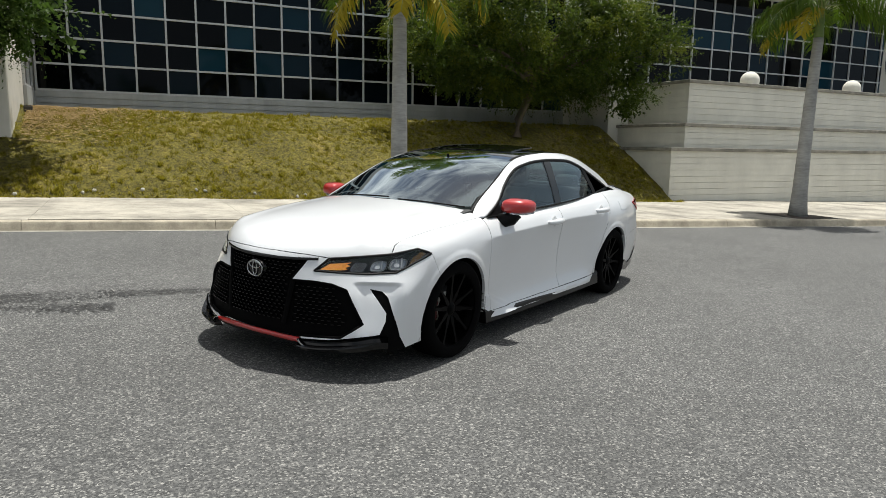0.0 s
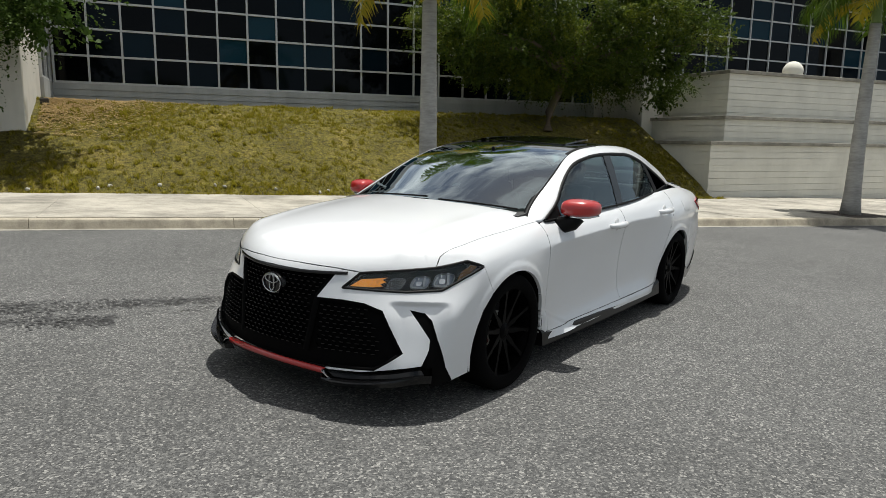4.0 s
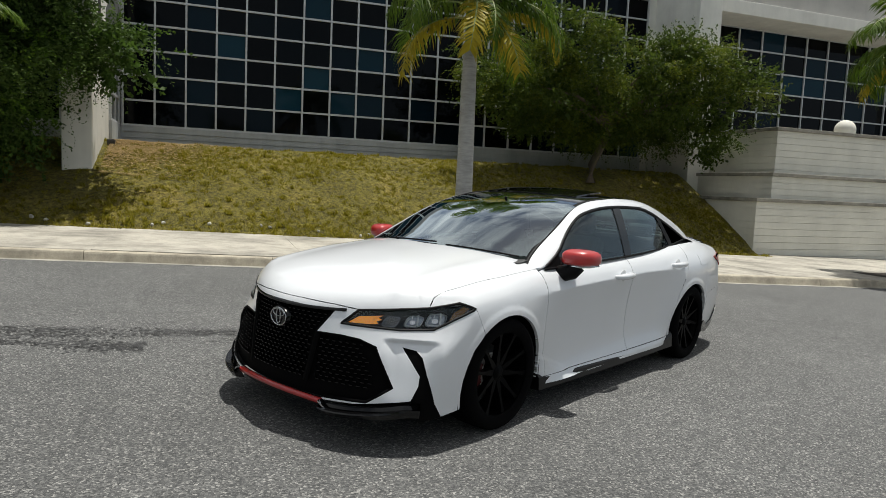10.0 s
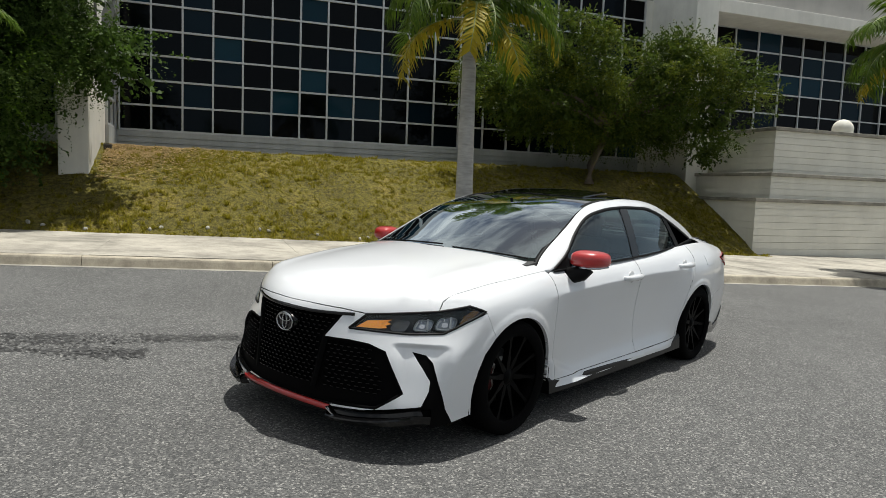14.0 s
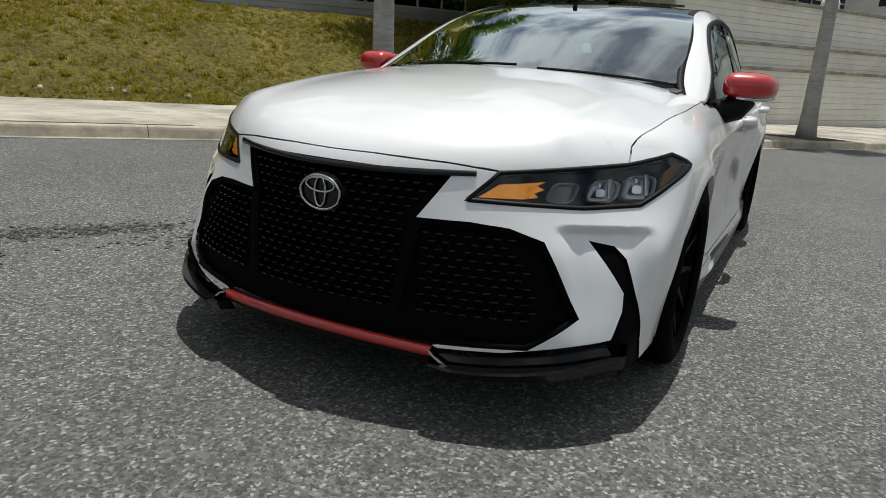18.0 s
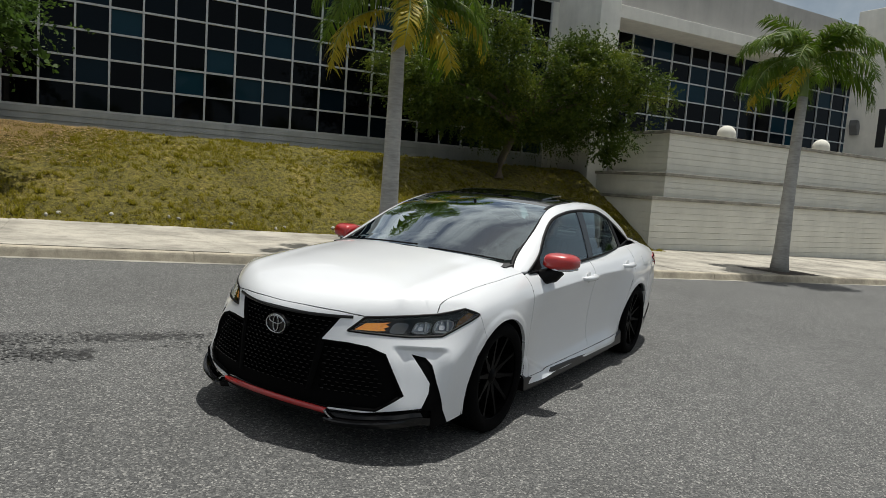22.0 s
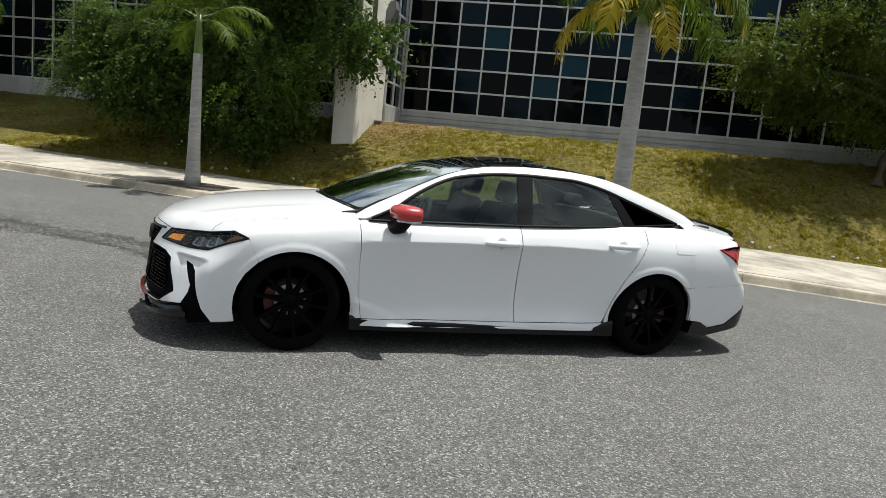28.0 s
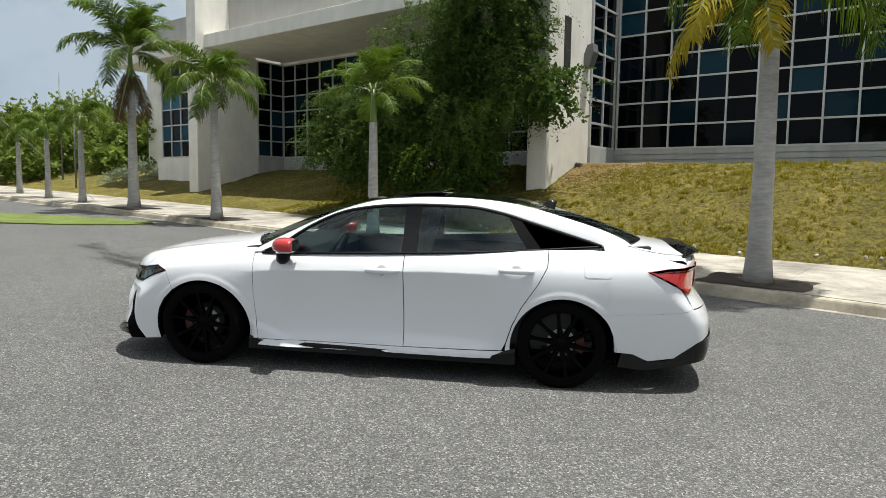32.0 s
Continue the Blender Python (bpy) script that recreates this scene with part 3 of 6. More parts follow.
C = {
    "white": paint_mat("pearl_white_paint", (0.735, 0.755, 0.785), flake=0.05),
    "black": paint_mat("gloss_black_paint", (0.0035, 0.0035, 0.004), coat=0.3, flake=0.0, rough=0.16),
    "red": paint_mat("bright_red_paint", (0.42, 0.012, 0.012), flake=0.03),
    "trim": plain("satin_black_plastic", (0.0035, 0.0035, 0.004), 0.5, grain=200.0, Specular_IOR_Level=0.15),
    "skirt": plain("satin_black_skirt", (0.004, 0.004, 0.0045), 0.28, grain=150.0, Specular_IOR_Level=0.25),
    "rubber": plain("tyre_rubber", (0.0032, 0.0032, 0.0034), 0.9, grain=90.0, vary=0.25, bump=0.2, Specular_IOR_Level=0.05),
    "rim": plain("matte_black_wheel", (0.0013, 0.0013, 0.0015), 0.4, 0.0, Specular_IOR_Level=0.05),
    # near black: the shadow behind the spokes is put into the colour
    "disc": plain("shaded_brake_steel", (0.004, 0.004, 0.004), 0.6, 0.2),
    "chrome": plain("chrome", (0.55, 0.56, 0.58), 0.12, 1.0, vary=0.02),
    "screen": glass_mat("windscreen_glass", (0.36, 0.48, 0.47), gain=4.0),
    "tint": glass_mat("tinted_side_glass", (0.58, 0.73, 0.72), gain=1.4),
    "lens": glass_mat("clear_lamp_lens", (0.97, 0.98, 0.98), gain=0.9),
    "roofglass": paint_mat("black_roof_glass", (0.004, 0.004, 0.005), flake=0.0, rough=0.08),
    "amber": plain("amber_turn_signal", (0.80, 0.27, 0.02), 0.3, vary=0.5, grain=60.0, Emission_Color=(1.0, 0.36, 0.02), Emission_Strength=0.32),
    "marker": plain("dark_amber_marker", (0.20, 0.085, 0.012), 0.2, vary=0.5, grain=70.0),
    # very pale: sunlight falling between the spokes is put into the colour
    "steel": plain("sunlit_hub_steel", (0.62, 0.61, 0.58), 0.45, 0.3),
    "redlens": paint_mat("red_tail_lens", (0.46, 0.010, 0.010), flake=0.1, rough=0.15),
    "lampglass": paint_mat("dark_blue_lamp_glass", (0.008, 0.011, 0.016), flake=0.0, rough=0.1),
    "redlens_dark": paint_mat("deep_red_tail_lens", (0.13, 0.005, 0.006), flake=0.1, rough=0.15),
    "silver": plain("silver_lamp_reflector", (0.86, 0.88, 0.92), 0.25, 0.1, vary=0.15),
    "cabin": plain("black_cabin_trim", (0.028, 0.028, 0.029), 0.7),
    "quarter": paint_mat("dark_teal_quarter_glass", (0.05, 0.075, 0.08), flake=0.0, rough=0.1),
    "liner": plain("grey_cabin_lining", (0.16, 0.19, 0.195), 0.8),
    "seat": plain("charcoal_seat_fabric", (0.07, 0.07, 0.072), 0.85, grain=80.0, bump=0.3),
    "under": plain("dark_underbody", (0.003, 0.003, 0.003), 0.95, Specular_IOR_Level=0.1),
    "mesh": plain("matte_black_grille", (0.002, 0.002, 0.0022), 0.7, grain=200.0, Specular_IOR_Level=0.05),
    "bowl": plain("lamp_bowl_metal", (0.30, 0.33, 0.38), 0.28, 0.8, vary=0.25, grain=60.0),
    "cup": paint_mat("shaded_white_cup", (0.55, 0.56, 0.57)),
    "caliper": plain("dark_red_caliper", (0.07, 0.004, 0.004), 0.5),
    "paper": plain("white_paper_sticker", (0.7, 0.7, 0.66), 0.8),
}
C["black"].node_tree.nodes["Principled BSDF"].inputs["Specular IOR Level"].default_value = 0.25
C["amber"].node_tree.nodes["Principled BSDF"].inputs["Coat Weight"].default_value = 0.6

CAR = Matrix(((0.8667, -0.4981, 0.0260, 0), (0.4985, 0.8669, -0.0080, 0), (-0.0185, 0.0199, 0.9996, 0), (0, 0, 0, 1)))
car = tagged(empty("sedan", CAR), "white sedan with black roof and red mirrors parked on asphalt", "car")


def dense(poly, step):
    """Adds points along the edges of a polygon."""
    out = []
    for a, b in zip(poly, poly[1:] + poly[:1]):
        n = max(1, int(math.hypot((b[0] - a[0]) / step[0], (b[1] - a[1]) / step[1])))
        out += [(a[0] + (b[0] - a[0]) * k / n, a[1] + (b[1] - a[1]) * k / n) for k in range(n)]
    return out


def inset(poly, d, sx):
    """Shrinks a polygon by d metres; sx: metres for one unit of its first axis."""
    p = [Vector((x * sx, y)) for x, y in poly]
    area = sum(a.x * b.y - b.x * a.y for a, b in zip(p, p[1:] + p[:1]))
    s = 1 if area > 0 else -1
    out = []
    for i, q in enumerate(p):
        a, b = p[i - 1], p[(i + 1) % len(p)]
        n = Vector((0.0, 0.0))
        for u, v in ((a, q), (q, b)):
            e = (v - u).normalized()
            n += Vector((-e.y, e.x)) * s
        n = n.normalized() if n.length > 1e-6 else n
        out.append(((q.x + n.x * d) / sx, q.y + n.y * d))
    return out


def arc(cx, cz, r, a0, a1, n=18):
    return [(cx + r * math.cos(radians(a0 + (a1 - a0) * k / n)), cz + r * math.sin(radians(a0 + (a1 - a0) * k / n))) for k in range(n + 1)]


def stops(pts, n=6):
    """Even steps along an open line."""
    out = []
    for a, b in zip(pts, pts[1:]):
        out += [(a[0] + (b[0] - a[0]) * k / n, a[1] + (b[1] - a[1]) * k / n) for k in range(n)]
    return out + [pts[-1]]


def both_halves(poly):
    """A closed outline from its left half, which starts and ends on the middle line."""
    return poly + [(-a, b) for a, b in reversed(poly) if abs(a) > 1e-6]


def swapped(poly):
    """The same for outlines seen from above, whose second axis is across."""
    return poly + [(a, -b) for a, b in reversed(poly) if abs(b) > 1e-6]


def patch_bm(poly, place, f, grid=(0.05, 0.05), sx=1.0, gap=0.0013, lift=0.0, rim=0.014, rim_mat=0):
    """A panel: a flat outline cut into a fine net, laid on the shape f, with its edge turned inwards."""
    if gap:
        poly = inset(poly, gap, sx)
    poly = dense(poly, grid)
    bm = bmesh.new()
    bm.faces.new([bm.verts.new((a, b, 0)) for a, b in poly])
    bmesh.ops.triangulate(bm, faces=bm.faces[:], ngon_method="EAR_CLIP")
    for axis in (0, 1):
        vals = [p[axis] for p in poly]
        k = math.floor(min(vals) / grid[axis]) + 1
        while k * grid[axis] < max(vals):
            co, no = [0, 0, 0], [0, 0, 0]
            co[axis], no[axis] = k * grid[axis] + 1e-5, 1
            bmesh.ops.bisect_plane(bm, geom=bm.verts[:] + bm.edges[:] + bm.faces[:], plane_co=co, plane_no=no, dist=1e-6)
            k += 1
    bmesh.ops.remove_doubles(bm, verts=bm.verts[:], dist=1e-5)
    bm.verts.ensure_lookup_table()
    q = np.array([(v.co.x, v.co.y) for v in bm.verts])
    p = place(q)
    n = slope(f, p)
    p = p + n * lift
    keep = bm.verts.layers.float_vector.new("shape_normal")
    for v, co, nn in zip(bm.verts, p, n):
        v.co = co
        v[keep] = Vector(nn)
    bm.normal_update()
    if sum(fc.normal.dot(Vector(n[fc.verts[0].index])) for fc in bm.faces) < 0:
        bmesh.ops.reverse_faces(bm, faces=bm.faces[:])
    if rim:
        fresh = {}
        for e in [e for e in bm.edges if e.is_boundary]:
            quad = []
            for v in e.verts:
                if v.index not in fresh:
                    nn = Vector(n[v.index])
                    fresh[v.index] = (bm.verts.new(v.co), bm.verts.new(v.co - nn * rim))
                quad.append(fresh[v.index])
            bm.faces.new((quad[0][0], quad[1][0], quad[1][1], quad[0][1])).material_index = rim_mat
        bm.verts.index_update()
        bm.normal_update()
    return bm


def mirrored(bm):
    b2 = bm.copy()
    keep = b2.verts.layers.float_vector.get("shape_normal")
    for v in b2.verts:
        v.co.y = -v.co.y
        if keep is not None:
            v[keep] = v[keep] * Vector((1, -1, 1))
    bmesh.ops.reverse_faces(b2, faces=b2.faces[:])
    return b2


def pair(name, bm, mat, parent, label="", smooth=True):
    b2 = mirrored(bm)
    a = part(name, bm, mat, parent, label, smooth)
    b = part(name, b2, mat, parent, label, smooth)
    return a, b


def ribbon(points, width, lift, f, mat_bm=None):
    """A narrow strip along a line on the shape."""
    bm = bmesh.new()
    p = snap(f, np.array(points))
    n = slope(f, p)
    rows_ = []
    for i in range(len(p)):
        d = Vector(p[min(i + 1, len(p) - 1)] - p[max(i - 1, 0)]).normalized()
        nn = Vector(n[i])
        s = nn.cross(d).normalized() * width / 2
        c = Vector(p[i])
        rows_.append([bm.verts.new(c - s - nn * 0.012), bm.verts.new(c - s + nn * lift), bm.verts.new(c + s + nn * lift), bm.verts.new(c + s - nn * 0.012)])
    for a, b in zip(rows_, rows_[1:]):
        for k in range(3):
            bm.faces.new((a[k], a[k + 1], b[k + 1], b[k]))
    bmesh.ops.recalc_face_normals(bm, faces=bm.faces[:])
    return bm


SIDE, CSIDE, TOP, CTOP = at_side(body_f), at_side(cabin_f), at_top(body_f), at_top(cabin_f)
FG = (2.5, 0.04)
FS = 0.0145


def front_arch_phi(z):
    x = AF[0] - math.sqrt(AF[2] ** 2 - (z - AF[1]) ** 2)
    return math.degrees(math.atan2(0.895, -(x - FRONT_X)))


def rear_arch_phi(z):
    x = AR[0] + math.sqrt(AR[2] ** 2 - (z - AR[1]) ** 2)
    return math.degrees(math.atan2(0.895, x - REAR_X))


# bumper cover
GRILLE = [(0, 0.708), (10, 0.707), (26.5, 0.704), (20.3, 0.582), (30, 0.582), (37.3, 0.573), (43.2, 0.544), (49.4, 0.342), (41, 0.252), (26, 0.243), (0, 0.247)]
bumper_left = [(0, 0.737), (10, 0.738), (26, 0.731), (35, 0.718), (29, 0.637), (40, 0.634), (51, 0.631), (62, 0.642), (70, 0.70), (78.5, 0.745)]
bumper_left += [(front_arch_phi(z), z) for z in (0.603, 0.52, 0.44, 0.36, 0.28, 0.19)]
bumper_left += [(66, 0.175), (62.6, 0.26), (60.6, 0.36), (59.6, 0.41), (58.2, 0.50), (56.3, 0.534), (52, 0.547), (55.0, 0.475), (57.4, 0.41), (57.0, 0.36), (54.7, 0.285), (46, 0.262), (37, 0.238), (26, 0.230), (25, 0.238)]
bumper_left += [(26, 0.243), (41, 0.252), (49.4, 0.342), (43.2, 0.544), (37.3, 0.573), (30, 0.582), (20.3, 0.582), (26.5, 0.704), (10, 0.707), (0, 0.708)]
part("front_bumper", patch_bm(both_halves(bumper_left), at_front, body_f, (1.1, 0.009), FS, rim=0.03, rim_mat=1), [C["white"], C["trim"]], car, "white front bumper cover", True)

# fenders, doors, quarters
front_arch = arc(*AF, -8, 128, 22)
HL_TOP = [(35.5 + 2.55 * k, 0.717 + 0.0036 * k) for k in range(11)]
seam_y = curve((-1.94, 0.752), (-1.915, 0.756), (-1.83, 0.772), (-1.6, 0.785), (-1.31, 0.80), (-1.02, 0.797))
SEAM = [(float(a), float(seam_y(a))) for a in np.linspace(-1.935, -1.02, 30)]
hl_top = at_front(np.array(HL_TOP))
hl_tip = at_front(np.array([(66.0, 0.768), (72.0, 0.783), (78.5, 0.748)]))
seam3 = TOP(np.array([(a, -b) for a, b in SEAM]))
fender = [(hl_top[-1][0], hl_top[-1][2])] + [(p[0], p[2]) for p in seam3] + [(-1.012, 0.905), (-1.0, 0.75), (-0.996, 0.58), (-0.972, 0.35), (-0.955, 0.243), (-1.028, 0.236)] + front_arch + [(p[0], p[2]) for p in at_front(np.array(stops([(front_arch_phi(0.603), 0.603), (78.5, 0.745)], 8)))] + [ (hl_tip[1][0], hl_tip[1][2]), (hl_tip[0][0], hl_tip[0][2])]
pair("front_fender", patch_bm(fender, SIDE, body_f, (0.022, 0.016), rim=0.02), C["white"], car)
fdoor = [(-1.008, 0.912), (-0.94, 0.925), (-0.37, 0.950), (0.205, 0.972), (0.212, 0.645), (0.222, 0.248), (-0.952, 0.240), (-0.97, 0.35), (-0.996, 0.58), (-0.998, 0.75)]
fd = pair("front_door", patch_bm(fdoor, SIDE, body_f, (0.03, 0.014)), C["white"], car)
rdoor = [(0.209, 0.972), (1.12, 1.022), (1.31, 1.035), (1.305, 0.92), (1.24, 0.79), (1.118, 0.60), (1.055, 0.46), (1.01, 0.31), (0.985, 0.262), (0.226, 0.249), (0.216, 0.645)]
rd = pair("rear_door", patch_bm(rdoor, SIDE, body_f, (0.03, 0.014)), C["white"], car)
rear_arch = arc(*AR, 45, 186, 22)
rq = [(p[0], p[2]) for p in at_rear(np.array(stops([(45, 0.64), (51, 0.615), (62, 0.60), (rear_arch_phi(0.579), 0.579)])))]
quarter = [(1.314, 1.036), (1.6, 1.05), (1.85, 1.045), (2.05, 1.025), (2.2, 0.998), (2.34, 0.965), (2.36, 0.94), (2.2, 0.935), (2.035, 0.912), (2.16, 0.855), (2.29, 0.785), (2.33, 0.735)] + rq + rear_arch[1:] + [(1.012, 0.262), (1.016, 0.31), (1.06, 0.46), (1.122, 0.60), (1.244, 0.79), (1.309, 0.92)]
pair("rear_quarter_panel", patch_bm(quarter, SIDE, body_f, (0.026, 0.018), rim=0.018), C["white"], car)
shoulder = [(1.73, 0.50), (2.12, 0.52), (2.42, 0.50), (2.40, 0.66), (2.25, 0.74), (2.0, 0.78), (1.73, 0.79)]
pair("quarter_shoulder", patch_bm(shoulder, TOP, body_f, (0.05, 0.05), gap=0.0, lift=-0.007, rim=0.0), C["white"], car)
pair("shoulder_lining", patch_bm(shoulder, TOP, body_f, (0.08, 0.08), gap=0.0, lift=-0.018, rim=0.0), C["cabin"], car)
fuel = [(1.575, 0.945), (1.785, 0.95), (1.775, 0.865), (1.755, 0.858), (1.60, 0.856), (1.58, 0.865)]
part("fuel_flap", patch_bm(fuel, SIDE, body_f, (0.05, 0.03), gap=0.0, lift=0.0025, rim=0.004), C["white"], car, smooth=True)
sill = [(-1.03, 0.234), (-0.955, 0.238), (0.2, 0.246), (0.985, 0.258), (1.05, 0.262), (1.05, 0.20), (-1.03, 0.19)]
pair("sill", patch_bm(sill, SIDE, body_f, (0.08, 0.03)), C["white"], car)

# body behind the seams of the bumpers
BACKS = (ribbon(at_rear(np.array(stops([(44, 0.64), (51, 0.615), (62, 0.60), (73, 0.582)]))), 0.05, -0.004, body_f), ribbon(at_front(np.array(stops([(front_arch_phi(0.603), 0.625), (78.5, 0.735)], 8))), 0.03, -0.004, body_f))
for bm in BACKS:
    pair("seam_backing", bm, C["white"], car)

# hood, trunk, rear bumper
hood_front = at_front(np.array([(0.001, 0.737), (3, 0.7373), (6, 0.7376), (10, 0.738), (14, 0.737), (18, 0.7355), (22, 0.7335), (26, 0.731), (30.5, 0.7245)]))
hood_half = [(hood_front[0][0], 0)] + [(p[0], -p[1]) for p in hood_front[1:]] + [(p[0], -p[1]) for p in hl_top] + SEAM + [ (-0.96, 0.74), (-1.08, 0.55), (-1.17, 0.3), (-1.205, 0)]
part("hood", patch_bm(swapped(hood_half), TOP, body_f, (0.04, 0.05), rim=0.02), C["white"], car, smooth=True)
trunk_half = [(2.07, 0), (2.06, 0.25), (1.99, 0.45), (1.90, 0.60), (2.02, 0.665), (2.2, 0.66), (2.33, 0.61), (2.42, 0.45), (2.465, 0.2), (2.475, 0)]
part("trunk_lid", patch_bm(swapped(trunk_half), TOP, body_f, (0.04, 0.05), rim=0.02), C["white"], car, smooth=True)
part("trunk_lining", patch_bm(swapped(trunk_half), TOP, body_f, (0.10, 0.10), gap=0.0, lift=-0.024, rim=0.0), C["cabin"], car, smooth=True)
tailface = [(0, 1.02), (20, 1.015), (35, 0.985), (45, 0.955), (40, 0.85), (45, 0.74), (45, 0.645), (20, 0.63), (0, 0.63)]
part("trunk_face", patch_bm(both_halves(tailface), at_rear, body_f, FG, FS), C["white"], car, smooth=True)
rear_bumper = [(0, 0.626), (20, 0.626), (45, 0.64), (51, 0.615), (62, 0.60), (rear_arch_phi(0.579), 0.579)] + [(rear_arch_phi(z), z) for z in ( 0.54, 0.50, 0.42, 0.34, 0.30)] + [(67, 0.288), (60, 0.235), (50, 0.262), (43, 0.385), (38, 0.42), (0, 0.42)]
part("rear_bumper", patch_bm(both_halves(rear_bumper), at_rear, body_f, FG, FS, rim=0.03), C["white"], car, smooth=True)
diffuser = [(0, 0.418), (38, 0.418), (43, 0.383), (50, 0.26), (60, 0.232), (67, 0.285), (72.5, 0.295), (73.5, 0.19), (62, 0.165), (48, 0.205), (40, 0.24), (0, 0.24)]
part("rear_diffuser", patch_bm(both_halves(diffuser), at_rear, body_f, FG, FS, lift=0.010, rim=0.05), C["black"], car, "gloss black rear diffuser", True)
tail_l = [(62.5, 0.912), (54, 0.936), (43, 0.948), (30, 0.945), (18, 0.945), (18, 0.88), (30, 0.87), (36, 0.83), (44, 0.748), (49, 0.79), (55, 0.85)]
tl, tr_ = pair("tail_light", patch_bm(tail_l, at_rear, body_f, FG, FS, gap=0.0, lift=0.010, rim=0.03), C["redlens"], car, "dark red wraparound tail light")
tail_dark = [(61.5, 0.911), (54, 0.934), (43, 0.946), (30, 0.943), (20, 0.943), (20, 0.932), (30, 0.931), (43, 0.932), (54, 0.918), (59, 0.903)]
for ob, bm in zip((tl, tr_), (lambda b: (b, mirrored(b)))(patch_bm(tail_dark, at_rear, body_f, FG, FS, gap=0.0, lift=0.0125, rim=0.01))):
    part("dark_lens_band", bm, C["redlens_dark"], ob, smooth=True)
spoiler_half = [(2.24, 0), (2.25, 0.3), (2.24, 0.55), (2.18, 0.66), (2.30, 0.67), (2.40, 0.58), (2.49, 0.4), (2.54, 0.2), (2.545, 0)]
sp = patch_bm(swapped(spoiler_half), lambda q: np.stack([q[:, 0], q[:, 1], 1.072 + 0.012 * np.clip((q[:, 0] - 2.24) / 0.1, 0, 1) - 0.055 * np.clip((q[:, 0] - 2.42) / 0.13, 0, 1) - 0.075 * (np.abs(q[:, 1]) / 0.66) ** 3], 1), lambda x, y, z: z - 1, (0.04, 0.06), gap=0.0, rim=0.014)
part("rear_spoiler", sp, C["black"], car, "gloss black lip spoiler", True)

# cabin: windscreen, roof, rear window, pillars
ws = [(-1.195, 0), (-1.165, 0.3), (-1.08, 0.53), (-0.955, 0.70), (-0.55, 0.645), (-0.14, 0.575), (-0.175, 0.3), (-0.185, 0)]


def screen_top(q):
    """The windscreen: flat across its middle, bending down near its sides."""
    p = CTOP(q)
    x, y = q[:, 0], np.abs(q[:, 1])
    k = 0.12 + 0.18 * np.clip((-0.4 - x) / 0.6, 0, 1)
    up = ROOF(x - k * y**4 / 0.49) - ROOF(x - k * y**2) + 0.019 * (y / 0.5) ** 2.2 - 0.0336 * (y / 0.65) ** 4
    edge = np.clip((-0.17 - x) / 0.22, 0, 1) * np.clip((x + 1.195 - 0.5 * y**2) / 0.22, 0, 1)
    p[:, 2] += np.clip(up, 0, 0.05) * edge
    return p


part("windscreen", patch_bm(swapped(ws), screen_top, cabin_f, (0.06, 0.06), rim=0.0), C["screen"], car, "sloping windscreen glass", True)
roof_half = [(-0.18, 0), (-0.17, 0.3), (-0.135, 0.575), (0.4, 0.585), (0.9, 0.58), (1.27, 0.56), (1.30, 0.3), (1.31, 0)]
roof = part("roof_panel", patch_bm(swapped(roof_half), CTOP, cabin_f, (0.06, 0.06), lift=-0.002, rim=0.01), C["roofglass"], car, "gloss black panoramic roof", True)
sun_half = [(0.02, 0), (0.03, 0.42), (0.44, 0.43), (0.45, 0)]
part("sunroof", patch_bm(swapped(sun_half), lambda q: CTOP(q) + np.stack([0 * q[:, 0], 0 * q[:, 0], 0.004 + 0.022 * np.clip((q[:, 0] - 0.02) / 0.43, 0, 1)], 1), cabin_f, (0.08, 0.08), lift=0.003, rim=0.012), C["roofglass"], roof, "tilted sunroof panel", True)
rw = [(1.315, 0), (1.305, 0.3), (1.275, 0.55), (1.6, 0.565), (1.875, 0.585), (1.99, 0.42), (2.05, 0.2), (2.06, 0)]
part("rear_window", patch_bm(swapped(rw), CTOP, cabin_f, (0.06, 0.06), rim=0.0), C["tint"], car, "tinted rear window", True)

part("rear_window_trim", ribbon(CTOP(np.array([(2.055 - 0.42 * b * b, b) for b in np.linspace(-0.56, 0.56, 30)])), 0.075, -0.006, cabin_f), C["trim"], car, "black edge of the rear window", True)
GT = curve((-0.95, 0.925), (-0.76, 1.02), (-0.6, 1.132), (-0.353, 1.255), (-0.09, 1.312), (0.237, 1.338), (0.63, 1.34), (0.948, 1.295), (1.174, 1.23), (1.466, 1.145), (1.72, 1.07))
GB = curve((-0.95, 0.922), (-0.37, 0.945), (0.246, 0.970), (1.12, 1.022), (1.64, 1.062), (1.72, 1.066))


def window(x0, x1, x0t, x1t, n=14):
    """A side window between two slanting ends, under the roof rail and over the belt."""
    lo = [(x0 + (x1 - x0) * k / n, float(GB(x0 + (x1 - x0) * k / n)) + 0.004) for k in range(n + 1)]
    hi = [(x0t + (x1t - x0t) * k / n, float(GT(x0t + (x1t - x0t) * k / n)) - 0.004) for k in range(n + 1)]
    return lo + hi[::-1]


wf = patch_bm(window(-0.76, 0.185, -0.755, 0.19), CSIDE, cabin_f, (0.08, 0.08), lift=-0.004, rim=0.0)
wr = patch_bm(window(0.30, 1.15, 0.32, 0.99), CSIDE, cabin_f, (0.08, 0.08), lift=-0.004, rim=0.0)
for doors, bm in ((fd, wf), (rd, wr)):
    b2 = mirrored(bm)
    part("window", bm, C["tint"], doors[0], "tinted side window", True)
    part("window", b2, C["tint"], doors[1], "tinted side window", True)
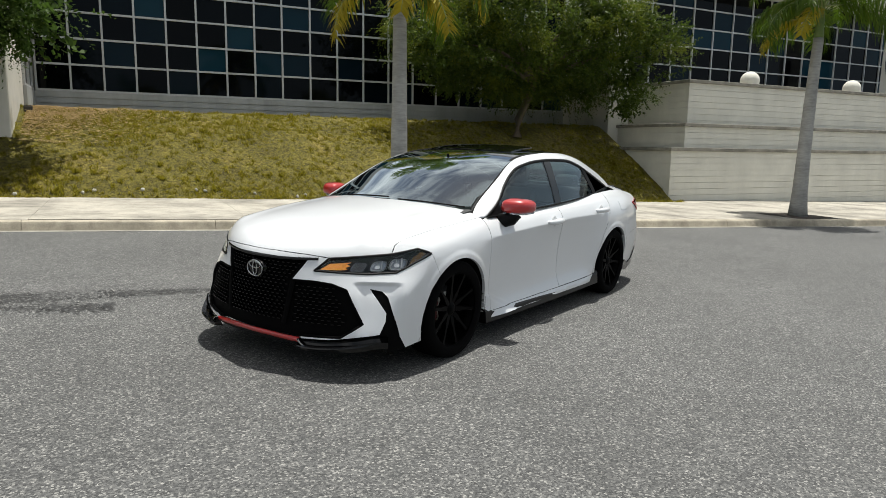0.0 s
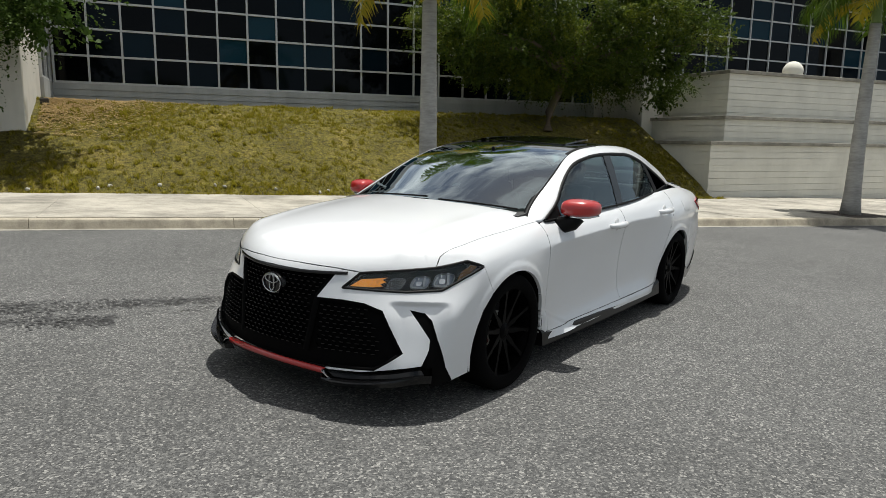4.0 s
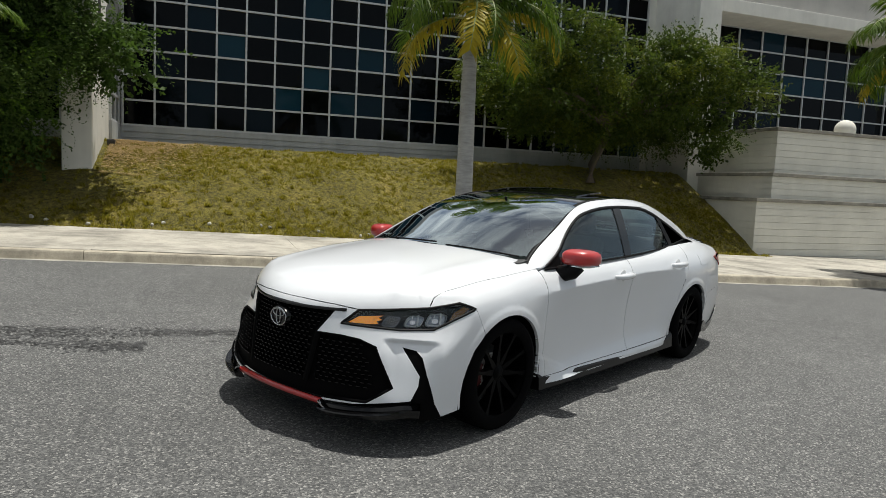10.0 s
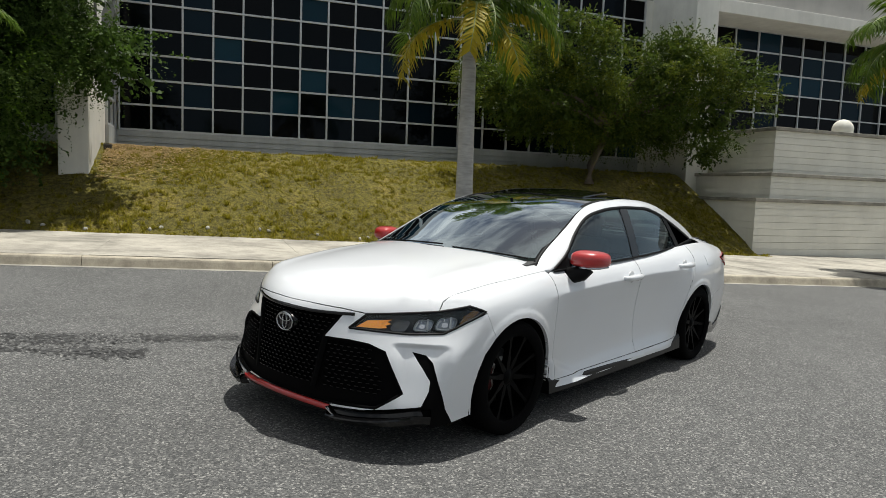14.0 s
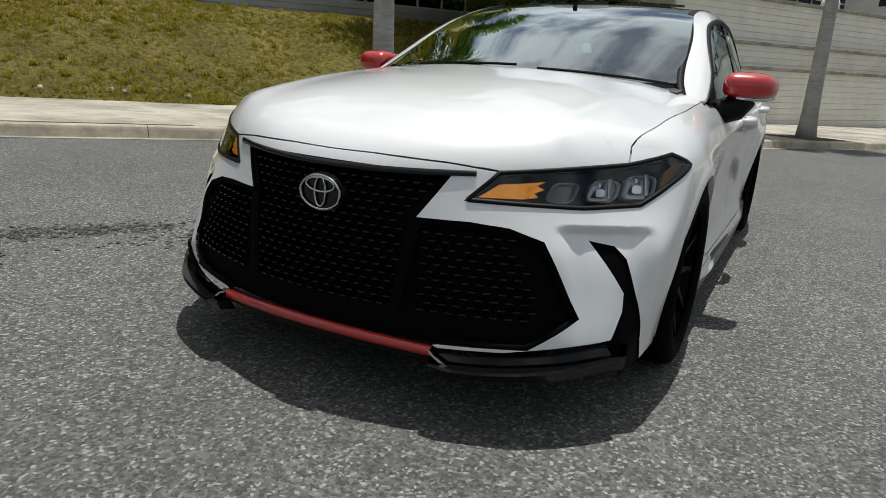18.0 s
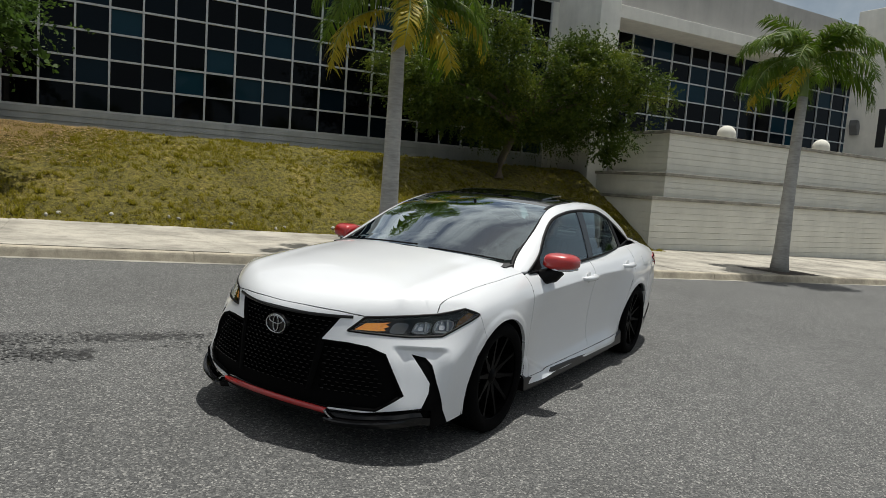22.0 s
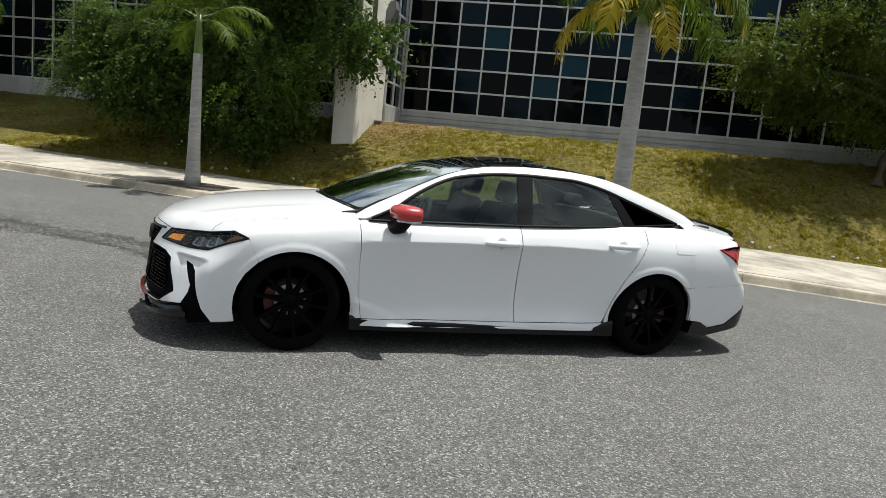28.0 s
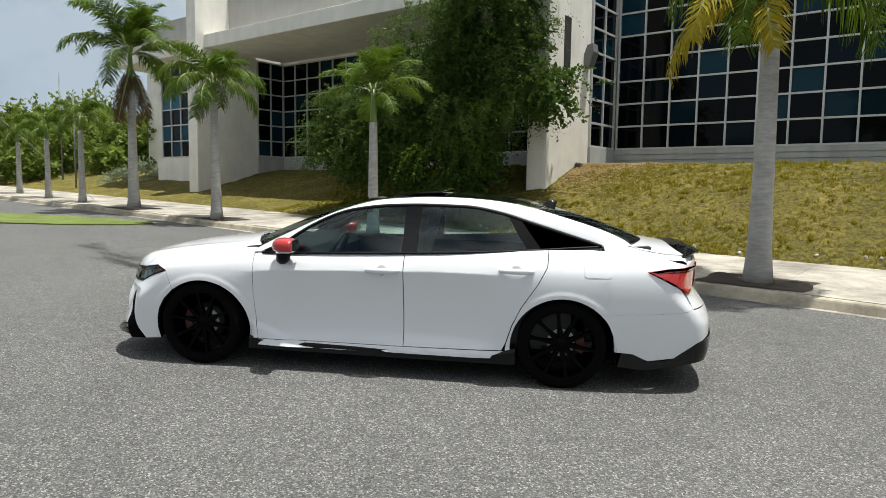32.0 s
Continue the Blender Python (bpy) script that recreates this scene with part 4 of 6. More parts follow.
pair("quarter_window", patch_bm(window(1.255, 1.70, 1.09, 1.70), CSIDE, cabin_f, (0.08, 0.08), lift=-0.004, rim=0.0), C["quarter"], car, "dark teal quarter window")
pair("quarter_trim", patch_bm(window(1.20, 1.72, 1.05, 1.72), CSIDE, cabin_f, (0.08, 0.08), gap=0.0, lift=-0.022, rim=0.0), C["liner"], car)
pair("window_pillar", patch_bm(window(0.185, 0.30, 0.19, 0.32, 3), CSIDE, cabin_f, (0.06, 0.05), gap=0.0, lift=0.0, rim=0.02), C["black"], car)
pair("quarter_divider", patch_bm(window(1.15, 1.255, 0.99, 1.09, 3), CSIDE, cabin_f, (0.06, 0.05), gap=0.0, lift=0.0, rim=0.02), C["trim"], car)
pair("mirror_triangle", patch_bm(window(-0.94, -0.76, -0.94, -0.755, 4), CSIDE, cabin_f, (0.06, 0.05), gap=0.0, lift=0.0, rim=0.02), C["trim"], car)


def side_points(fx, x0, x1, n, place):
    xs = np.linspace(x0, x1, n)
    return place(np.stack([xs, fx(xs)], 1))


pair("window_trim", ribbon(side_points(GT, -0.93, 1.715, 40, CSIDE), 0.022, 0.003, cabin_f), C["trim"], car)
pair("belt_trim", ribbon(side_points(GB, -0.95, 1.72, 40, CSIDE), 0.014, 0.003, cabin_f), C["trim"], car)

# roof rail from the windscreen pillar to the rear pillar
UP = curve((-1.06, 0.745), (-0.955, 0.705), (-0.55, 0.648), (-0.14, 0.578), (0.4, 0.588), (0.9, 0.583), (1.27, 0.563), (1.6, 0.568), (1.875, 0.588), (1.99, 0.62), (2.08, 0.66))
xs = np.linspace(-1.06, 2.02, 70)
up = CTOP(np.stack([xs, -UP(xs)], 1))
low_z = np.where(xs < -0.94, 0.925, np.where(xs > 1.70, 1.06 - 0.05 * (xs - 1.70), GT(np.clip(xs, -0.94, 1.70)) + 0.003))
low = CSIDE(np.stack([xs, low_z], 1))
bm = bmesh.new()
net = []
for k in range(9):
    p = low + (up - low) * (k / 8)
    if 0 < k < 8:
        p = snap(cabin_f, p)
    net.append([bm.verts.new(tuple(q)) for q in p])
for a, b in zip(net, net[1:]):
    for i in range(len(xs) - 1):
        bm.faces.new((a[i], a[i + 1], b[i + 1], b[i]))
inner = [bm.verts.new(v.co + Vector((0, 0.03, -0.02))) for v in net[0]]
for i in range(len(xs) - 1):
    bm.faces.new((inner[i], inner[i + 1], net[0][i + 1], net[0][i]))
bmesh.ops.recalc_face_normals(bm, faces=bm.faces[:])
pair("roof_rail", bm, C["white"], car)
bm = bmesh.new()
net = []
for k in range(5):
    p = snap(cabin_f, low + (up - low) * (k / 4))
    p = p - slope(cabin_f, p) * 0.016
    net.append([bm.verts.new(tuple(q)) for q in p])
for a, b in zip(net, net[1:]):
    for i in range(len(xs) - 1):
        bm.faces.new((a[i], a[i + 1], b[i + 1], b[i]))
pair("rail_lining", bm, C["cabin"], car)
part("headliner", patch_bm(swapped(roof_half), CTOP, cabin_f, (0.12, 0.12), lift=-0.02, rim=0.0), C["cabin"], car, smooth=True)

# black line between windscreen and pillar, cowl with wipers
pair("windscreen_trim", ribbon(CTOP(np.stack([xs[:30], -UP(xs[:30]) + 0.008], 1)), 0.03, 0.002, cabin_f), C["trim"], car)
cowl_half = [(-1.215, 0), (-1.18, 0.3), (-1.09, 0.55), (-0.965, 0.735), (-0.92, 0.71), (-1.03, 0.53), (-1.11, 0.3), (-1.14, 0)]
part("cowl", patch_bm(swapped(cowl_half), lambda q: TOP(q) - np.array([0, 0, 0.012]), body_f, (0.06, 0.05), rim=0.0), C["trim"], car, smooth=True)
for y0, y1 in ((-0.15, -0.66), (0.45, -0.05)):
    ys = np.linspace(y0, y1, 9)
    p = CTOP(np.stack([-1.165 + 0.30 * ys**2 + 0.02 * np.linspace(0, 1, 9), ys], 1)) + np.array([0, 0, 0.012])
    bm = bmesh.new()
    tube(bm, p, 0.006, 6)
    part("wiper", bm, C["trim"], car)

# underbody, liners
part("underbody", boxes((-2.2, 2.35, -0.62, 0.62, 0.17, 0.24), (-0.98, 1.0, -0.84, 0.84, 0.17, 0.26), (-2.1, -1.25, -0.55, 0.55, 0.2, 0.68), (1.1, 2.3, -0.55, 0.55, 0.2, 0.9)), C["under"], car)
for cx, cz, r in (AF, AR):
    bm = bmesh.new()
    prof = arc(cx, cz, r + 0.012, -15, 195, 20)
    a = [bm.verts.new((x, -0.88, z)) for x, z in prof]
    b = [bm.verts.new((x, -0.55, z)) for x, z in prof]
    for i in range(len(prof) - 1):
        bm.faces.new((a[i], a[i + 1], b[i + 1], b[i]))
    bm.faces.new(b)
    pair("wheel_arch_liner", bm, C["under"], car)

# grille: recessed field, hexagonal bars, surrounds
field = part("grille", patch_bm(both_halves([(a, b + (0.006 if b > 0.5 else -0.006)) for a, b in GRILLE]), at_front, body_f, FG, FS, gap=0.0, lift=-0.030, rim=0.0), C["mesh"], car, "black mesh grille", True)
bm = bmesh.new()


def grille_inside(a, z):
    a = abs(a)
    if z > 0.565:
        return a < 20 + (z - 0.588) / 0.116 * 6 - 2.2 and z < 0.69
    if z < 0.325:
        return False
    lim = 46.5 - (z - 0.345) / 0.2 * 6
    return a < lim - 2.5 and not (17.2 < a < 21.5) and a < 43


z, r_i = 0.33, 0
while z < 0.69:
    a = -48 + (1.3 if r_i % 2 else 0)
    while a < 48:
        if grille_inside(a, z):
            p = at_front(np.array([[a - 0.62, z], [a + 0.62, z]]))
            n = slope(body_f, p)
            o, o2 = Vector(p[0]), Vector(p[1])
            nn = Vector(n[0])
            c = [o - nn * 0.03, o2 - nn * 0.03, o2 - nn * 0.012, o - nn * 0.012]
            up_v = Vector((0, 0, 0.0022))
            vs = [bm.verts.new(q - up_v) for q in c] + [bm.verts.new(q + up_v) for q in c]
            for qd in ((4, 5, 6, 7), (3, 2, 6, 7), (0, 1, 2, 3), (0, 3, 7, 4), (1, 2, 6, 5)):
                bm.faces.new([vs[k] for k in qd])
            # slanting web to the next row
            w = Vector((0, -0.019 * (1 if r_i % 2 else -1), 0.0215))
            for s0 in (o, ):
                q = [s0 - nn * 0.03, s0 - nn * 0.016]
                vs2 = [bm.verts.new(v) for v in (q[0], q[1], q[1] + Vector((0, 0.017, 0.021)), q[0] + Vector((0, 0.017, 0.021)))]
                bm.faces.new(vs2)
        a += 2.6
    z += 0.0215
    r_i += 1
bmesh.ops.recalc_face_normals(bm, faces=bm.faces[:])
tagged(part("grille_mesh", bm, C["black"], field, "fine gloss black mesh"), kind="stuff")


part("grille_top_trim", ribbon(at_front(np.array([(a, 0.698 + 0.0000125 * a * a) for a in np.linspace(-31, 31, 60)])), 0.016, 0.004, body_f), C["black"], field, "gloss black grille top bar", True)
pair("grille_upright", ribbon(at_front(np.array([(26 - 5.7 * k / 5, 0.70 - 0.115 * k / 5) if k < 5 else (20.3 - 3.3 * (k - 5) / 9, 0.585 - 0.28 * (k - 5) / 9) for k in range(15)])), 0.034, -0.010, body_f), C["mesh"], field)
outer = dense([(20.3, 0.582), (30, 0.582), (37.3, 0.573), (43.2, 0.544), (49.4, 0.342), (41, 0.252), (26, 0.243)], (2.0, 0.02))
outer = outer[:outer.index((26, 0.243)) + 1]
pair("grille_surround", ribbon(at_front(np.array(outer, float)), 0.026, -0.006, body_f), C["mesh"], field)

# badge: a ring with two inner ovals
e = at_front(np.array([[0.0, 0.614]]))[0]
badge = part("badge_ring", boxes((0, 0.001, 0, 0.001, 0, 0.001)), C["chrome"], car, "chrome oval badge")


def oval(bm, cy, cz, ry, rz, t, x):
    pts = [(x, cy + ry * math.cos(k * math.pi / 14), cz + rz * math.sin(k * math.pi / 14)) for k in range(29)]
    tube(bm, pts, t, 6, cap=False)


bm = bmesh.new()
oval(bm, 0, e[2], 0.070, 0.049, 0.0042, e[0] - 0.004)
oval(bm, 0, e[2] + 0.022, 0.050, 0.020, 0.0033, e[0] - 0.004)
oval(bm, 0, e[2] + 0.002, 0.019, 0.043, 0.0033, e[0] - 0.004)
badge.data = link_mesh("badge_ring", bm, C["chrome"], True)
bm = bmesh.new()
bmesh.ops.create_cone(bm, cap_ends=True, segments=28, radius1=0.085, radius2=0.078, depth=0.02, matrix=Matrix.Translation((e[0] + 0.012, 0, e[2])) @ Matrix.Rotation(radians(-90), 4, "Y") @ Matrix.Diagonal((0.72, 1.0, 1, 1)))
part("backing", bm, C["black"], badge, "gloss black badge backing")

# lips under the bumper
lip = ribbon(at_front(np.array([(a, 0.234 - 0.000022 * a * a) for a in np.linspace(-25, 25, 40)])), 0.022, 0.012, body_f)
part("front_lip", lip, C["red"], car, "bright red front lip", True)
part("lower_valance", patch_bm(both_halves([(0, 0.247), (26, 0.240), (26, 0.19), (0, 0.195)]), at_front, body_f, FG, FS, gap=0.0, lift=-0.012, rim=0.0), C["trim"], car, smooth=True)
SPLIT_Z = curve((24.5, 0.228), (30, 0.225), (37, 0.231), (46, 0.255), (54.5, 0.280), (57.5, 0.276))
bm = bmesh.new()
rows_ = []
for a in np.linspace(24.8, 57.5, 28):
    z = float(SPLIT_Z(a))
    p = at_front(np.array([[a, z]]))[0]
    c, d = math.cos(radians(a)), math.sin(radians(a))
    w = 1.0 - 0.72 * float(ease((a - 38) / 19)) - 0.25 * float(ease((27.5 - a) / 2.7))
    k = 0.98 + 0.35 * float(ease((a - 36) / 16))
    rows_.append([bm.verts.new((p[0] - c * o, p[1] - d * o, z + h)) for o, h in ((0.012, 0.0), (-0.012, -0.016 * k), (-0.004, -0.031 * k), (0.052 * w, -0.029 * k), (0.056 * w, -0.036 * k), (0.040 * w, -0.060 * k), (-0.02, -0.066 * k))])
for r0, r1 in zip(rows_, rows_[1:]):
    for k in range(6):
        bm.faces.new((r0[k], r0[k + 1], r1[k + 1], r1[k]))
bm.faces.new(rows_[0])
bm.faces.new(rows_[-1][::-1])
bmesh.ops.recalc_face_normals(bm, faces=bm.faces[:])
left, right = pair("corner_splitter", bm, C["black"], car, "gloss black corner splitter with a thin lip", smooth=False)
bm = bmesh.new()
r0 = [Vector(v) for v in (at_front(np.array([[24.7, 0.232], [24.7, 0.226], [27.6, 0.190], [28.4, 0.194]])))]
out = [v + Vector((-0.030, -0.014, 0)) for v in r0]
vs = [bm.verts.new(v) for v in r0] + [bm.verts.new(v) for v in out]
for q in ((0, 1, 5, 4), (1, 2, 6, 5), (2, 3, 7, 6), (3, 0, 4, 7), (4, 5, 6, 7)):
    bm.faces.new([vs[i] for i in q])
bmesh.ops.recalc_face_normals(bm, faces=bm.faces[:])
b2 = mirrored(bm)
part("end_plate", bm, C["chrome"], left, "bright end plate")
part("end_plate", b2, C["chrome"], right, "bright end plate")
finp = [(52, 0.547), (56.3, 0.534), (58.2, 0.50), (59.6, 0.41), (60.6, 0.36), (62.6, 0.26), (66, 0.175), (58, 0.170), (54.7, 0.285), (57.0, 0.36), (57.4, 0.41), (55.0, 0.475)]
pair("air_vent", patch_bm(finp, at_front, body_f, (2.0, 0.03), FS, gap=-0.006, lift=-0.005, rim=0.0), C["mesh"], car, "black bumper air vent")

# headlights
HL = [(29.5, 0.640), (35.5, 0.716), (48, 0.7335), (61, 0.752), (72, 0.782), (78.2, 0.752), (70, 0.703), (62, 0.645), (51, 0.634), (40, 0.637)]
bm = patch_bm(HL, at_front, body_f, FG, FS, gap=0.001, lift=0.001, rim=0.0)
lensL, lensR = pair("headlight", bm, C["lens"], car, "clear headlight with dark housing and amber marker")
for ob, flip in ((lensL, False), (lensR, True)):
    def sub(name, bm, mat, label=""):
        part(name, mirrored(bm) if flip else bm, mat, ob, label, True)
    sub("housing", patch_bm(HL, at_front, body_f, FG, FS, gap=0.0, lift=-0.045, rim=-0.046), C["trim"])
    sub("bezel", ribbon(at_front(np.array(dense(HL, (2.0, 0.02)) + [HL[0]], float)), 0.012, 0.003, body_f), C["trim"])
    sub("turn_signal", patch_bm([(31.6, 0.651), (35.6, 0.688), (40, 0.694), (44.6, 0.702), (42.8, 0.690), (44.2, 0.681), (42.2, 0.670), (43.0, 0.660), (40, 0.654)], at_front, body_f, FG, FS, gap=0.0, lift=-0.02, rim=0.01), C["amber"], "lit amber turn signal")
    sub("side_marker", patch_bm([(67.5, 0.690), (69.5, 0.735), (73.5, 0.766), (76.3, 0.758), (71.5, 0.715)], at_front, body_f, FG, FS, gap=0.0, lift=-0.014, rim=0.01), C["marker"], "dark amber side marker")
    def lozenge(ca, cz, w, h, lean, k0=0, k1=20):
        pts = []
        for k in range(k0, k1):
            u, v = math.cos(k * math.pi / 10), math.sin(k * math.pi / 10)
            u, v = math.copysign(abs(u) ** 0.55, u), math.copysign(abs(v) ** 0.55, v)
            pts.append((ca + w * u + lean * v, cz + h * v))
        return pts
    sub("upper_brow", ribbon(at_front(np.array(stops([(37, 0.713), (48, 0.727), (61, 0.745), (71, 0.772)], 8), float)), 0.010, -0.012, body_f), C["lampglass"])
    for ca, cz, k in ((47.6, 0.674, 0.92), (55.6, 0.682, 1.0), (63.2, 0.694, 1.12)):
        ringp = lozenge(ca, cz, 2.9 * k, 0.028 * k, 1.1)
        sub("projector", patch_bm(ringp, at_front, body_f, (1.2, 0.015), FS, gap=0.0, lift=-0.036, rim=0.006), C["bowl"] if ca > 50 else C["lampglass"], "glassy projector")
        sub("lamp_outline", ribbon(at_front(np.array(ringp + ringp[:1], float)), 0.0035, -0.028, body_f), C["silver"] if ca > 50 else C["chrome"], "thin silver lamp outline")
        if ca > 50:
            # crescent at the foot, upright light guides and a small lens
            sub("reflector", ribbon(at_front(np.array(lozenge(ca - 0.1, cz - 0.001, 2.3 * k, 0.022 * k, 1.0, 8, 18), float)), 0.009 * k, -0.021, body_f), C["silver"], "bright crescent reflector")
            sub("light_guide", ribbon(at_front(np.array(stops([(ca + 1.0 * k, cz - 0.017 * k), (ca + 1.7 * k, cz + 0.034 * k)], 5), float)), 0.011 * k, -0.020, body_f), C["silver"], "upright silver light guide")
            sub("light_guide", ribbon(at_front(np.array(stops([(ca - 0.6 * k, cz + 0.012 * k), (ca - 0.3 * k, cz + 0.031 * k)], 4), float)), 0.008 * k, -0.020, body_f), C["chrome"])
            sub("lens", patch_bm(lozenge(ca - 0.5, cz - 0.004, 0.9 * k, 0.010 * k, 0.2), at_front, body_f, (0.6, 0.008), FS, gap=0.0, lift=-0.018, rim=0.008), C["chrome"], "small round glass lens")

# side skirts
bm = bmesh.new()
sk = []
for x in np.linspace(-1.03, 1.09, 30):
    t = (x + 1.03) / 2.12
    bulge = 0.012 * math.sin(t * math.pi)
    ends = min(1.0, min(t, 1 - t) / 0.03)
    kick = max(0.0, 1 - (1 - t) / 0.09) * 0.055 + max(0.0, 1 - t / 0.16) * 0.03
    y = 0.872 + bulge
    sk.append([bm.verts.new(q) for q in ((x, -y + 0.05, 0.24 + kick), (x, -y - 0.008, 0.228 + kick), (x, -y - 0.022, 0.215 + 0.8 * kick), (x, -y - 0.030, 0.160), (x, -y + 0.05, 0.155))])
for a, b in zip(sk, sk[1:]):
    for k in range(5):
        bm.faces.new((a[k], a[(k + 1) % 5], b[(k + 1) % 5], b[k]))
bm.faces.new(sk[0])
bm.faces.new(sk[-1][::-1])
bmesh.ops.recalc_face_normals(bm, faces=bm.faces[:])
pair("side_skirt", bm, C["skirt"], car, "black side skirt", smooth=False)


# wheels
def lathe(profile, sides=48):
    """Spins (r, y) points round the y axis."""
    bm = bmesh.new()
    rings = [[bm.verts.new((r * math.cos(2 * math.pi * k / sides), y, r * math.sin(2 * math.pi * k / sides))) for k in range(sides)] for r, y in profile]
    for a, b in zip(rings, rings[1:]):
        for k in range(sides):
            bm.faces.new((a[k], a[(k + 1) % sides], b[(k + 1) % sides], b[k]))
    bmesh.ops.recalc_face_normals(bm, faces=bm.faces[:])
    return bm


def wheel(x, side):
    w = part("wheel", lathe([(0.247, -0.10), (0.255, -0.108), (0.252, -0.085), (0.240, -0.06), (0.235, 0.10), (0.25, 0.11)]), C["rim"], car, "matte black alloy wheel", True)
    w.location = (x, side * -0.795, 0.333)
    if side < 0:
        w.scale = (1, 1, 1)
        w.rotation_euler = (0, 0, math.pi)
    part("tyre", lathe([(0.248, -0.105), (0.262, -0.118), (0.295, -0.122), (0.318, -0.113), (0.331, -0.095), (0.334, -0.06), (0.335, 0.0), (0.334, 0.06), (0.331, 0.095), (0.318, 0.113), (0.262, 0.118), (0.24, 0.105)]), C["rubber"], w, "low-profile black tyre", True)
    for k in range(10):
        mid_a, way = 2 * math.pi * (k // 2) / 5 + 0.16, (1 if k % 2 else -1)
        bm = bmesh.new()
        pts = []
        for r, hw, y0, y1 in ((0.045, 0.022, -0.066, -0.03), (0.10, 0.023, -0.074, -0.04), (0.14, 0.014, -0.079, -0.045), (0.21, 0.013, -0.090, -0.055), (0.246, 0.020, -0.095, -0.06)):
            a = mid_a + way * (0.30 - 0.02 * r)
            c, s = math.cos(a), math.sin(a)
            ring = []
            for dx, y in ((-hw, y1), (-hw * 0.7, y0), (hw * 0.7, y0), (hw, y1)):
                ring.append(bm.verts.new((r * c - dx * s, y, r * s + dx * c)))
            pts.append(ring)
        for p, q in zip(pts, pts[1:]):
            for i in range(4):
                bm.faces.new((p[i], p[(i + 1) % 4], q[(i + 1) % 4], q[i]))
        bmesh.ops.recalc_face_normals(bm, faces=bm.faces[:])
        part("spoke", bm, C["rim"], w)
    part("hub_cap", lathe([(0.0, -0.078), (0.028, -0.077), (0.034, -0.070), (0.06, -0.062), (0.075, -0.03)], 24), C["rim"], w, smooth=True)
    # outer disc painted as shaded, inner ring painted as sunlit
    part("brake_disc", lathe([(0.07, 0.0), (0.152, 0.0), (0.152, 0.022), (0.07, 0.022)], 40), C["disc"], w, smooth=True)
    part("disc_hat", lathe([(0.080, -0.012), (0.106, -0.012), (0.108, 0.0)], 40), C["steel"], w, "steel disc hub with sunlight put into its pale colour", True)
    bm = bmesh.new()
    sgn = -1 if x < 0 else 1
    pr = arc(0, 0, 0.175, 150, 205, 8) + arc(0, 0, 0.115, 205, 150, 8)
    aa = [bm.verts.new((px * (1 if sgn < 0 else -1), -0.028, pz)) for px, pz in pr]
    bb = [bm.verts.new((px * (1 if sgn < 0 else -1), 0.03, pz)) for px, pz in pr]
    bm.faces.new(aa)
    for i in range(len(pr)):
        bm.faces.new((aa[i], bb[i], bb[(i + 1) % len(pr)], aa[(i + 1) % len(pr)]))
    bmesh.ops.recalc_face_normals(bm, faces=bm.faces[:])
    part("brake_caliper", bm, C["caliper"], w, "red brake caliper")


for x in (-WB, WB):
    for side in (1, -1):
        wheel(x, side)

# mirrors
bm = bmesh.new()
bmesh.ops.create_uvsphere(bm, u_segments=24, v_segments=14, radius=1.0)
for v in bm.verts:
    x, y, z = v.co
    sq = lambda q, e: math.copysign(abs(q) ** e, q)
    x2 = sq(x, 0.7)
    v.co = Vector((-0.695 + (0.085 if x2 > 0 else 0.118) * x2 + 0.045 * y * -1, -0.945 + 0.106 * sq(y, 0.62), 0.995 + (0.064 if z > 0 else 0.048) * sq(z, 0.68) * (1 + 0.10 * y)))
    if v.co.x > -0.635:
        v.co.x = -0.635 + 0.1 * (v.co.x + 0.635)
mL, mR = pair("door_mirror", bm, C["red"], car, "bright red door mirror on black foot")
bm1 = bmesh.new()
tube(bm1, [(-0.775, -0.80, 0.895), (-0.765, -0.86, 0.890), (-0.745, -0.895, 0.905), (-0.725, -0.925, 0.955)], [0.05, 0.052, 0.055, 0.058], 10)
bm2 = bmesh.new()
tube(bm2, [(-0.79, -0.90, 0.951), (-0.77, -0.97, 0.949), (-0.72, -1.012, 0.952), (-0.64, -1.036, 0.958)], [0.008, 0.009, 0.009, 0.006], 8)
bm3 = bmesh.new()
box(bm3, -0.634, -0.628, -1.02, -0.865, 0.962, 1.048, 0.002)
for name, b, mat in (("foot", bm1, C["trim"]), ("turn_signal", bm2, C["chrome"]), ("mirror_glass", bm3, C["chrome"])):
    b2 = mirrored(b)
    part(name, b, mat, mL, smooth=name != "mirror_glass")
    part(name, b2, mat, mR, smooth=name != "mirror_glass")

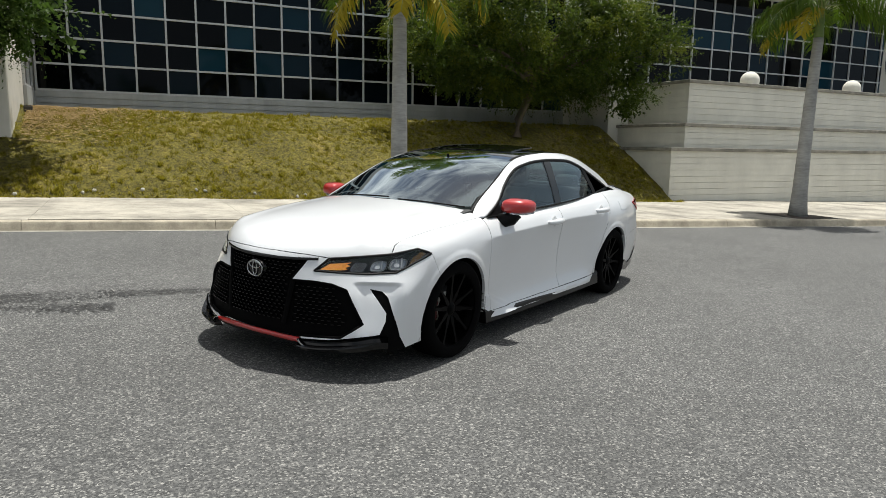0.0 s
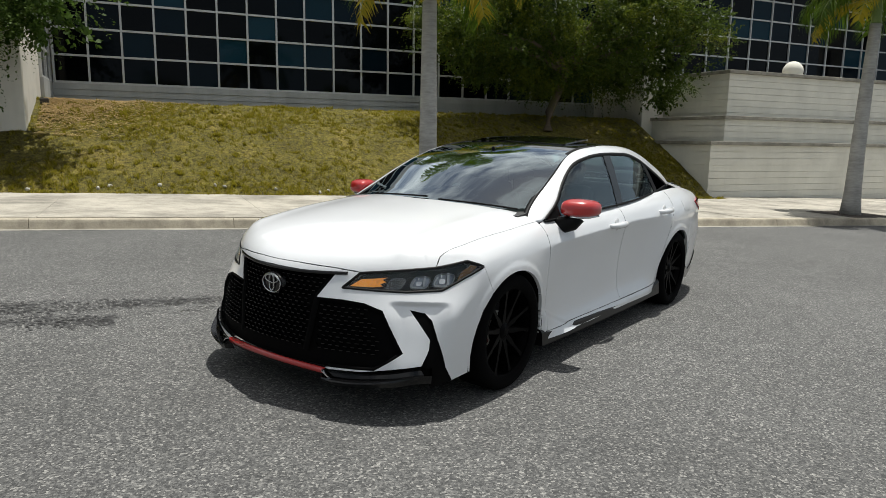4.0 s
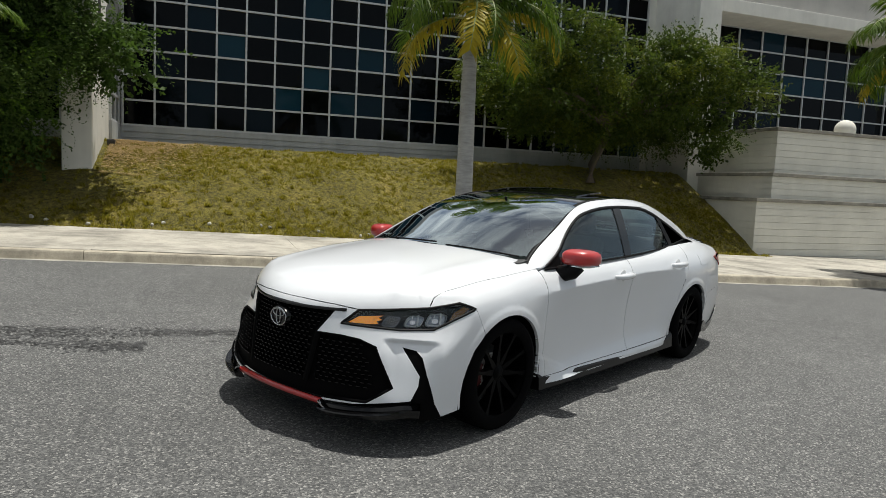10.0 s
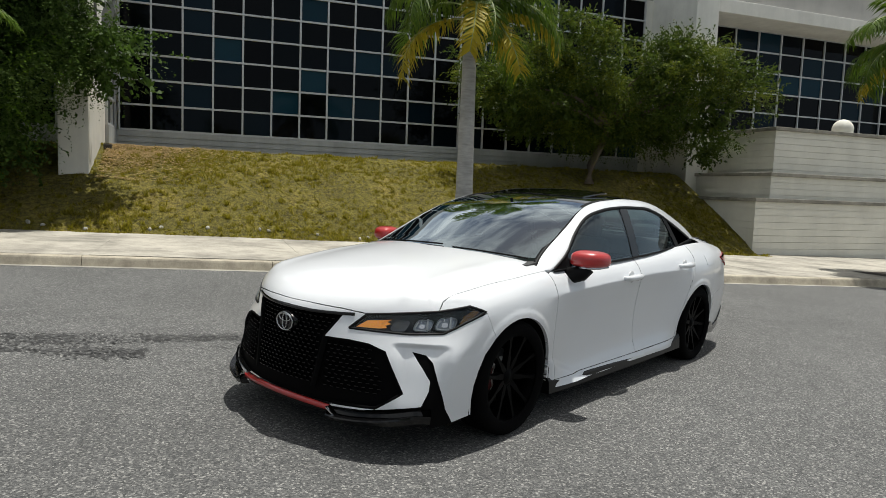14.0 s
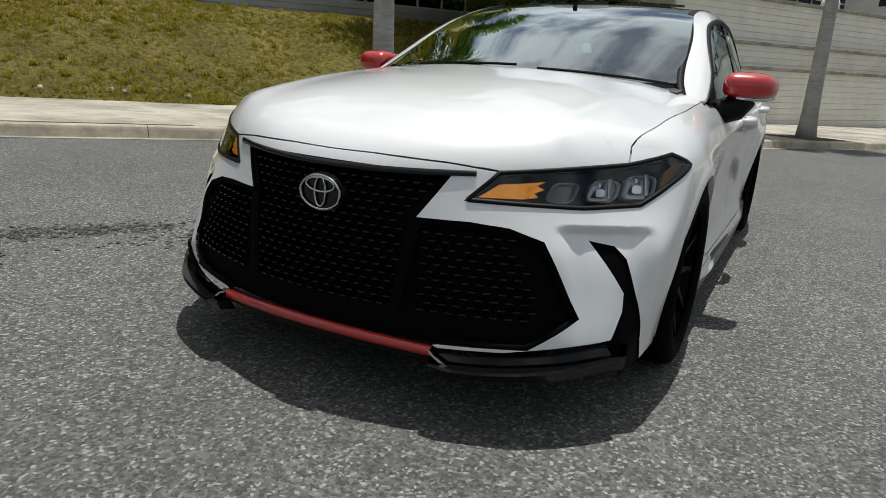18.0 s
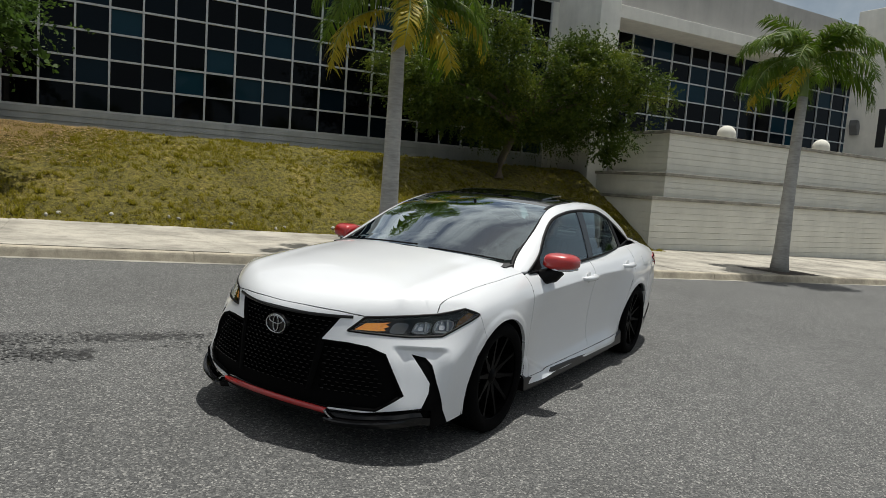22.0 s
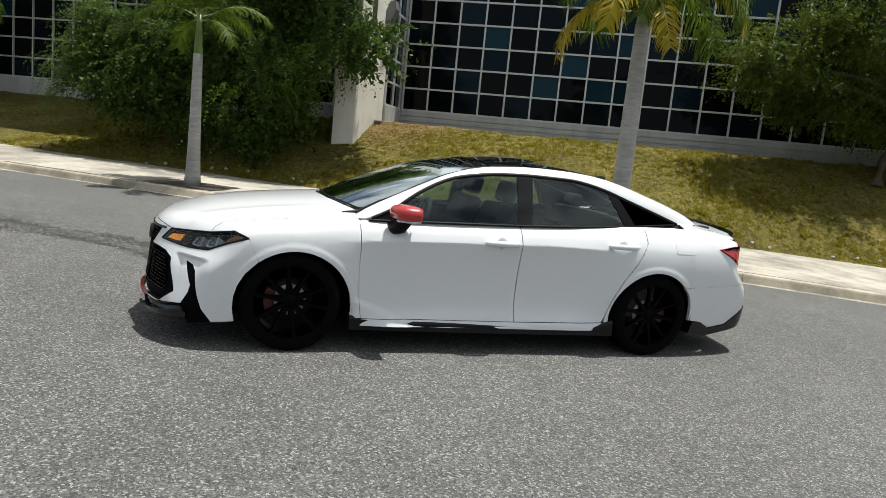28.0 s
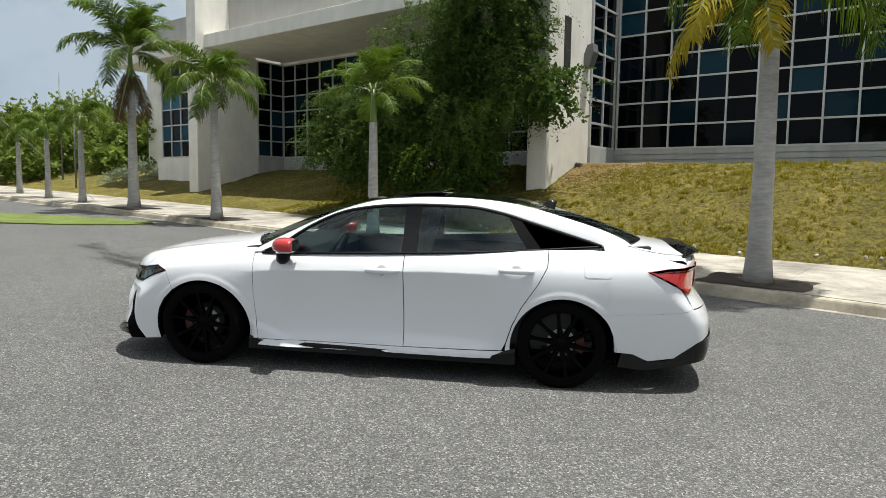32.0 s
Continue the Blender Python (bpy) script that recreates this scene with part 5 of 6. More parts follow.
# door handles
for doors, hx, hz in ((fd, 0.045, 0.836), (rd, 1.078, 0.880)):
    p = SIDE(np.array([[hx, hz]]))[0]
    bm = bmesh.new()
    tube(bm, [(hx - 0.125, p[1] + 0.012, hz - 0.004), (hx - 0.115, p[1] - 0.020, hz - 0.003), (hx - 0.06, p[1] - 0.034, hz), (hx, p[1] - 0.037, hz + 0.001), (hx + 0.07, p[1] - 0.034, hz + 0.002), (hx + 0.118, p[1] - 0.022, hz + 0.003), (hx + 0.126, p[1] + 0.012, hz + 0.003)], [0.014, 0.019, 0.022, 0.023, 0.023, 0.020, 0.014], 10)
    b2 = bmesh.new()
    bmesh.ops.create_uvsphere(b2, u_segments=18, v_segments=10, radius=1.0, matrix=Matrix.Translation((hx, p[1] + 0.006, hz)) @ Matrix.Diagonal((0.042, 0.010, 0.046, 1)))
    for bmx, nm, mat in ((bm, "door_handle", C["white"]), (b2, "handle_cup", C["cup"])):
        m2 = mirrored(bmx)
        part(nm, bmx, mat, doors[0], smooth=True)
        part(nm, m2, mat, doors[1], smooth=True)

# aerial fin
bm = bmesh.new()
fin_rows = []
for t in np.linspace(0, 1, 8):
    x = 1.20 + 0.17 * t
    h = 0.055 * min(1.0, t * 1.35) ** 1.2
    w = 0.022 * (1 - 0.3 * t)
    z0 = float(CTOP(np.array([[x, 0.0]]))[0][2]) - 0.004
    fin_rows.append([bm.verts.new(q) for q in ((x, -w, z0), (x + 0.01 * t, -w * 0.35, z0 + h * 0.8), (x + 0.015 * t, 0, z0 + h), (x + 0.01 * t, w * 0.35, z0 + h * 0.8), (x, w, z0))])
for a, b in zip(fin_rows, fin_rows[1:]):
    for k in range(4):
        bm.faces.new((a[k], a[k + 1], b[k + 1], b[k]))
bm.faces.new(fin_rows[-1])
bmesh.ops.recalc_face_normals(bm, faces=bm.faces[:])
part("aerial_fin", bm, C["black"], car, "gloss black shark-fin aerial", True)

# cabin inside: tub, dashboard, seats, steering wheel
part("cabin_floor", boxes((-1.0, 1.75, -0.76, 0.76, 0.26, 0.34), (-1.0, -0.94, -0.72, 0.72, 0.3, 0.9), (1.62, 1.7, -0.7, 0.7, 0.3, 1.0)), C["cabin"], car)
bm = bmesh.new()
dash = [(-1.12, 0.955), (-0.85, 0.985), (-0.62, 0.955), (-0.55, 0.90), (-0.58, 0.74), (-0.66, 0.66), (-0.95, 0.62)]
l, r = [[bm.verts.new((x, y, z)) for x, z in dash] for y in (-0.72, 0.72)]
for i in range(len(dash)):
    bm.faces.new((l[i], l[(i + 1) % len(dash)], r[(i + 1) % len(dash)], r[i]))
bm.faces.new(l)
bm.faces.new(r[::-1])
bmesh.ops.recalc_face_normals(bm, faces=bm.faces[:])
part("dashboard", bm, C["cabin"], car)
pair("door_lining", boxes((-0.95, 1.5, -0.80, -0.765, 0.3, 0.93)), C["cabin"], car, smooth=False)
pair("quarter_lining", boxes((1.15, 1.98, -0.665, -0.64, 0.85, 1.04)), C["cabin"], car, smooth=False)
part("parcel_shelf", boxes((1.40, 1.72, -0.66, 0.66, 0.98, 1.03), (1.721, 2.09, -0.62, 0.62, 1.0, 1.075)), C["cabin"], car)


def seat(x, y, w, back_h):
    s = part("seat", boxes((x - 0.52, x, y - w / 2, y + w / 2, 0.42, 0.60), bevel=0.04), C["seat"], car, "charcoal car seat with headrest")
    bm = bmesh.new()
    box(bm, -0.07, 0.07, y - w / 2 + 0.01, y + w / 2 - 0.01, 0.0, back_h, 0.05)
    bmesh.ops.transform(bm, matrix=Matrix.Translation((x, 0, 0.52)) @ Matrix.Rotation(radians(20), 4, "Y"), verts=bm.verts[:])
    part("backrest", bm, C["seat"], s, smooth=False)
    return s


for y in (-0.37, 0.37):
    s = seat(0.02, y, 0.50, 0.60)
    bm = bmesh.new()
    box(bm, -0.05, 0.05, y - 0.13, y + 0.13, 0.0, 0.17, 0.035)
    bmesh.ops.transform(bm, matrix=Matrix.Translation((0.24, 0, 1.10)) @ Matrix.Rotation(radians(14), 4, "Y"), verts=bm.verts[:])
    part("headrest", bm, C["seat"], s)
s = seat(1.10, 0.0, 1.30, 0.58)
for y in (-0.40, 0.40):
    bm = bmesh.new()
    box(bm, -0.05, 0.05, y - 0.12, y + 0.12, 0.0, 0.13, 0.035)
    bmesh.ops.transform(bm, matrix=Matrix.Translation((1.30, 0, 1.06)) @ Matrix.Rotation(radians(14), 4, "Y"), verts=bm.verts[:])
    part("headrest", bm, C["seat"], s)
bm = bmesh.new()
ringm = Matrix.Translation((-0.47, -0.37, 0.90)) @ Matrix.Rotation(radians(-65), 4, "Y")
tube(bm, [ringm @ Vector((0.185 * math.cos(k * math.pi / 16), 0.185 * math.sin(k * math.pi / 16), 0)) for k in range(33)], 0.016, 8, cap=False)
for a in (0.5, 2.6, 4.7):
    tube(bm, [ringm @ Vector((0.03 * math.cos(a), 0.03 * math.sin(a), -0.02)), ringm @ Vector((0.18 * math.cos(a), 0.18 * math.sin(a), 0))], 0.014, 6)
tube(bm, [ringm @ Vector((0, 0, -0.03)), ringm @ Vector((0, 0, 0.02))], 0.06, 12)
part("steering_wheel", bm, C["cabin"], car, smooth=True)
part("rear_view_mirror", boxes((-0.30, -0.27, -0.11, 0.11, 1.22, 1.29), (-0.30, -0.29, -0.012, 0.012, 1.27, 1.36), bevel=0.008), C["trim"], car)
p = CTOP(np.array([[-0.52, 0.52]]))[0]
part("windscreen_sticker", patch_bm([(-0.57, 0.50), (-0.50, 0.50), (-0.50, 0.58), (-0.57, 0.58)], CTOP, cabin_f, (0.05, 0.05), gap=0.0, lift=-0.004, rim=0.0), C["paper"], car)




# ---- terraces ----
def courses(name, x0, x1, y0, y1, z0, z1, label):
    """A terrace wall: a solid core faced on its front and its end with long boards, under a coping."""
    t = part(name, boxes((x0 + 0.03, x1, y0 + 0.03, y1, z0 - 1.2, z1 - 0.02)), M["terrace"], terraces, label)
    n = max(2, round((z1 - 0.1 - z0) / 0.185))
    h = (z1 - 0.1 - z0) / n
    for k in range(n):
        za, zb = z0 + k * h + 0.004, z0 + (k + 1) * h - 0.004
        bm = bmesh.new()
        out = 0.006
        pts = [(x1, y0 + 0.04), (x1, y0), (x0, y0), (x0, y1), (x0 + 0.04, y1)]
        offs = [(0, 0), (0, -out), (-out, -out), (-out, 0), (0, 0)]
        lo = [bm.verts.new((p[0] + o[0], p[1] + o[1], za)) for p, o in zip(pts, offs)]
        hi = [bm.verts.new((p[0] + o[0] * 0.4, p[1] + o[1] * 0.4, zb)) for p, o in zip(pts, offs)]
        for i in range(4):
            bm.faces.new((lo[i], hi[i], hi[i + 1], lo[i + 1]))
        bm.faces.new([lo[i] for i in (1, 2, 3)])
        bm.faces.new([hi[i] for i in (3, 2, 1)])
        part("board", bm, M["terrace"], t)
    part("coping", boxes((x0 - 0.09, x1, y0 - 0.09, y1, z1 - 0.10, z1), bevel=0.012), M["cap"], t, "weathered stone coping")
    return t


terraces = tagged(new("terrace"), "stepped cream board-marked retaining terrace beside the pavement", "retaining wall")
T_TOPS = ((11.92, 9.80, -0.9, 1.47), (12.95, 10.35, 1.40, 2.22), (13.50, 10.85, 2.15, 3.60))
for x0, y0, z0, z1 in T_TOPS:
    courses("tier", x0, 44.0, y0, 15.7, z0, z1, "cream terrace tier")
bm = bmesh.new()
ax = frange(11.93, 44.0, 1.6)
strip(bm, ax, lambda q: back_y(q) - 0.004, lambda q: 9.83, lambda q: road_z(q, 9) + KH - 0.004, lambda q: road_z(q, 9.83) + KH - 0.002)
tagged(part("pavement_apron", bm, M["pavement"]), "pale concrete apron at the terrace foot", "pavement", kind="structure")
ball = None
for bx_, by_ in ((16.55, 11.2), (21.9, 11.2)):
    if ball is None:
        bm = bmesh.new()
        bmesh.ops.create_uvsphere(bm, u_segments=28, v_segments=18, radius=0.31)
        ball = tagged(empty("ball_finial", Matrix.Translation((bx_, by_, 3.60))), "pale stone ball finial on the terrace coping", "ball finial", group="ball finials on the terrace")
        o = part("ball", bm, M["terrace"], ball, smooth=True)
        o.location = (0, 0, 0.14)
        part("foot", lathe_z([(0.0, 0.0), (0.33, 0.0), (0.325, 0.03), (0.0, 0.03)]), M["terrace"], ball)
    else:
        copy_thing(ball, Matrix.Translation((bx_, by_, 3.60)))

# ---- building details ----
# backed by a dark sheet that stands for the unlit inside
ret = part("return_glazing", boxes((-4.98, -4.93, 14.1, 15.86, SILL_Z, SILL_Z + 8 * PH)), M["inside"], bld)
for i in range(2):
    for j in range(8):
        part("pane", boxes((-4.91, -4.89, 14.14 + i * 0.86, 14.94 + i * 0.86, SILL_Z + j * PH + 0.03, SILL_Z + (j + 1) * PH - 0.03)), M["pane"], ret)
for i, yy in enumerate((14.12, 14.97, 15.80)):
    part("mullion", boxes((-4.93, -4.84, yy - 0.03, yy + 0.03, SILL_Z, SILL_Z + 8 * PH)), M["mullion"], ret)
for j in range(9):
    part("transom", boxes((-4.93, -4.842, 14.1, 15.86, SILL_Z + j * PH - 0.03, SILL_Z + j * PH + 0.03)), M["mullion"], ret)
part("return_sill", boxes((-4.98, -4.82, 14.1, 15.83, 1.9, SILL_Z - 0.031)), M["siding"], bld)
part("slot_window", boxes((-4.897, -4.885, 12.40, 12.78, 4.75, 6.2)), M["inside"], bld, "tall narrow slot in the fin wall")
lampb = tagged(empty("wall_lamp", Matrix.Translation((-4.9, 13.8, 5.3))), "grey angled wall lamp on the fin wall", "wall lamp")
bm = bmesh.new()
pr = [(0.0, -0.30), (0.16, -0.34), (0.30, 0.10), (0.26, 0.34), (0.10, 0.30), (0.0, 0.05)]
a_ = [bm.verts.new((x, -0.17, z)) for x, z in pr]
b_ = [bm.verts.new((x, 0.17, z)) for x, z in pr]
bm.faces.new(a_)
bm.faces.new(b_[::-1])
for i in range(len(pr)):
    bm.faces.new((a_[i], b_[i], b_[(i + 1) % len(pr)], a_[(i + 1) % len(pr)]))
bmesh.ops.recalc_face_normals(bm, faces=bm.faces[:])
part("housing", bm, M["grey_metal"], lampb)
part("mounting_plate", boxes((0.0, 0.03, -0.12, 0.12, -0.1, 0.1)), M["grey_metal"], lampb)
part("slot_window", boxes((28.385, 28.397, 12.50, 12.86, 4.3, 6.0)), M["inside"], bld, "tall narrow slot in the fin wall")
copy_thing(lampb, Matrix.Translation((28.40, 13.8, 5.2)) @ Matrix.Rotation(math.pi, 4, "Z"))
ub = tagged(empty("ground_uplight", Matrix.Translation((-4.72, 13.15, 2.02))), "small dark uplight at the foot of the fin wall", "uplight")
part("body", boxes((-0.09, 0.09, -0.1, 0.1, -0.12, 0.16), bevel=0.02), M["metal_dark"], ub)
part("lens", boxes((-0.07, 0.07, -0.08, 0.08, 0.161, 0.17)), M["pane"], ub)
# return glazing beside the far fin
# the same painted-dark backing in place of an unlit room
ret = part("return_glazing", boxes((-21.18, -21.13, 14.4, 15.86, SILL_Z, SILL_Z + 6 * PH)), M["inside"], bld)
for i in range(2):
    for j in range(6):
        part("pane", boxes((-21.11, -21.09, 14.44 + i * 0.72, 15.10 + i * 0.72, SILL_Z + j * PH + 0.03, SILL_Z + (j + 1) * PH - 0.03)), M["pane"], ret)
for yy in (14.42, 15.13, 15.83):
    part("mullion", boxes((-21.13, -21.04, yy - 0.03, yy + 0.03, SILL_Z, SILL_Z + 6 * PH)), M["mullion"], ret)
for j in range(7):
    part("transom", boxes((-21.13, -21.042, 14.4, 15.86, SILL_Z + j * PH - 0.03, SILL_Z + j * PH + 0.03)), M["mullion"], ret)
part("return_sill", boxes((-21.18, -21.02, 14.4, 15.83, 1.6, SILL_Z - 0.031)), M["siding"], bld)
# left wing
part("wing_wall", boxes((-27.0, -21.76, 13.0, 16.3, 0.0, 2.66)), M["wall"], bld, "white base wall of the wing")
# wing glass with the reflected sky painted in as teal
curtain(-26.6, 6, 2.70, 6, y=13.05, w=0.8, h=0.74, glass=M["pane_sky"])
part("soffit_slab", boxes((-29.0, -21.76, 11.9, 16.3, 7.0, 7.48), bevel=0.02), M["wall"], bld, "white projecting soffit slab")
part("upper_wall", boxes((-28.6, -21.76, 12.2, 16.3, 7.485, 8.65)), M["upper"], bld, "grey upper storey wall")

# ---- plants ----
G = {
    # the two bank trees' inner crowns: shade is put into these darker greens
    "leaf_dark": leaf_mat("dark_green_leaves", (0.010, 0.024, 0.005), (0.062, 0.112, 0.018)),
    "leaf_mid": leaf_mat("shaded_mid_green_leaves", (0.009, 0.022, 0.004), (0.065, 0.100, 0.014), (0.15, 0.18, 0.022)),
    "leaf_far": leaf_mat("far_green_leaves", (0.035, 0.065, 0.012), (0.18, 0.24, 0.045)),
    # their outer leaflets: sunlight is put into these lighter greens
    "leaf_soft": leaf_mat("sunlit_soft_green_leaflets", (0.014, 0.034, 0.007), (0.105, 0.165, 0.038)),
    "leaf_sun": leaf_mat("sunlit_yellow_green_leaflets", (0.016, 0.036, 0.004), (0.128, 0.165, 0.015), (0.26, 0.22, 0.02)),
    "vine": leaf_mat("bright_vine_leaves", (0.03, 0.075, 0.008), (0.12, 0.21, 0.02)),
    "frond": leaf_mat("green_palm_frond", (0.014, 0.040, 0.004), (0.088, 0.150, 0.012), (0.21, 0.22, 0.03)),
    "frond_dry": leaf_mat("yellow_palm_frond", (0.13, 0.115, 0.010), (0.42, 0.33, 0.022), (0.10, 0.14, 0.016)),
    "frond_brown": leaf_mat("brown_dead_palm_frond", (0.05, 0.033, 0.018), (0.15, 0.10, 0.05)),
    "verge": plain("green_verge_grass", (0.11, 0.15, 0.028), 0.95, grain=14.0, vary=0.5, bump=0.5),
    "shaft": plain("green_crownshaft", (0.13, 0.20, 0.05), 0.45, grain=8.0, vary=0.25),
    "rachis": plain("pale_green_stalk", (0.20, 0.24, 0.07), 0.5),
    "straw": leaf_mat("dry_straw", (0.22, 0.15, 0.06), (0.50, 0.38, 0.20)),
    "blade": leaf_mat("dry_grass_blades", (0.068, 0.074, 0.006), (0.245, 0.212, 0.020), (0.42, 0.30, 0.075)),
}


def mesh_from(name, verts, faces, mat, smooth=False):
    me = bpy.data.meshes.new(name)
    me.from_pydata([tuple(v) for v in verts], [], faces)
    me.materials.append(mat)
    if smooth:
        me.polygons.foreach_set("use_smooth", [True] * len(me.polygons))
    return me


def foliage(rng, blobs, sprays, leaf, stem=0.5, per=12, droop=0.7, clump=17):
    """Leafy twigs gathered in uneven clumps over ellipsoids; returns points and quads."""
    blobs = np.array(blobs, float)
    nc = max(6, sprays // clump)
    vol = (blobs[:, 3] * blobs[:, 4] * blobs[:, 5]) ** 0.8
    pick = rng.choice(len(blobs), nc, p=vol / vol.sum())
    d = rng.normal(size=(nc, 3))
    d /= np.linalg.norm(d, axis=1)[:, None]
    r = rng.uniform(0.3, 1.0, nc) ** 0.5 * rng.choice([1.0, 1.0, 1.0, 1.22], nc)
    cc = blobs[pick, :3] + d * blobs[pick, 3:] * r[:, None]
    size = stem * rng.uniform(0.45, 1.1, nc)
    c = rng.integers(0, nc, sprays)
    u = rng.normal(size=(sprays, 3))
    u /= np.linalg.norm(u, axis=1)[:, None]
    o = cc[c] + u * (size[c] * rng.uniform(0.1, 1.0, sprays))[:, None] * np.array([1.25, 1.25, 0.6])
    g = d[c] * 0.7 + u * 0.8 + rng.normal(size=(sprays, 3)) * 0.4
    g[:, 2] -= droop * rng.uniform(-0.1, 1.2, sprays)
    g /= np.linalg.norm(g, axis=1)[:, None]
    ln = stem * rng.uniform(0.4, 1.2, sprays)
    k = (np.arange(per) + 0.5) / per
    pos = o[:, None, :] + g[:, None, :] * (ln[:, None] * k)[:, :, None]
    pos[:, :, 2] -= (droop * 0.35 * ln)[:, None] * k**2
    pos = pos.reshape(-1, 3)
    n = len(pos)
    a = np.repeat(g, per, 0) * 0.6 + rng.normal(size=(n, 3)) * 0.6
    a /= np.linalg.norm(a, axis=1)[:, None]
    b = np.cross(a, rng.normal(size=(n, 3)) + np.array([0, 0, 1.2]))
    b /= np.linalg.norm(b, axis=1)[:, None]
    # twigs deep inside carry broader leaves
    deep = np.repeat(np.where(r[c] < 0.72, 1.7, 1.0), per)
    s = (leaf * rng.uniform(0.6, 1.35, n) * deep)[:, None]
    v = np.stack([pos, pos + a * s * 0.5 + b * s * 0.30, pos + a * s, pos + a * s * 0.5 - b * s * 0.30], 1).reshape(-1, 3)
    f = np.arange(n * 4).reshape(-1, 4).tolist()
    return v, f


def strands(rng, blobs, count, length, leaf, per=24):
    """Arching, hanging twigs with paired leaflets, springing from the outside of ellipsoids; returns points and quads."""
    blobs = np.array(blobs, float)
    vol = (blobs[:, 3] * blobs[:, 4] * blobs[:, 5]) ** 0.7
    nc = max(4, count // 24)
    b = blobs[rng.choice(len(blobs), nc, p=vol / vol.sum())]
    d = rng.normal(size=(nc, 3)) + np.array([0, -0.35, 0.25])
    d /= np.linalg.norm(d, axis=1)[:, None]
    cc = b[:, :3] + d * b[:, 3:] * rng.uniform(0.5, 1.05, nc)[:, None]
    c = rng.integers(0, nc, count)
    d = d[c]
    o = cc[c] + rng.normal(size=(count, 3)) * np.array([0.17, 0.17, 0.09])
    h = d * np.array([1.0, 1.0, 0.3]) + rng.normal(size=(count, 3)) * 0.42
    h /= np.linalg.norm(h, axis=1)[:, None]
    ln = length * rng.uniform(0.35, 1.15, count)
    fall = rng.uniform(0.45, 1.0, count)
    t = (np.arange(per) + 0.5) / per
    pos = o[:, None, :] + h[:, None, :] * (ln[:, None] * (t - 0.35 * t * t))[:, :, None]
    pos[:, :, 2] -= (ln * fall)[:, None] * t**1.8
    pos += rng.normal(size=pos.shape) * 0.012
    pos = pos.reshape(-1, 3)
    n = len(pos)
    side = np.cross(h, np.array([0.0, 0.0, 1.0]))
    sign = np.where(np.arange(per) % 2, 1.0, -1.0)
    a = (side[:, None, :] * sign[None, :, None]).reshape(-1, 3) + np.repeat(h, per, 0) * 0.3 + rng.normal(size=(n, 3)) * 0.45 + np.array([0, 0, -0.35])
    a /= np.linalg.norm(a, axis=1)[:, None]
    w = np.cross(a, rng.normal(size=(n, 3)) * 0.6 + np.array([0, 0, 1.0]))
    w /= np.linalg.norm(w, axis=1)[:, None]
    s = leaf * rng.uniform(0.6, 1.25, n)[:, None] * (1 - 0.35 * np.tile(t, count))[:, None]
    v = np.stack([pos, pos + a * s * 0.5 + w * s * 0.25, pos + a * s, pos + a * s * 0.5 - w * s * 0.25], 1).reshape(-1, 3)
    return v, np.arange(n * 4).reshape(-1, 4).tolist()


def tree(name, label, base, blobs, sprays, leaf, mat, seed, limbs, trunk_r=0.14, stem=0.5, droop=0.7, per=12):
    t = tagged(empty(name, Matrix.Translation(base)), label, "tree")
    rng = np.random.default_rng(seed)
    bm = bmesh.new()
    top = Vector(limbs[0])
    mid = Vector((top.x * 0.4 + 0.08, top.y * 0.5, top.z * 0.55))
    tube(bm, [(0, 0, -0.3), (0.02, 0, 0.2), mid, top], [trunk_r * 1.3, trunk_r, trunk_r * 0.8, trunk_r * 0.5], 9)
    part("trunk", bm, M["bark_tree"], t, smooth=True)
    for lx, ly, lz in limbs[1:]:
        bm = bmesh.new()
        e = Vector((lx, ly, lz))
        s = mid * 0.9
        m1 = s.lerp(e, 0.5) + Vector((0, 0, 0.35))
        tube(bm, [s, s.lerp(m1, 0.5) + Vector((rng.uniform(-0.1, 0.1), 0, 0.1)), m1, m1.lerp(e, 0.6), e], [trunk_r * 0.6, trunk_r * 0.5, trunk_r * 0.36, trunk_r * 0.22, trunk_r * 0.1], 7)
        part("limb", bm, M["bark_tree"], t, smooth=True)
    b = Vector(base)
    v, f = foliage(rng, [(x - b.x, y - b.y, z - b.z, rx, ry, rz) for x, y, z, rx, ry, rz in blobs], sprays, leaf, stem, per, droop)
    ob = new("crown", mesh_from("crown", v, f, mat))
    ob.parent = t
    return t


tree("end_shrub", "dark green shrub at the end of the terrace", (31.0, 10.2, -0.6),
     [(30.6, 10.0, 2.4, 1.5, 1.0, 1.3), (32.0, 10.2, 1.4, 1.6, 1.0, 1.4), (33.4, 10.3, 2.0, 1.5, 1.0, 1.5)],
     1600, 0.14, G["leaf_dark"], 14, [(0.2, 0.0, 2.6), (-0.6, 0.1, 2.4), (1.6, 0.1, 2.2)], 0.1, 0.5, 0.4, 11)
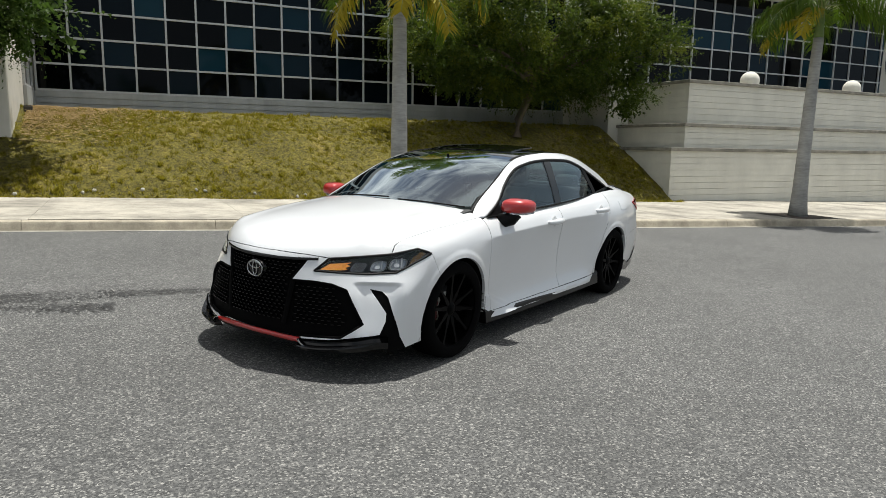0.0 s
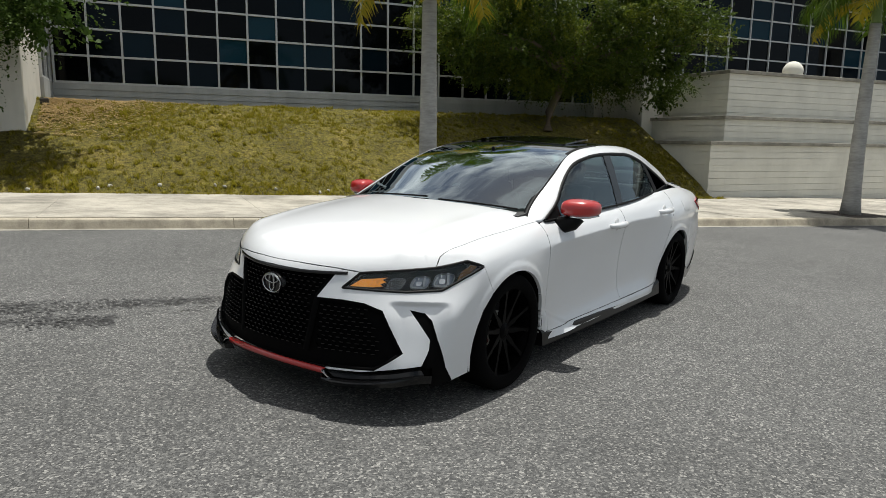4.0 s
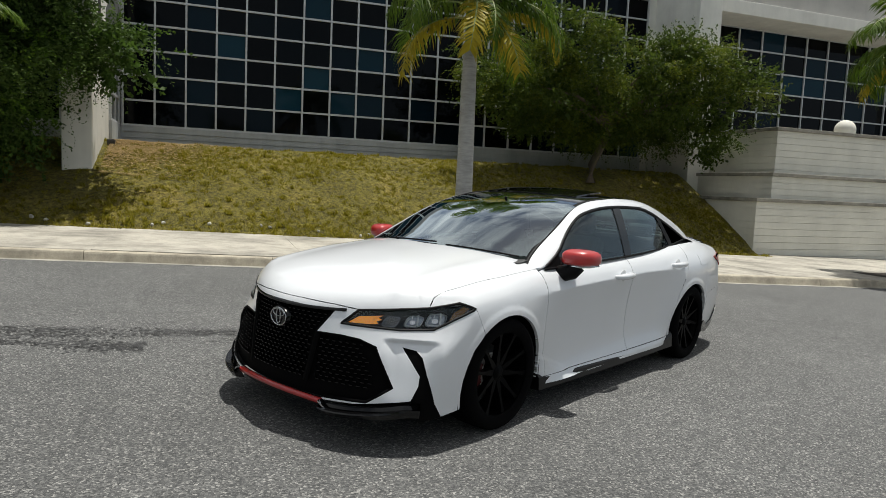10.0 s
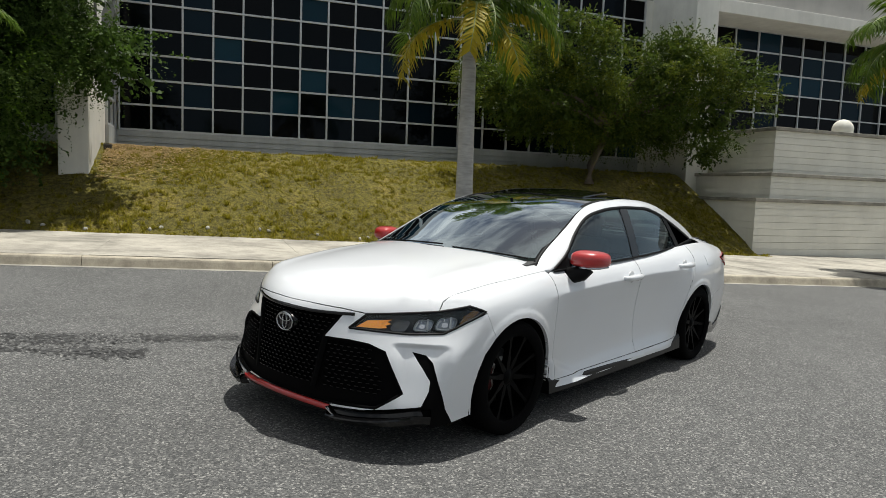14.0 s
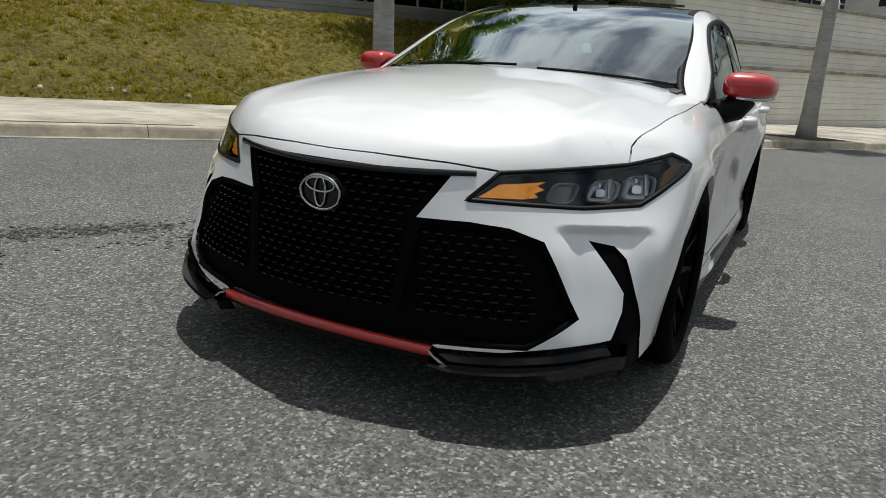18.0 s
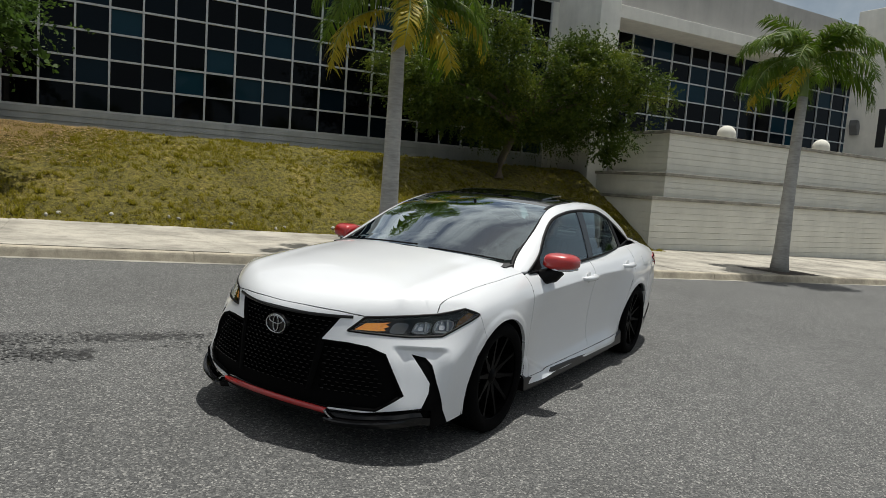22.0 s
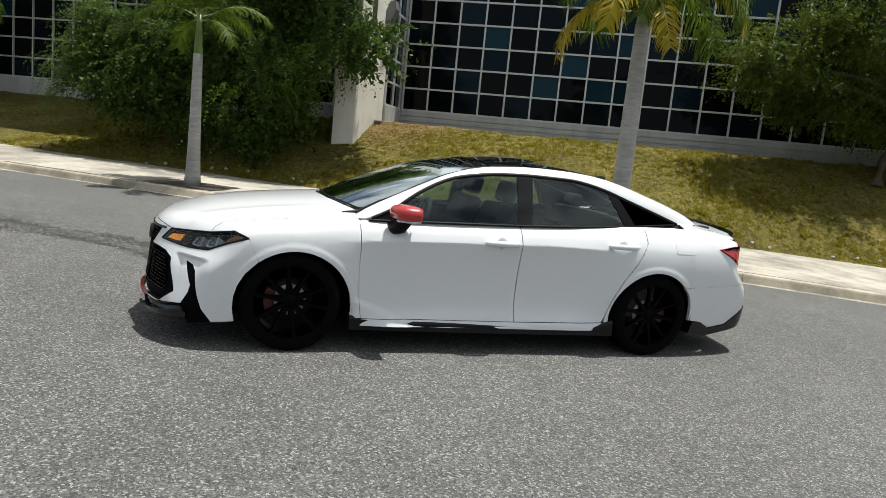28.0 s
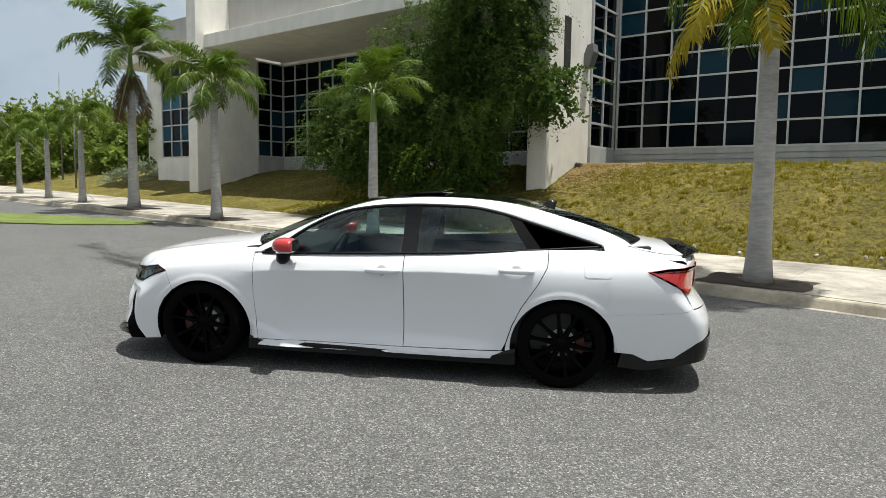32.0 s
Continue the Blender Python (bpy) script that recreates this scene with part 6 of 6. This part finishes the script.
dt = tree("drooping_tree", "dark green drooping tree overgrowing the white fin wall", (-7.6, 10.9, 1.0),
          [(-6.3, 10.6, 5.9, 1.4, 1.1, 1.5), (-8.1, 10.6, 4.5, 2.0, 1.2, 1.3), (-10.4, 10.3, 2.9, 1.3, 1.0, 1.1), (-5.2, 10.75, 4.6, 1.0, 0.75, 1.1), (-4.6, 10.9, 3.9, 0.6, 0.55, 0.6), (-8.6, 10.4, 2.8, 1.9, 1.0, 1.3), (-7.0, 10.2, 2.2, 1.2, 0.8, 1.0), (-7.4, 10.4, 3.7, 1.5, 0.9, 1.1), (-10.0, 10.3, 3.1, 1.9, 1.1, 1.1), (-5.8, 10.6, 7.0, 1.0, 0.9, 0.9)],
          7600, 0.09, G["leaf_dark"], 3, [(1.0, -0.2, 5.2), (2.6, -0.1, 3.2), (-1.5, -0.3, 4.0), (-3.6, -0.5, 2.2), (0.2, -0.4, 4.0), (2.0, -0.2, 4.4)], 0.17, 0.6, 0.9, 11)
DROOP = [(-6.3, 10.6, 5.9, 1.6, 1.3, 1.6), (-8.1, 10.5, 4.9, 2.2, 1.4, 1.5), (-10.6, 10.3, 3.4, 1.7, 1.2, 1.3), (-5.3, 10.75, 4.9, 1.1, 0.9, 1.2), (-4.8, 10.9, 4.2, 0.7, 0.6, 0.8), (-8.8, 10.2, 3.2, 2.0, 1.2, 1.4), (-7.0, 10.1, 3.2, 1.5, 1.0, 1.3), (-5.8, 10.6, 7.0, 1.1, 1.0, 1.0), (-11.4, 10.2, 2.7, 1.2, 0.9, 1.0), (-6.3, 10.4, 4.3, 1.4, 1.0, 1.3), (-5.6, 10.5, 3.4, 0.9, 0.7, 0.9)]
# outer twigs in the lighter green, painted as sunlit over the dark crown
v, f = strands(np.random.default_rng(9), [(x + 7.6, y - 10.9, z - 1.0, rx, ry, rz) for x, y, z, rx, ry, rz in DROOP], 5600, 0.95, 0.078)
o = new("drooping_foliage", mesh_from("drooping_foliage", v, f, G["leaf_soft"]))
o.parent = dt
v, f = strands(np.random.default_rng(10), [(x + 7.6, y - 11.0, z - 1.0, rx, ry, rz) for x, y, z, rx, ry, rz in ((-6.9, 9.6, 2.9, 0.9, 0.5, 0.7), (-9.4, 9.3, 2.7, 1.3, 0.5, 0.7), (-5.2, 10.1, 3.6, 0.6, 0.4, 0.5))], 70, 1.5, 0.08)
o = tagged(new("hanging_vines", mesh_from("hanging_vines", v, f, G["vine"])), "bright green hanging branch tips", kind="stuff")
o.parent = dt
SPREAD = [(6.2, 12.2, 4.6, 1.5, 1.2, 0.9), (8.4, 12.0, 5.2, 2.1, 1.4, 1.0), (10.6, 11.2, 5.0, 1.9, 1.1, 1.0), (12.1, 10.6, 4.3, 1.0, 0.6, 0.7), (5.3, 12.4, 3.9, 0.9, 0.8, 0.5), (11.0, 11.0, 3.9, 1.6, 0.7, 0.6), (8.5, 13.5, 4.0, 2.6, 1.0, 0.7), (8.0, 12.6, 3.6, 2.3, 1.1, 0.8), (5.0, 12.3, 4.9, 0.9, 0.7, 0.6), (7.0, 12.0, 5.9, 1.3, 0.9, 0.5), (12.2, 12.7, 4.9, 1.5, 1.0, 0.8), (11.6, 14.0, 4.2, 1.3, 0.9, 0.8), (7.0, 12.8, 3.3, 1.9, 0.8, 0.45), (9.6, 13.0, 3.1, 1.9, 0.8, 0.5), (11.4, 11.9, 3.2, 1.2, 0.8, 0.8), (7.3, 14.8, 4.7, 2.7, 0.8, 0.8), (10.2, 14.8, 4.6, 2.3, 0.8, 0.8)]
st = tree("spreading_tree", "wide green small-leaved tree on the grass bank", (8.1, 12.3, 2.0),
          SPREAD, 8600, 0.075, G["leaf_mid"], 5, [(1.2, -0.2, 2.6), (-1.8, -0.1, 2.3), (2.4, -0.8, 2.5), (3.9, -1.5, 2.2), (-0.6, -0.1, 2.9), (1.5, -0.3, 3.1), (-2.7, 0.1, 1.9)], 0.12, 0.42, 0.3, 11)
# outer leaflets coloured as sunlit, over the crown coloured as shaded
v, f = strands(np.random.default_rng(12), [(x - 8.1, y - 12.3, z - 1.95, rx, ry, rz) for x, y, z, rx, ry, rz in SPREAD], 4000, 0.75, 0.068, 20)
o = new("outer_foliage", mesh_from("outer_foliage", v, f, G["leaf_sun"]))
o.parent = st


# palms
def frond_mesh(name, length, rise, fall, leaf, mat, seed, count=58, hang=0.5, blade=0.015):
    """A feather frond along x: an arched stalk with two ranks of narrow leaflets."""
    rng = np.random.default_rng(seed)
    verts, faces, mats = [], [], []
    pts = []
    ang = rise
    p = Vector((0, 0, 0))
    n = 16
    for i in range(n + 1):
        pts.append(p.copy())
        ang -= (rise + fall) / n * (0.5 + i / n)
        p = p + Vector((math.cos(ang), 0, math.sin(ang))) * (length / n)
    for i in range(n):
        a, b = pts[i], pts[i + 1]
        w0, w1 = 0.022 * (1 - i / n) + 0.003, 0.022 * (1 - (i + 1) / n) + 0.003
        k = len(verts)
        verts += [a + Vector((0, -w0, 0)), a + Vector((0, w0, 0)), a + Vector((0, 0, w0)), b + Vector((0, -w1, 0)), b + Vector((0, w1, 0)), b + Vector((0, 0, w1))]
        for q in ((0, 3, 5, 2), (2, 5, 4, 1), (1, 4, 3, 0)):
            faces.append([k + j for j in q])
            mats.append(1)
    for i in range(count):
        s = 0.16 + 0.84 * (i + 0.5) / count
        fi = s * n
        j = min(n - 1, int(fi))
        c = pts[j].lerp(pts[j + 1], fi - j)
        d = (pts[j + 1] - pts[j]).normalized()
        up = d.cross(Vector((0, 1, 0))) * -1
        ll = leaf * math.sin(math.pi * (0.14 + 0.76 * s)) ** 0.7 * rng.uniform(0.8, 1.12)
        for sd in (-1, 1):
            if rng.uniform() < 0.05:
                continue
            out = (d * rng.uniform(0.5, 0.9) + Vector((0, sd, 0)) + up * rng.uniform(-0.35, 0.55)).normalized()
            m_ = c + out * ll * 0.5 + Vector((0, 0, -hang * 0.14 * ll))
            e_ = c + out * ll * 0.86 + Vector((0, 0, -hang * rng.uniform(0.5, 1.0) * ll))
            w = d * blade
            k = len(verts)
            verts += [c - w * 0.6, c + w * 0.6, m_ + w, m_ - w, e_]
            faces += [[k, k + 1, k + 2, k + 3], [k + 3, k + 2, k + 4]]
            mats += [0, 0]
    me = bpy.data.meshes.new(name)
    me.from_pydata([tuple(v) for v in verts], [], faces)
    me.materials.append(mat)
    me.materials.append(G["rachis"])
    me.polygons.foreach_set("material_index", mats)
    return me


FROND = [frond_mesh("frond", ln, rise, fall, 0.52, G["frond"], 11 + k, 78, hang) for k, (ln, rise, fall, hang) in enumerate(((1.5, 1.42, 0.35, 0.3), (1.7, 1.25, 1.0, 0.5), (1.75, 1.0, 1.3, 0.6), (1.75, 0.75, 1.45, 0.7), (1.7, 0.45, 1.5, 0.8), (1.6, 0.1, 1.5, 0.8)))]
FROND_UP = [frond_mesh("frond", ln, rise, fall, 0.46, G["frond"], 31 + k, 78, hang) for k, (ln, rise, fall, hang) in enumerate(((1.4, 1.45, -0.3, 0.1), (1.6, 1.3, 0.2, 0.2), (1.7, 1.1, 0.55, 0.3), (1.7, 0.85, 0.85, 0.35), (1.6, 0.55, 1.1, 0.4), (1.5, 0.2, 1.3, 0.5)))]
DRY = [frond_mesh("frond", 1.75, 0.45, 1.5, 0.36, G["frond_dry"], 25, 64, 0.6, 0.018), frond_mesh("frond", 1.6, 0.1, 1.52, 0.34, G["frond_dry"], 26, 64, 0.7, 0.018)]
BROWN = [frond_mesh("frond", 1.3, -1.1, 1.56, 0.25, G["frond_brown"], 27, 44, 0.8)]


def palm(x, y, height, r0, r1, seed, scale=1.0, dry=3, green=15, lean=(0.0, 0.0), shaft=0.55, tilt_dry=None, brown=False, upright=False, label="grey-trunked palm with green and yellowing fronds by the kerb"):
    z0 = road_z(x, y) + KH
    t = tagged(empty("palm_tree", Matrix.Translation((x, y, z0))), label, "palm tree", group="palms along the pavement")
    rng = np.random.default_rng(seed)
    bm = bmesh.new()
    n = 14
    pts, rad = [], []
    for i in range(n + 1):
        s = i / n
        pts.append((lean[0] * s * s, lean[1] * s * s, height * s - (0.03 if i == 0 else 0)))
        flare = 0.32 * math.exp(-s * height / 0.35)
        rad.append((r0 + (r1 - r0) * s) * (1 + flare) * (1 + 0.012 * math.sin(i * 2.4)))
    tube(bm, pts, rad, 18)
    part("trunk", bm, M["bark_palm"], t, "smooth grey ringed trunk", True)
    top = Vector((lean[0], lean[1], height))
    bm = bmesh.new()
    tube(bm, [top, top + Vector((0, 0, shaft * 0.4)), top + Vector((0, 0, shaft))], [r1 * 0.95, r1 * 0.8, r1 * 0.45], 12)
    part("crownshaft", bm, G["shaft"], t, smooth=True)
    for i in range(green + dry):
        isdry = i >= green
        age = (i + 0.5) / green
        me = (BROWN[0] if brown else DRY[i % 2]) if isdry else (FROND_UP if upright else FROND)[min(5, int(6 * age**1.15))]
        o = new("frond", me)
        o.parent = t
        az = i * 2.39996 + rng.uniform(-0.25, 0.25)
        if isdry and tilt_dry:
            az = tilt_dry[i - green]
        o.location = top + Vector((0.05 * math.cos(az), 0.05 * math.sin(az), shaft * (0.55 if isdry else rng.uniform(0.75, 1.0))))
        o.rotation_euler = (rng.uniform(-0.3, 0.3), rng.uniform(-0.12, 0.15), az)
        s = scale * rng.uniform(0.88, 1.08)
        o.scale = (s, s, s)
    return t


palm(1.74, 5.95, 3.65, 0.165, 0.115, 21, 1.15, 4, 17, (0.0, 0.0), 0.85, (3.4, -0.35, -1.5, 4.4))
palm(11.8, 5.4, 4.15, 0.17, 0.11, 22, 1.08, 2, 20, (0.2, 0.05), 0.85, (3.6, 2.6))
palm(-6.3, 6.31, 2.5, 0.125, 0.085, 23, 0.80, 0, 15, (0.0, 0.0), 0.75, upright=True)
palm(-12.05, 6.2, 3.15, 0.14, 0.09, 24, 0.92, 0, 19, (-0.05, 0.0), 0.6)
palm(-17.2, 6.6, 3.75, 0.17, 0.11, 25, 1.38, 9, 20, (0.0, 0.0), 1.4, None, True, True)
palm(-21.0, 6.7, 2.55, 0.115, 0.08, 26, 0.72, 0, 13)
palm(-24.3, 6.9, 2.3, 0.11, 0.08, 27, 0.7, 0, 12)
palm(-28.4, 7.4, 2.2, 0.11, 0.08, 28, 0.7, 0, 12)

# soil squares round the palms
for px, py in ((1.74, 5.95), (11.8, 5.4), (-6.3, 6.31), (-12.05, 6.2), (-17.2, 6.6)):
    bm = bmesh.new()
    c = [(px - 0.72, max(kerb_y(px) + 0.2, py - 0.62)), (px + 0.72, max(kerb_y(px) + 0.2, py - 0.62)), (px + 0.72, py + 0.6), (px - 0.72, py + 0.6)]
    ring = []
    for k in range(28):
        s = k / 7
        i, f = int(s) % 4, s - int(s)
        a, b = c[i], c[(i + 1) % 4]
        q = (a[0] + (b[0] - a[0]) * f + 0.03 * math.sin(k * 5.1), a[1] + (b[1] - a[1]) * f + 0.02 * math.cos(k * 3.3))
        ring.append(bm.verts.new((q[0], q[1], road_z(*q) + KH + 0.014)))
    bm.faces.new(ring)
    tagged(part("tree_pit", bm, M["soil"]), "dark soil square in the pavement round a palm", "tree pit", kind="structure")

# ---- grass ----
rng = np.random.default_rng(7)
n = 420000
xs = rng.uniform(-14, 11.85, n)
ts = rng.uniform(0.0, 1.0, n) ** 1.0
ys = np.array([back_y(x) for x in xs])
ys = ys - 0.05 + (15.75 - ys) * ts
keep = np.array([noise.noise((x * 0.6, y * 0.6, 5)) * 0.6 + noise.noise((x * 6.5, y * 6.5, 9)) + 0.35 * noise.noise((x * 15, y * 15, 2)) > 0.12 for x, y in zip(xs, ys)])
xs, ys = xs[keep], ys[keep]
n = len(xs)
zs = np.array([bank_z(x, y) + noise.noise((x * 1.7, y * 1.7, 0)) * 0.05 + noise.noise((x * 5, y * 5, 3)) * 0.025 - 0.01 for x, y in zip(xs, ys)])
az = rng.uniform(0, 6.283, n)
tuft = np.array([max(0.0, noise.noise((x * 3.1, y * 3.1, 17))) for x, y in zip(xs, ys)])
hh = rng.uniform(0.025, 0.065, n) * (1 + 1.4 * tuft)
base_ = np.stack([xs, ys, zs], 1)
wd = np.stack([np.cos(az), np.sin(az), 0 * az], 1) * (hh * 0.22)[:, None]
tip = base_ + np.stack([np.cos(az + 1.3) * hh * 0.7, np.sin(az + 1.3) * hh * 0.7, hh], 1)
v = np.stack([base_ - wd, base_ + wd, tip], 1).reshape(-1, 3)
gr = new("grass", mesh_from("grass", v, np.arange(n * 3).reshape(-1, 3).tolist(), G["blade"]))
tagged(gr, "short dry patchy grass on the bank", "grass", kind="stuff")
# straw and dry leaves at the foot of the fin wall
rng = np.random.default_rng(17)
n = 9000
xs = -4.75 + np.abs(rng.normal(0, 1.1, n))
ys = np.clip(13.9 - np.abs(rng.normal(0, 1.0, n)) + 0.2 * (xs + 4.75), 11.4, 15.6)
az = rng.uniform(0, 6.283, n)
ln = rng.uniform(0.03, 0.11, n)
zs = np.array([bank_z(x, y) + noise.noise((x * 1.7, y * 1.7, 0)) * 0.05 + 0.02 for x, y in zip(xs, ys)]) + rng.uniform(0, 0.035, n)
c_ = np.stack([xs, ys, zs], 1)
d_ = np.stack([np.cos(az), np.sin(az), rng.uniform(-0.3, 0.3, n)], 1) * ln[:, None] * 0.5
w_ = np.stack([-np.sin(az), np.cos(az), 0.3 + 0 * az], 1) * 0.007
v = np.stack([c_ - d_ - w_, c_ + d_ - w_, c_ + d_ + w_, c_ - d_ + w_], 1).reshape(-1, 3)
tagged(new("straw", mesh_from("straw", v, np.arange(n * 4).reshape(-1, 4).tolist(), G["straw"])), "pale dry straw at the foot of the fin wall", "straw", kind="stuff")
# pale stones along the back of the pavement
stone = None
for k in range(26):
    x = (-9.5 + k * 0.71 + 0.3 * math.sin(k * 4.1))
    y = back_y(x) + 0.06 + 0.22 * abs(math.sin(k * 2.7))
    s = 0.5 + 0.9 * abs(math.sin(k * 1.9)) ** 2
    m_ = Matrix.LocRotScale((x, y, bank_z(x, y) + 0.012), Euler((k, k * 2, k * 3)), None)
    if stone is None:
        bm = bmesh.new()
        bmesh.ops.create_icosphere(bm, subdivisions=2, radius=0.045)
        for v_ in bm.verts:
            v_.co *= 1 + 0.25 * noise.noise(v_.co * 30)
            v_.co.z *= 0.65
        stone = tagged(part("stone", bm, M["line"], smooth=True), "small pale stone at the foot of the grass bank", "stone", group="stones along the pavement")
        stone.matrix_world = m_
    else:
        o = copy_thing(stone, m_)

# grass island in the road, tyre marks
bm = bmesh.new()
ring = [(-13.0, 4.9), (-13.6, 5.05), (-15.0, 4.75), (-17.5, 3.6), (-21.0, 1.6), (-26.0, -1.5), (-25.0, -3.4), (-20.0, -1.2), (-15.6, 1.4), (-13.7, 3.0), (-12.9, 4.3)]
top = [bm.verts.new((x, y, road_z(x, y) + 0.035)) for x, y in ring]
bot = [bm.verts.new((x, y, road_z(x, y) - 0.05)) for x, y in ring]
bm.faces.new(top)
for i in range(len(ring)):
    bm.faces.new((top[i], bot[i], bot[(i + 1) % len(ring)], top[(i + 1) % len(ring)]))
bmesh.ops.recalc_face_normals(bm, faces=bm.faces[:])
tagged(part("grass_verge", bm, G["verge"] if "verge" in G else M["grass"]), "flat patch of green grass set in the road", "grass verge", kind="structure")


def mark(pts, width, seed):
    """A worn dark mark on the road made of many small flakes."""
    rng = np.random.default_rng(seed)
    v, f = [], []
    for (x0, y0), (x1, y1) in zip(pts, pts[1:]):
        m_ = int(math.hypot(x1 - x0, y1 - y0) / 0.0007)
        for _ in range(m_):
            t = rng.uniform(0, 1)
            off = rng.normal() * width * 0.4
            px, py = x0 + (x1 - x0) * t, y0 + (y1 - y0) * t + off
            if noise.noise((px * 0.9, py * 4, seed)) < rng.uniform(-0.35, 0.35):
                continue
            s = rng.uniform(0.004, 0.012)
            k = len(v)
            a = rng.uniform(0, 6.28)
            for q in range(4):
                xx, yy = px + s * math.cos(a + q * 1.57) * 1.5, py + s * math.sin(a + q * 1.57)
                v.append((xx, yy, road_z(xx, yy) + 0.004))
            f.append([k, k + 1, k + 2, k + 3])
    ob = new("tyre_mark", mesh_from("tyre_mark", v, f, M["skid"]))
    return tagged(ob, "dark scuffed tyre mark on the asphalt", "tyre mark", kind="stuff")


mark([(-9.5, 1.55), (-7.5, 1.25), (-4.1, 1.1), (-2.3, 0.95), (-0.9, 0.8)], 0.32, 1)
mark([(-7.5, 0.85), (-4.2, 0.72), (-2.9, 0.55)], 0.2, 2)
# ---- distance ----
rng = np.random.default_rng(31)
k = 0
for cx, cy, cz, r, h in ((-36, 17, 2.6, 3.0, 2.2), (-41, 13, 2.6, 3.0, 2.3), (-46, 17, 3.0, 4.0, 3.0), (-50, 11, 2.8, 3.2, 2.6), (-57, 14, 3.4, 4.5, 3.4), (-58, 4, 3.0, 4.0, 2.8), (-64, -3, 3.2, 4.5, 3.2), (-66, 8, 3.8, 5, 3.6), (-52, 22, 3.6, 5, 3.6), (-72, -14, 3.5, 5, 3.4), (-42, 24, 3.2, 4, 3)):
    k += 1
    z0 = road_z(cx, cy)
    tree("far_tree", "round-crowned green tree far along the street", (cx, cy, z0), [(cx, cy, z0 + cz, r, r * 0.9, h * 0.85), (cx + r * 0.5, cy - 1, z0 + cz * 0.8, r * 0.6, r * 0.6, h * 0.6), (cx - r * 0.5, cy + 1, z0 + cz * 1.1, r * 0.6, r * 0.6, h * 0.55)], 800, 0.26, G["leaf_far"], 40 + k, [(0.1, 0, cz), (r * 0.4, 0.3, cz), (-r * 0.4, -0.3, cz * 1.1)], 0.16, 1.0, 0.5, 10)
# unseen woods added behind the camera, a dark horizon for reflections
blobs = [(x, -46 - 4 * abs(math.sin(x)), road_z(x, -46) + 3.2 + 1.2 * math.sin(x * 0.7), 5.5, 3.5, 3.8 + 1.2 * math.sin(x * 1.3)) for x in range(-64, 66, 6)]
v, f = foliage(np.random.default_rng(77), blobs, 4200, 0.7, 1.2, 8, 0.5)
tagged(new("unseen_woods", mesh_from("unseen_woods", v, f, G["leaf_far"])), "added row of woods behind the camera, never in view", "woods", kind="stuff")
v, f = foliage(np.random.default_rng(78), [(-29.5, 13.2, 1.5, 2.2, 1.0, 0.7), (-32.5, 14.5, 1.6, 2.4, 1.2, 0.8)], 900, 0.10, 0.35, 10, 0.2)
hd = tagged(empty("hedge", Matrix.Translation((0, 0, 0))), "pale green clipped shrub hedge beside the wing", "hedge")
o = new("crown", mesh_from("crown", v, f, leaf_mat("pale_shrub_leaves", (0.10, 0.13, 0.07), (0.34, 0.38, 0.26))))
o.parent = hd
for px, py, hgt in ((-31.0, 10.9, 4.8), (-36.0, 12.4, 6.4)):
    pl = tagged(empty("street_pole", Matrix.Translation((px, py, road_z(px, py) + KH))), "thin grey metal pole beside the pavement", "pole", group="street poles")
    bm = bmesh.new()
    tube(bm, [(0, 0, -0.1), (0, 0, hgt)], [0.045, 0.03], 10)
    part("shaft", bm, M["grey_metal"], pl, smooth=True)
    part("base_plate", boxes((-0.14, 0.14, -0.14, 0.14, 0.0, 0.03)), M["grey_metal"], pl)
bm = bmesh.new()
tube(bm, [(-22.5, 7.8, road_z(-22.5, 7.8) + KH), (-30.5, 6.5, 5.2)], 0.009, 5)
tagged(part("guy_wire", bm, M["grey_metal"]), "thin slanting guy wire above the pavement", "wire")
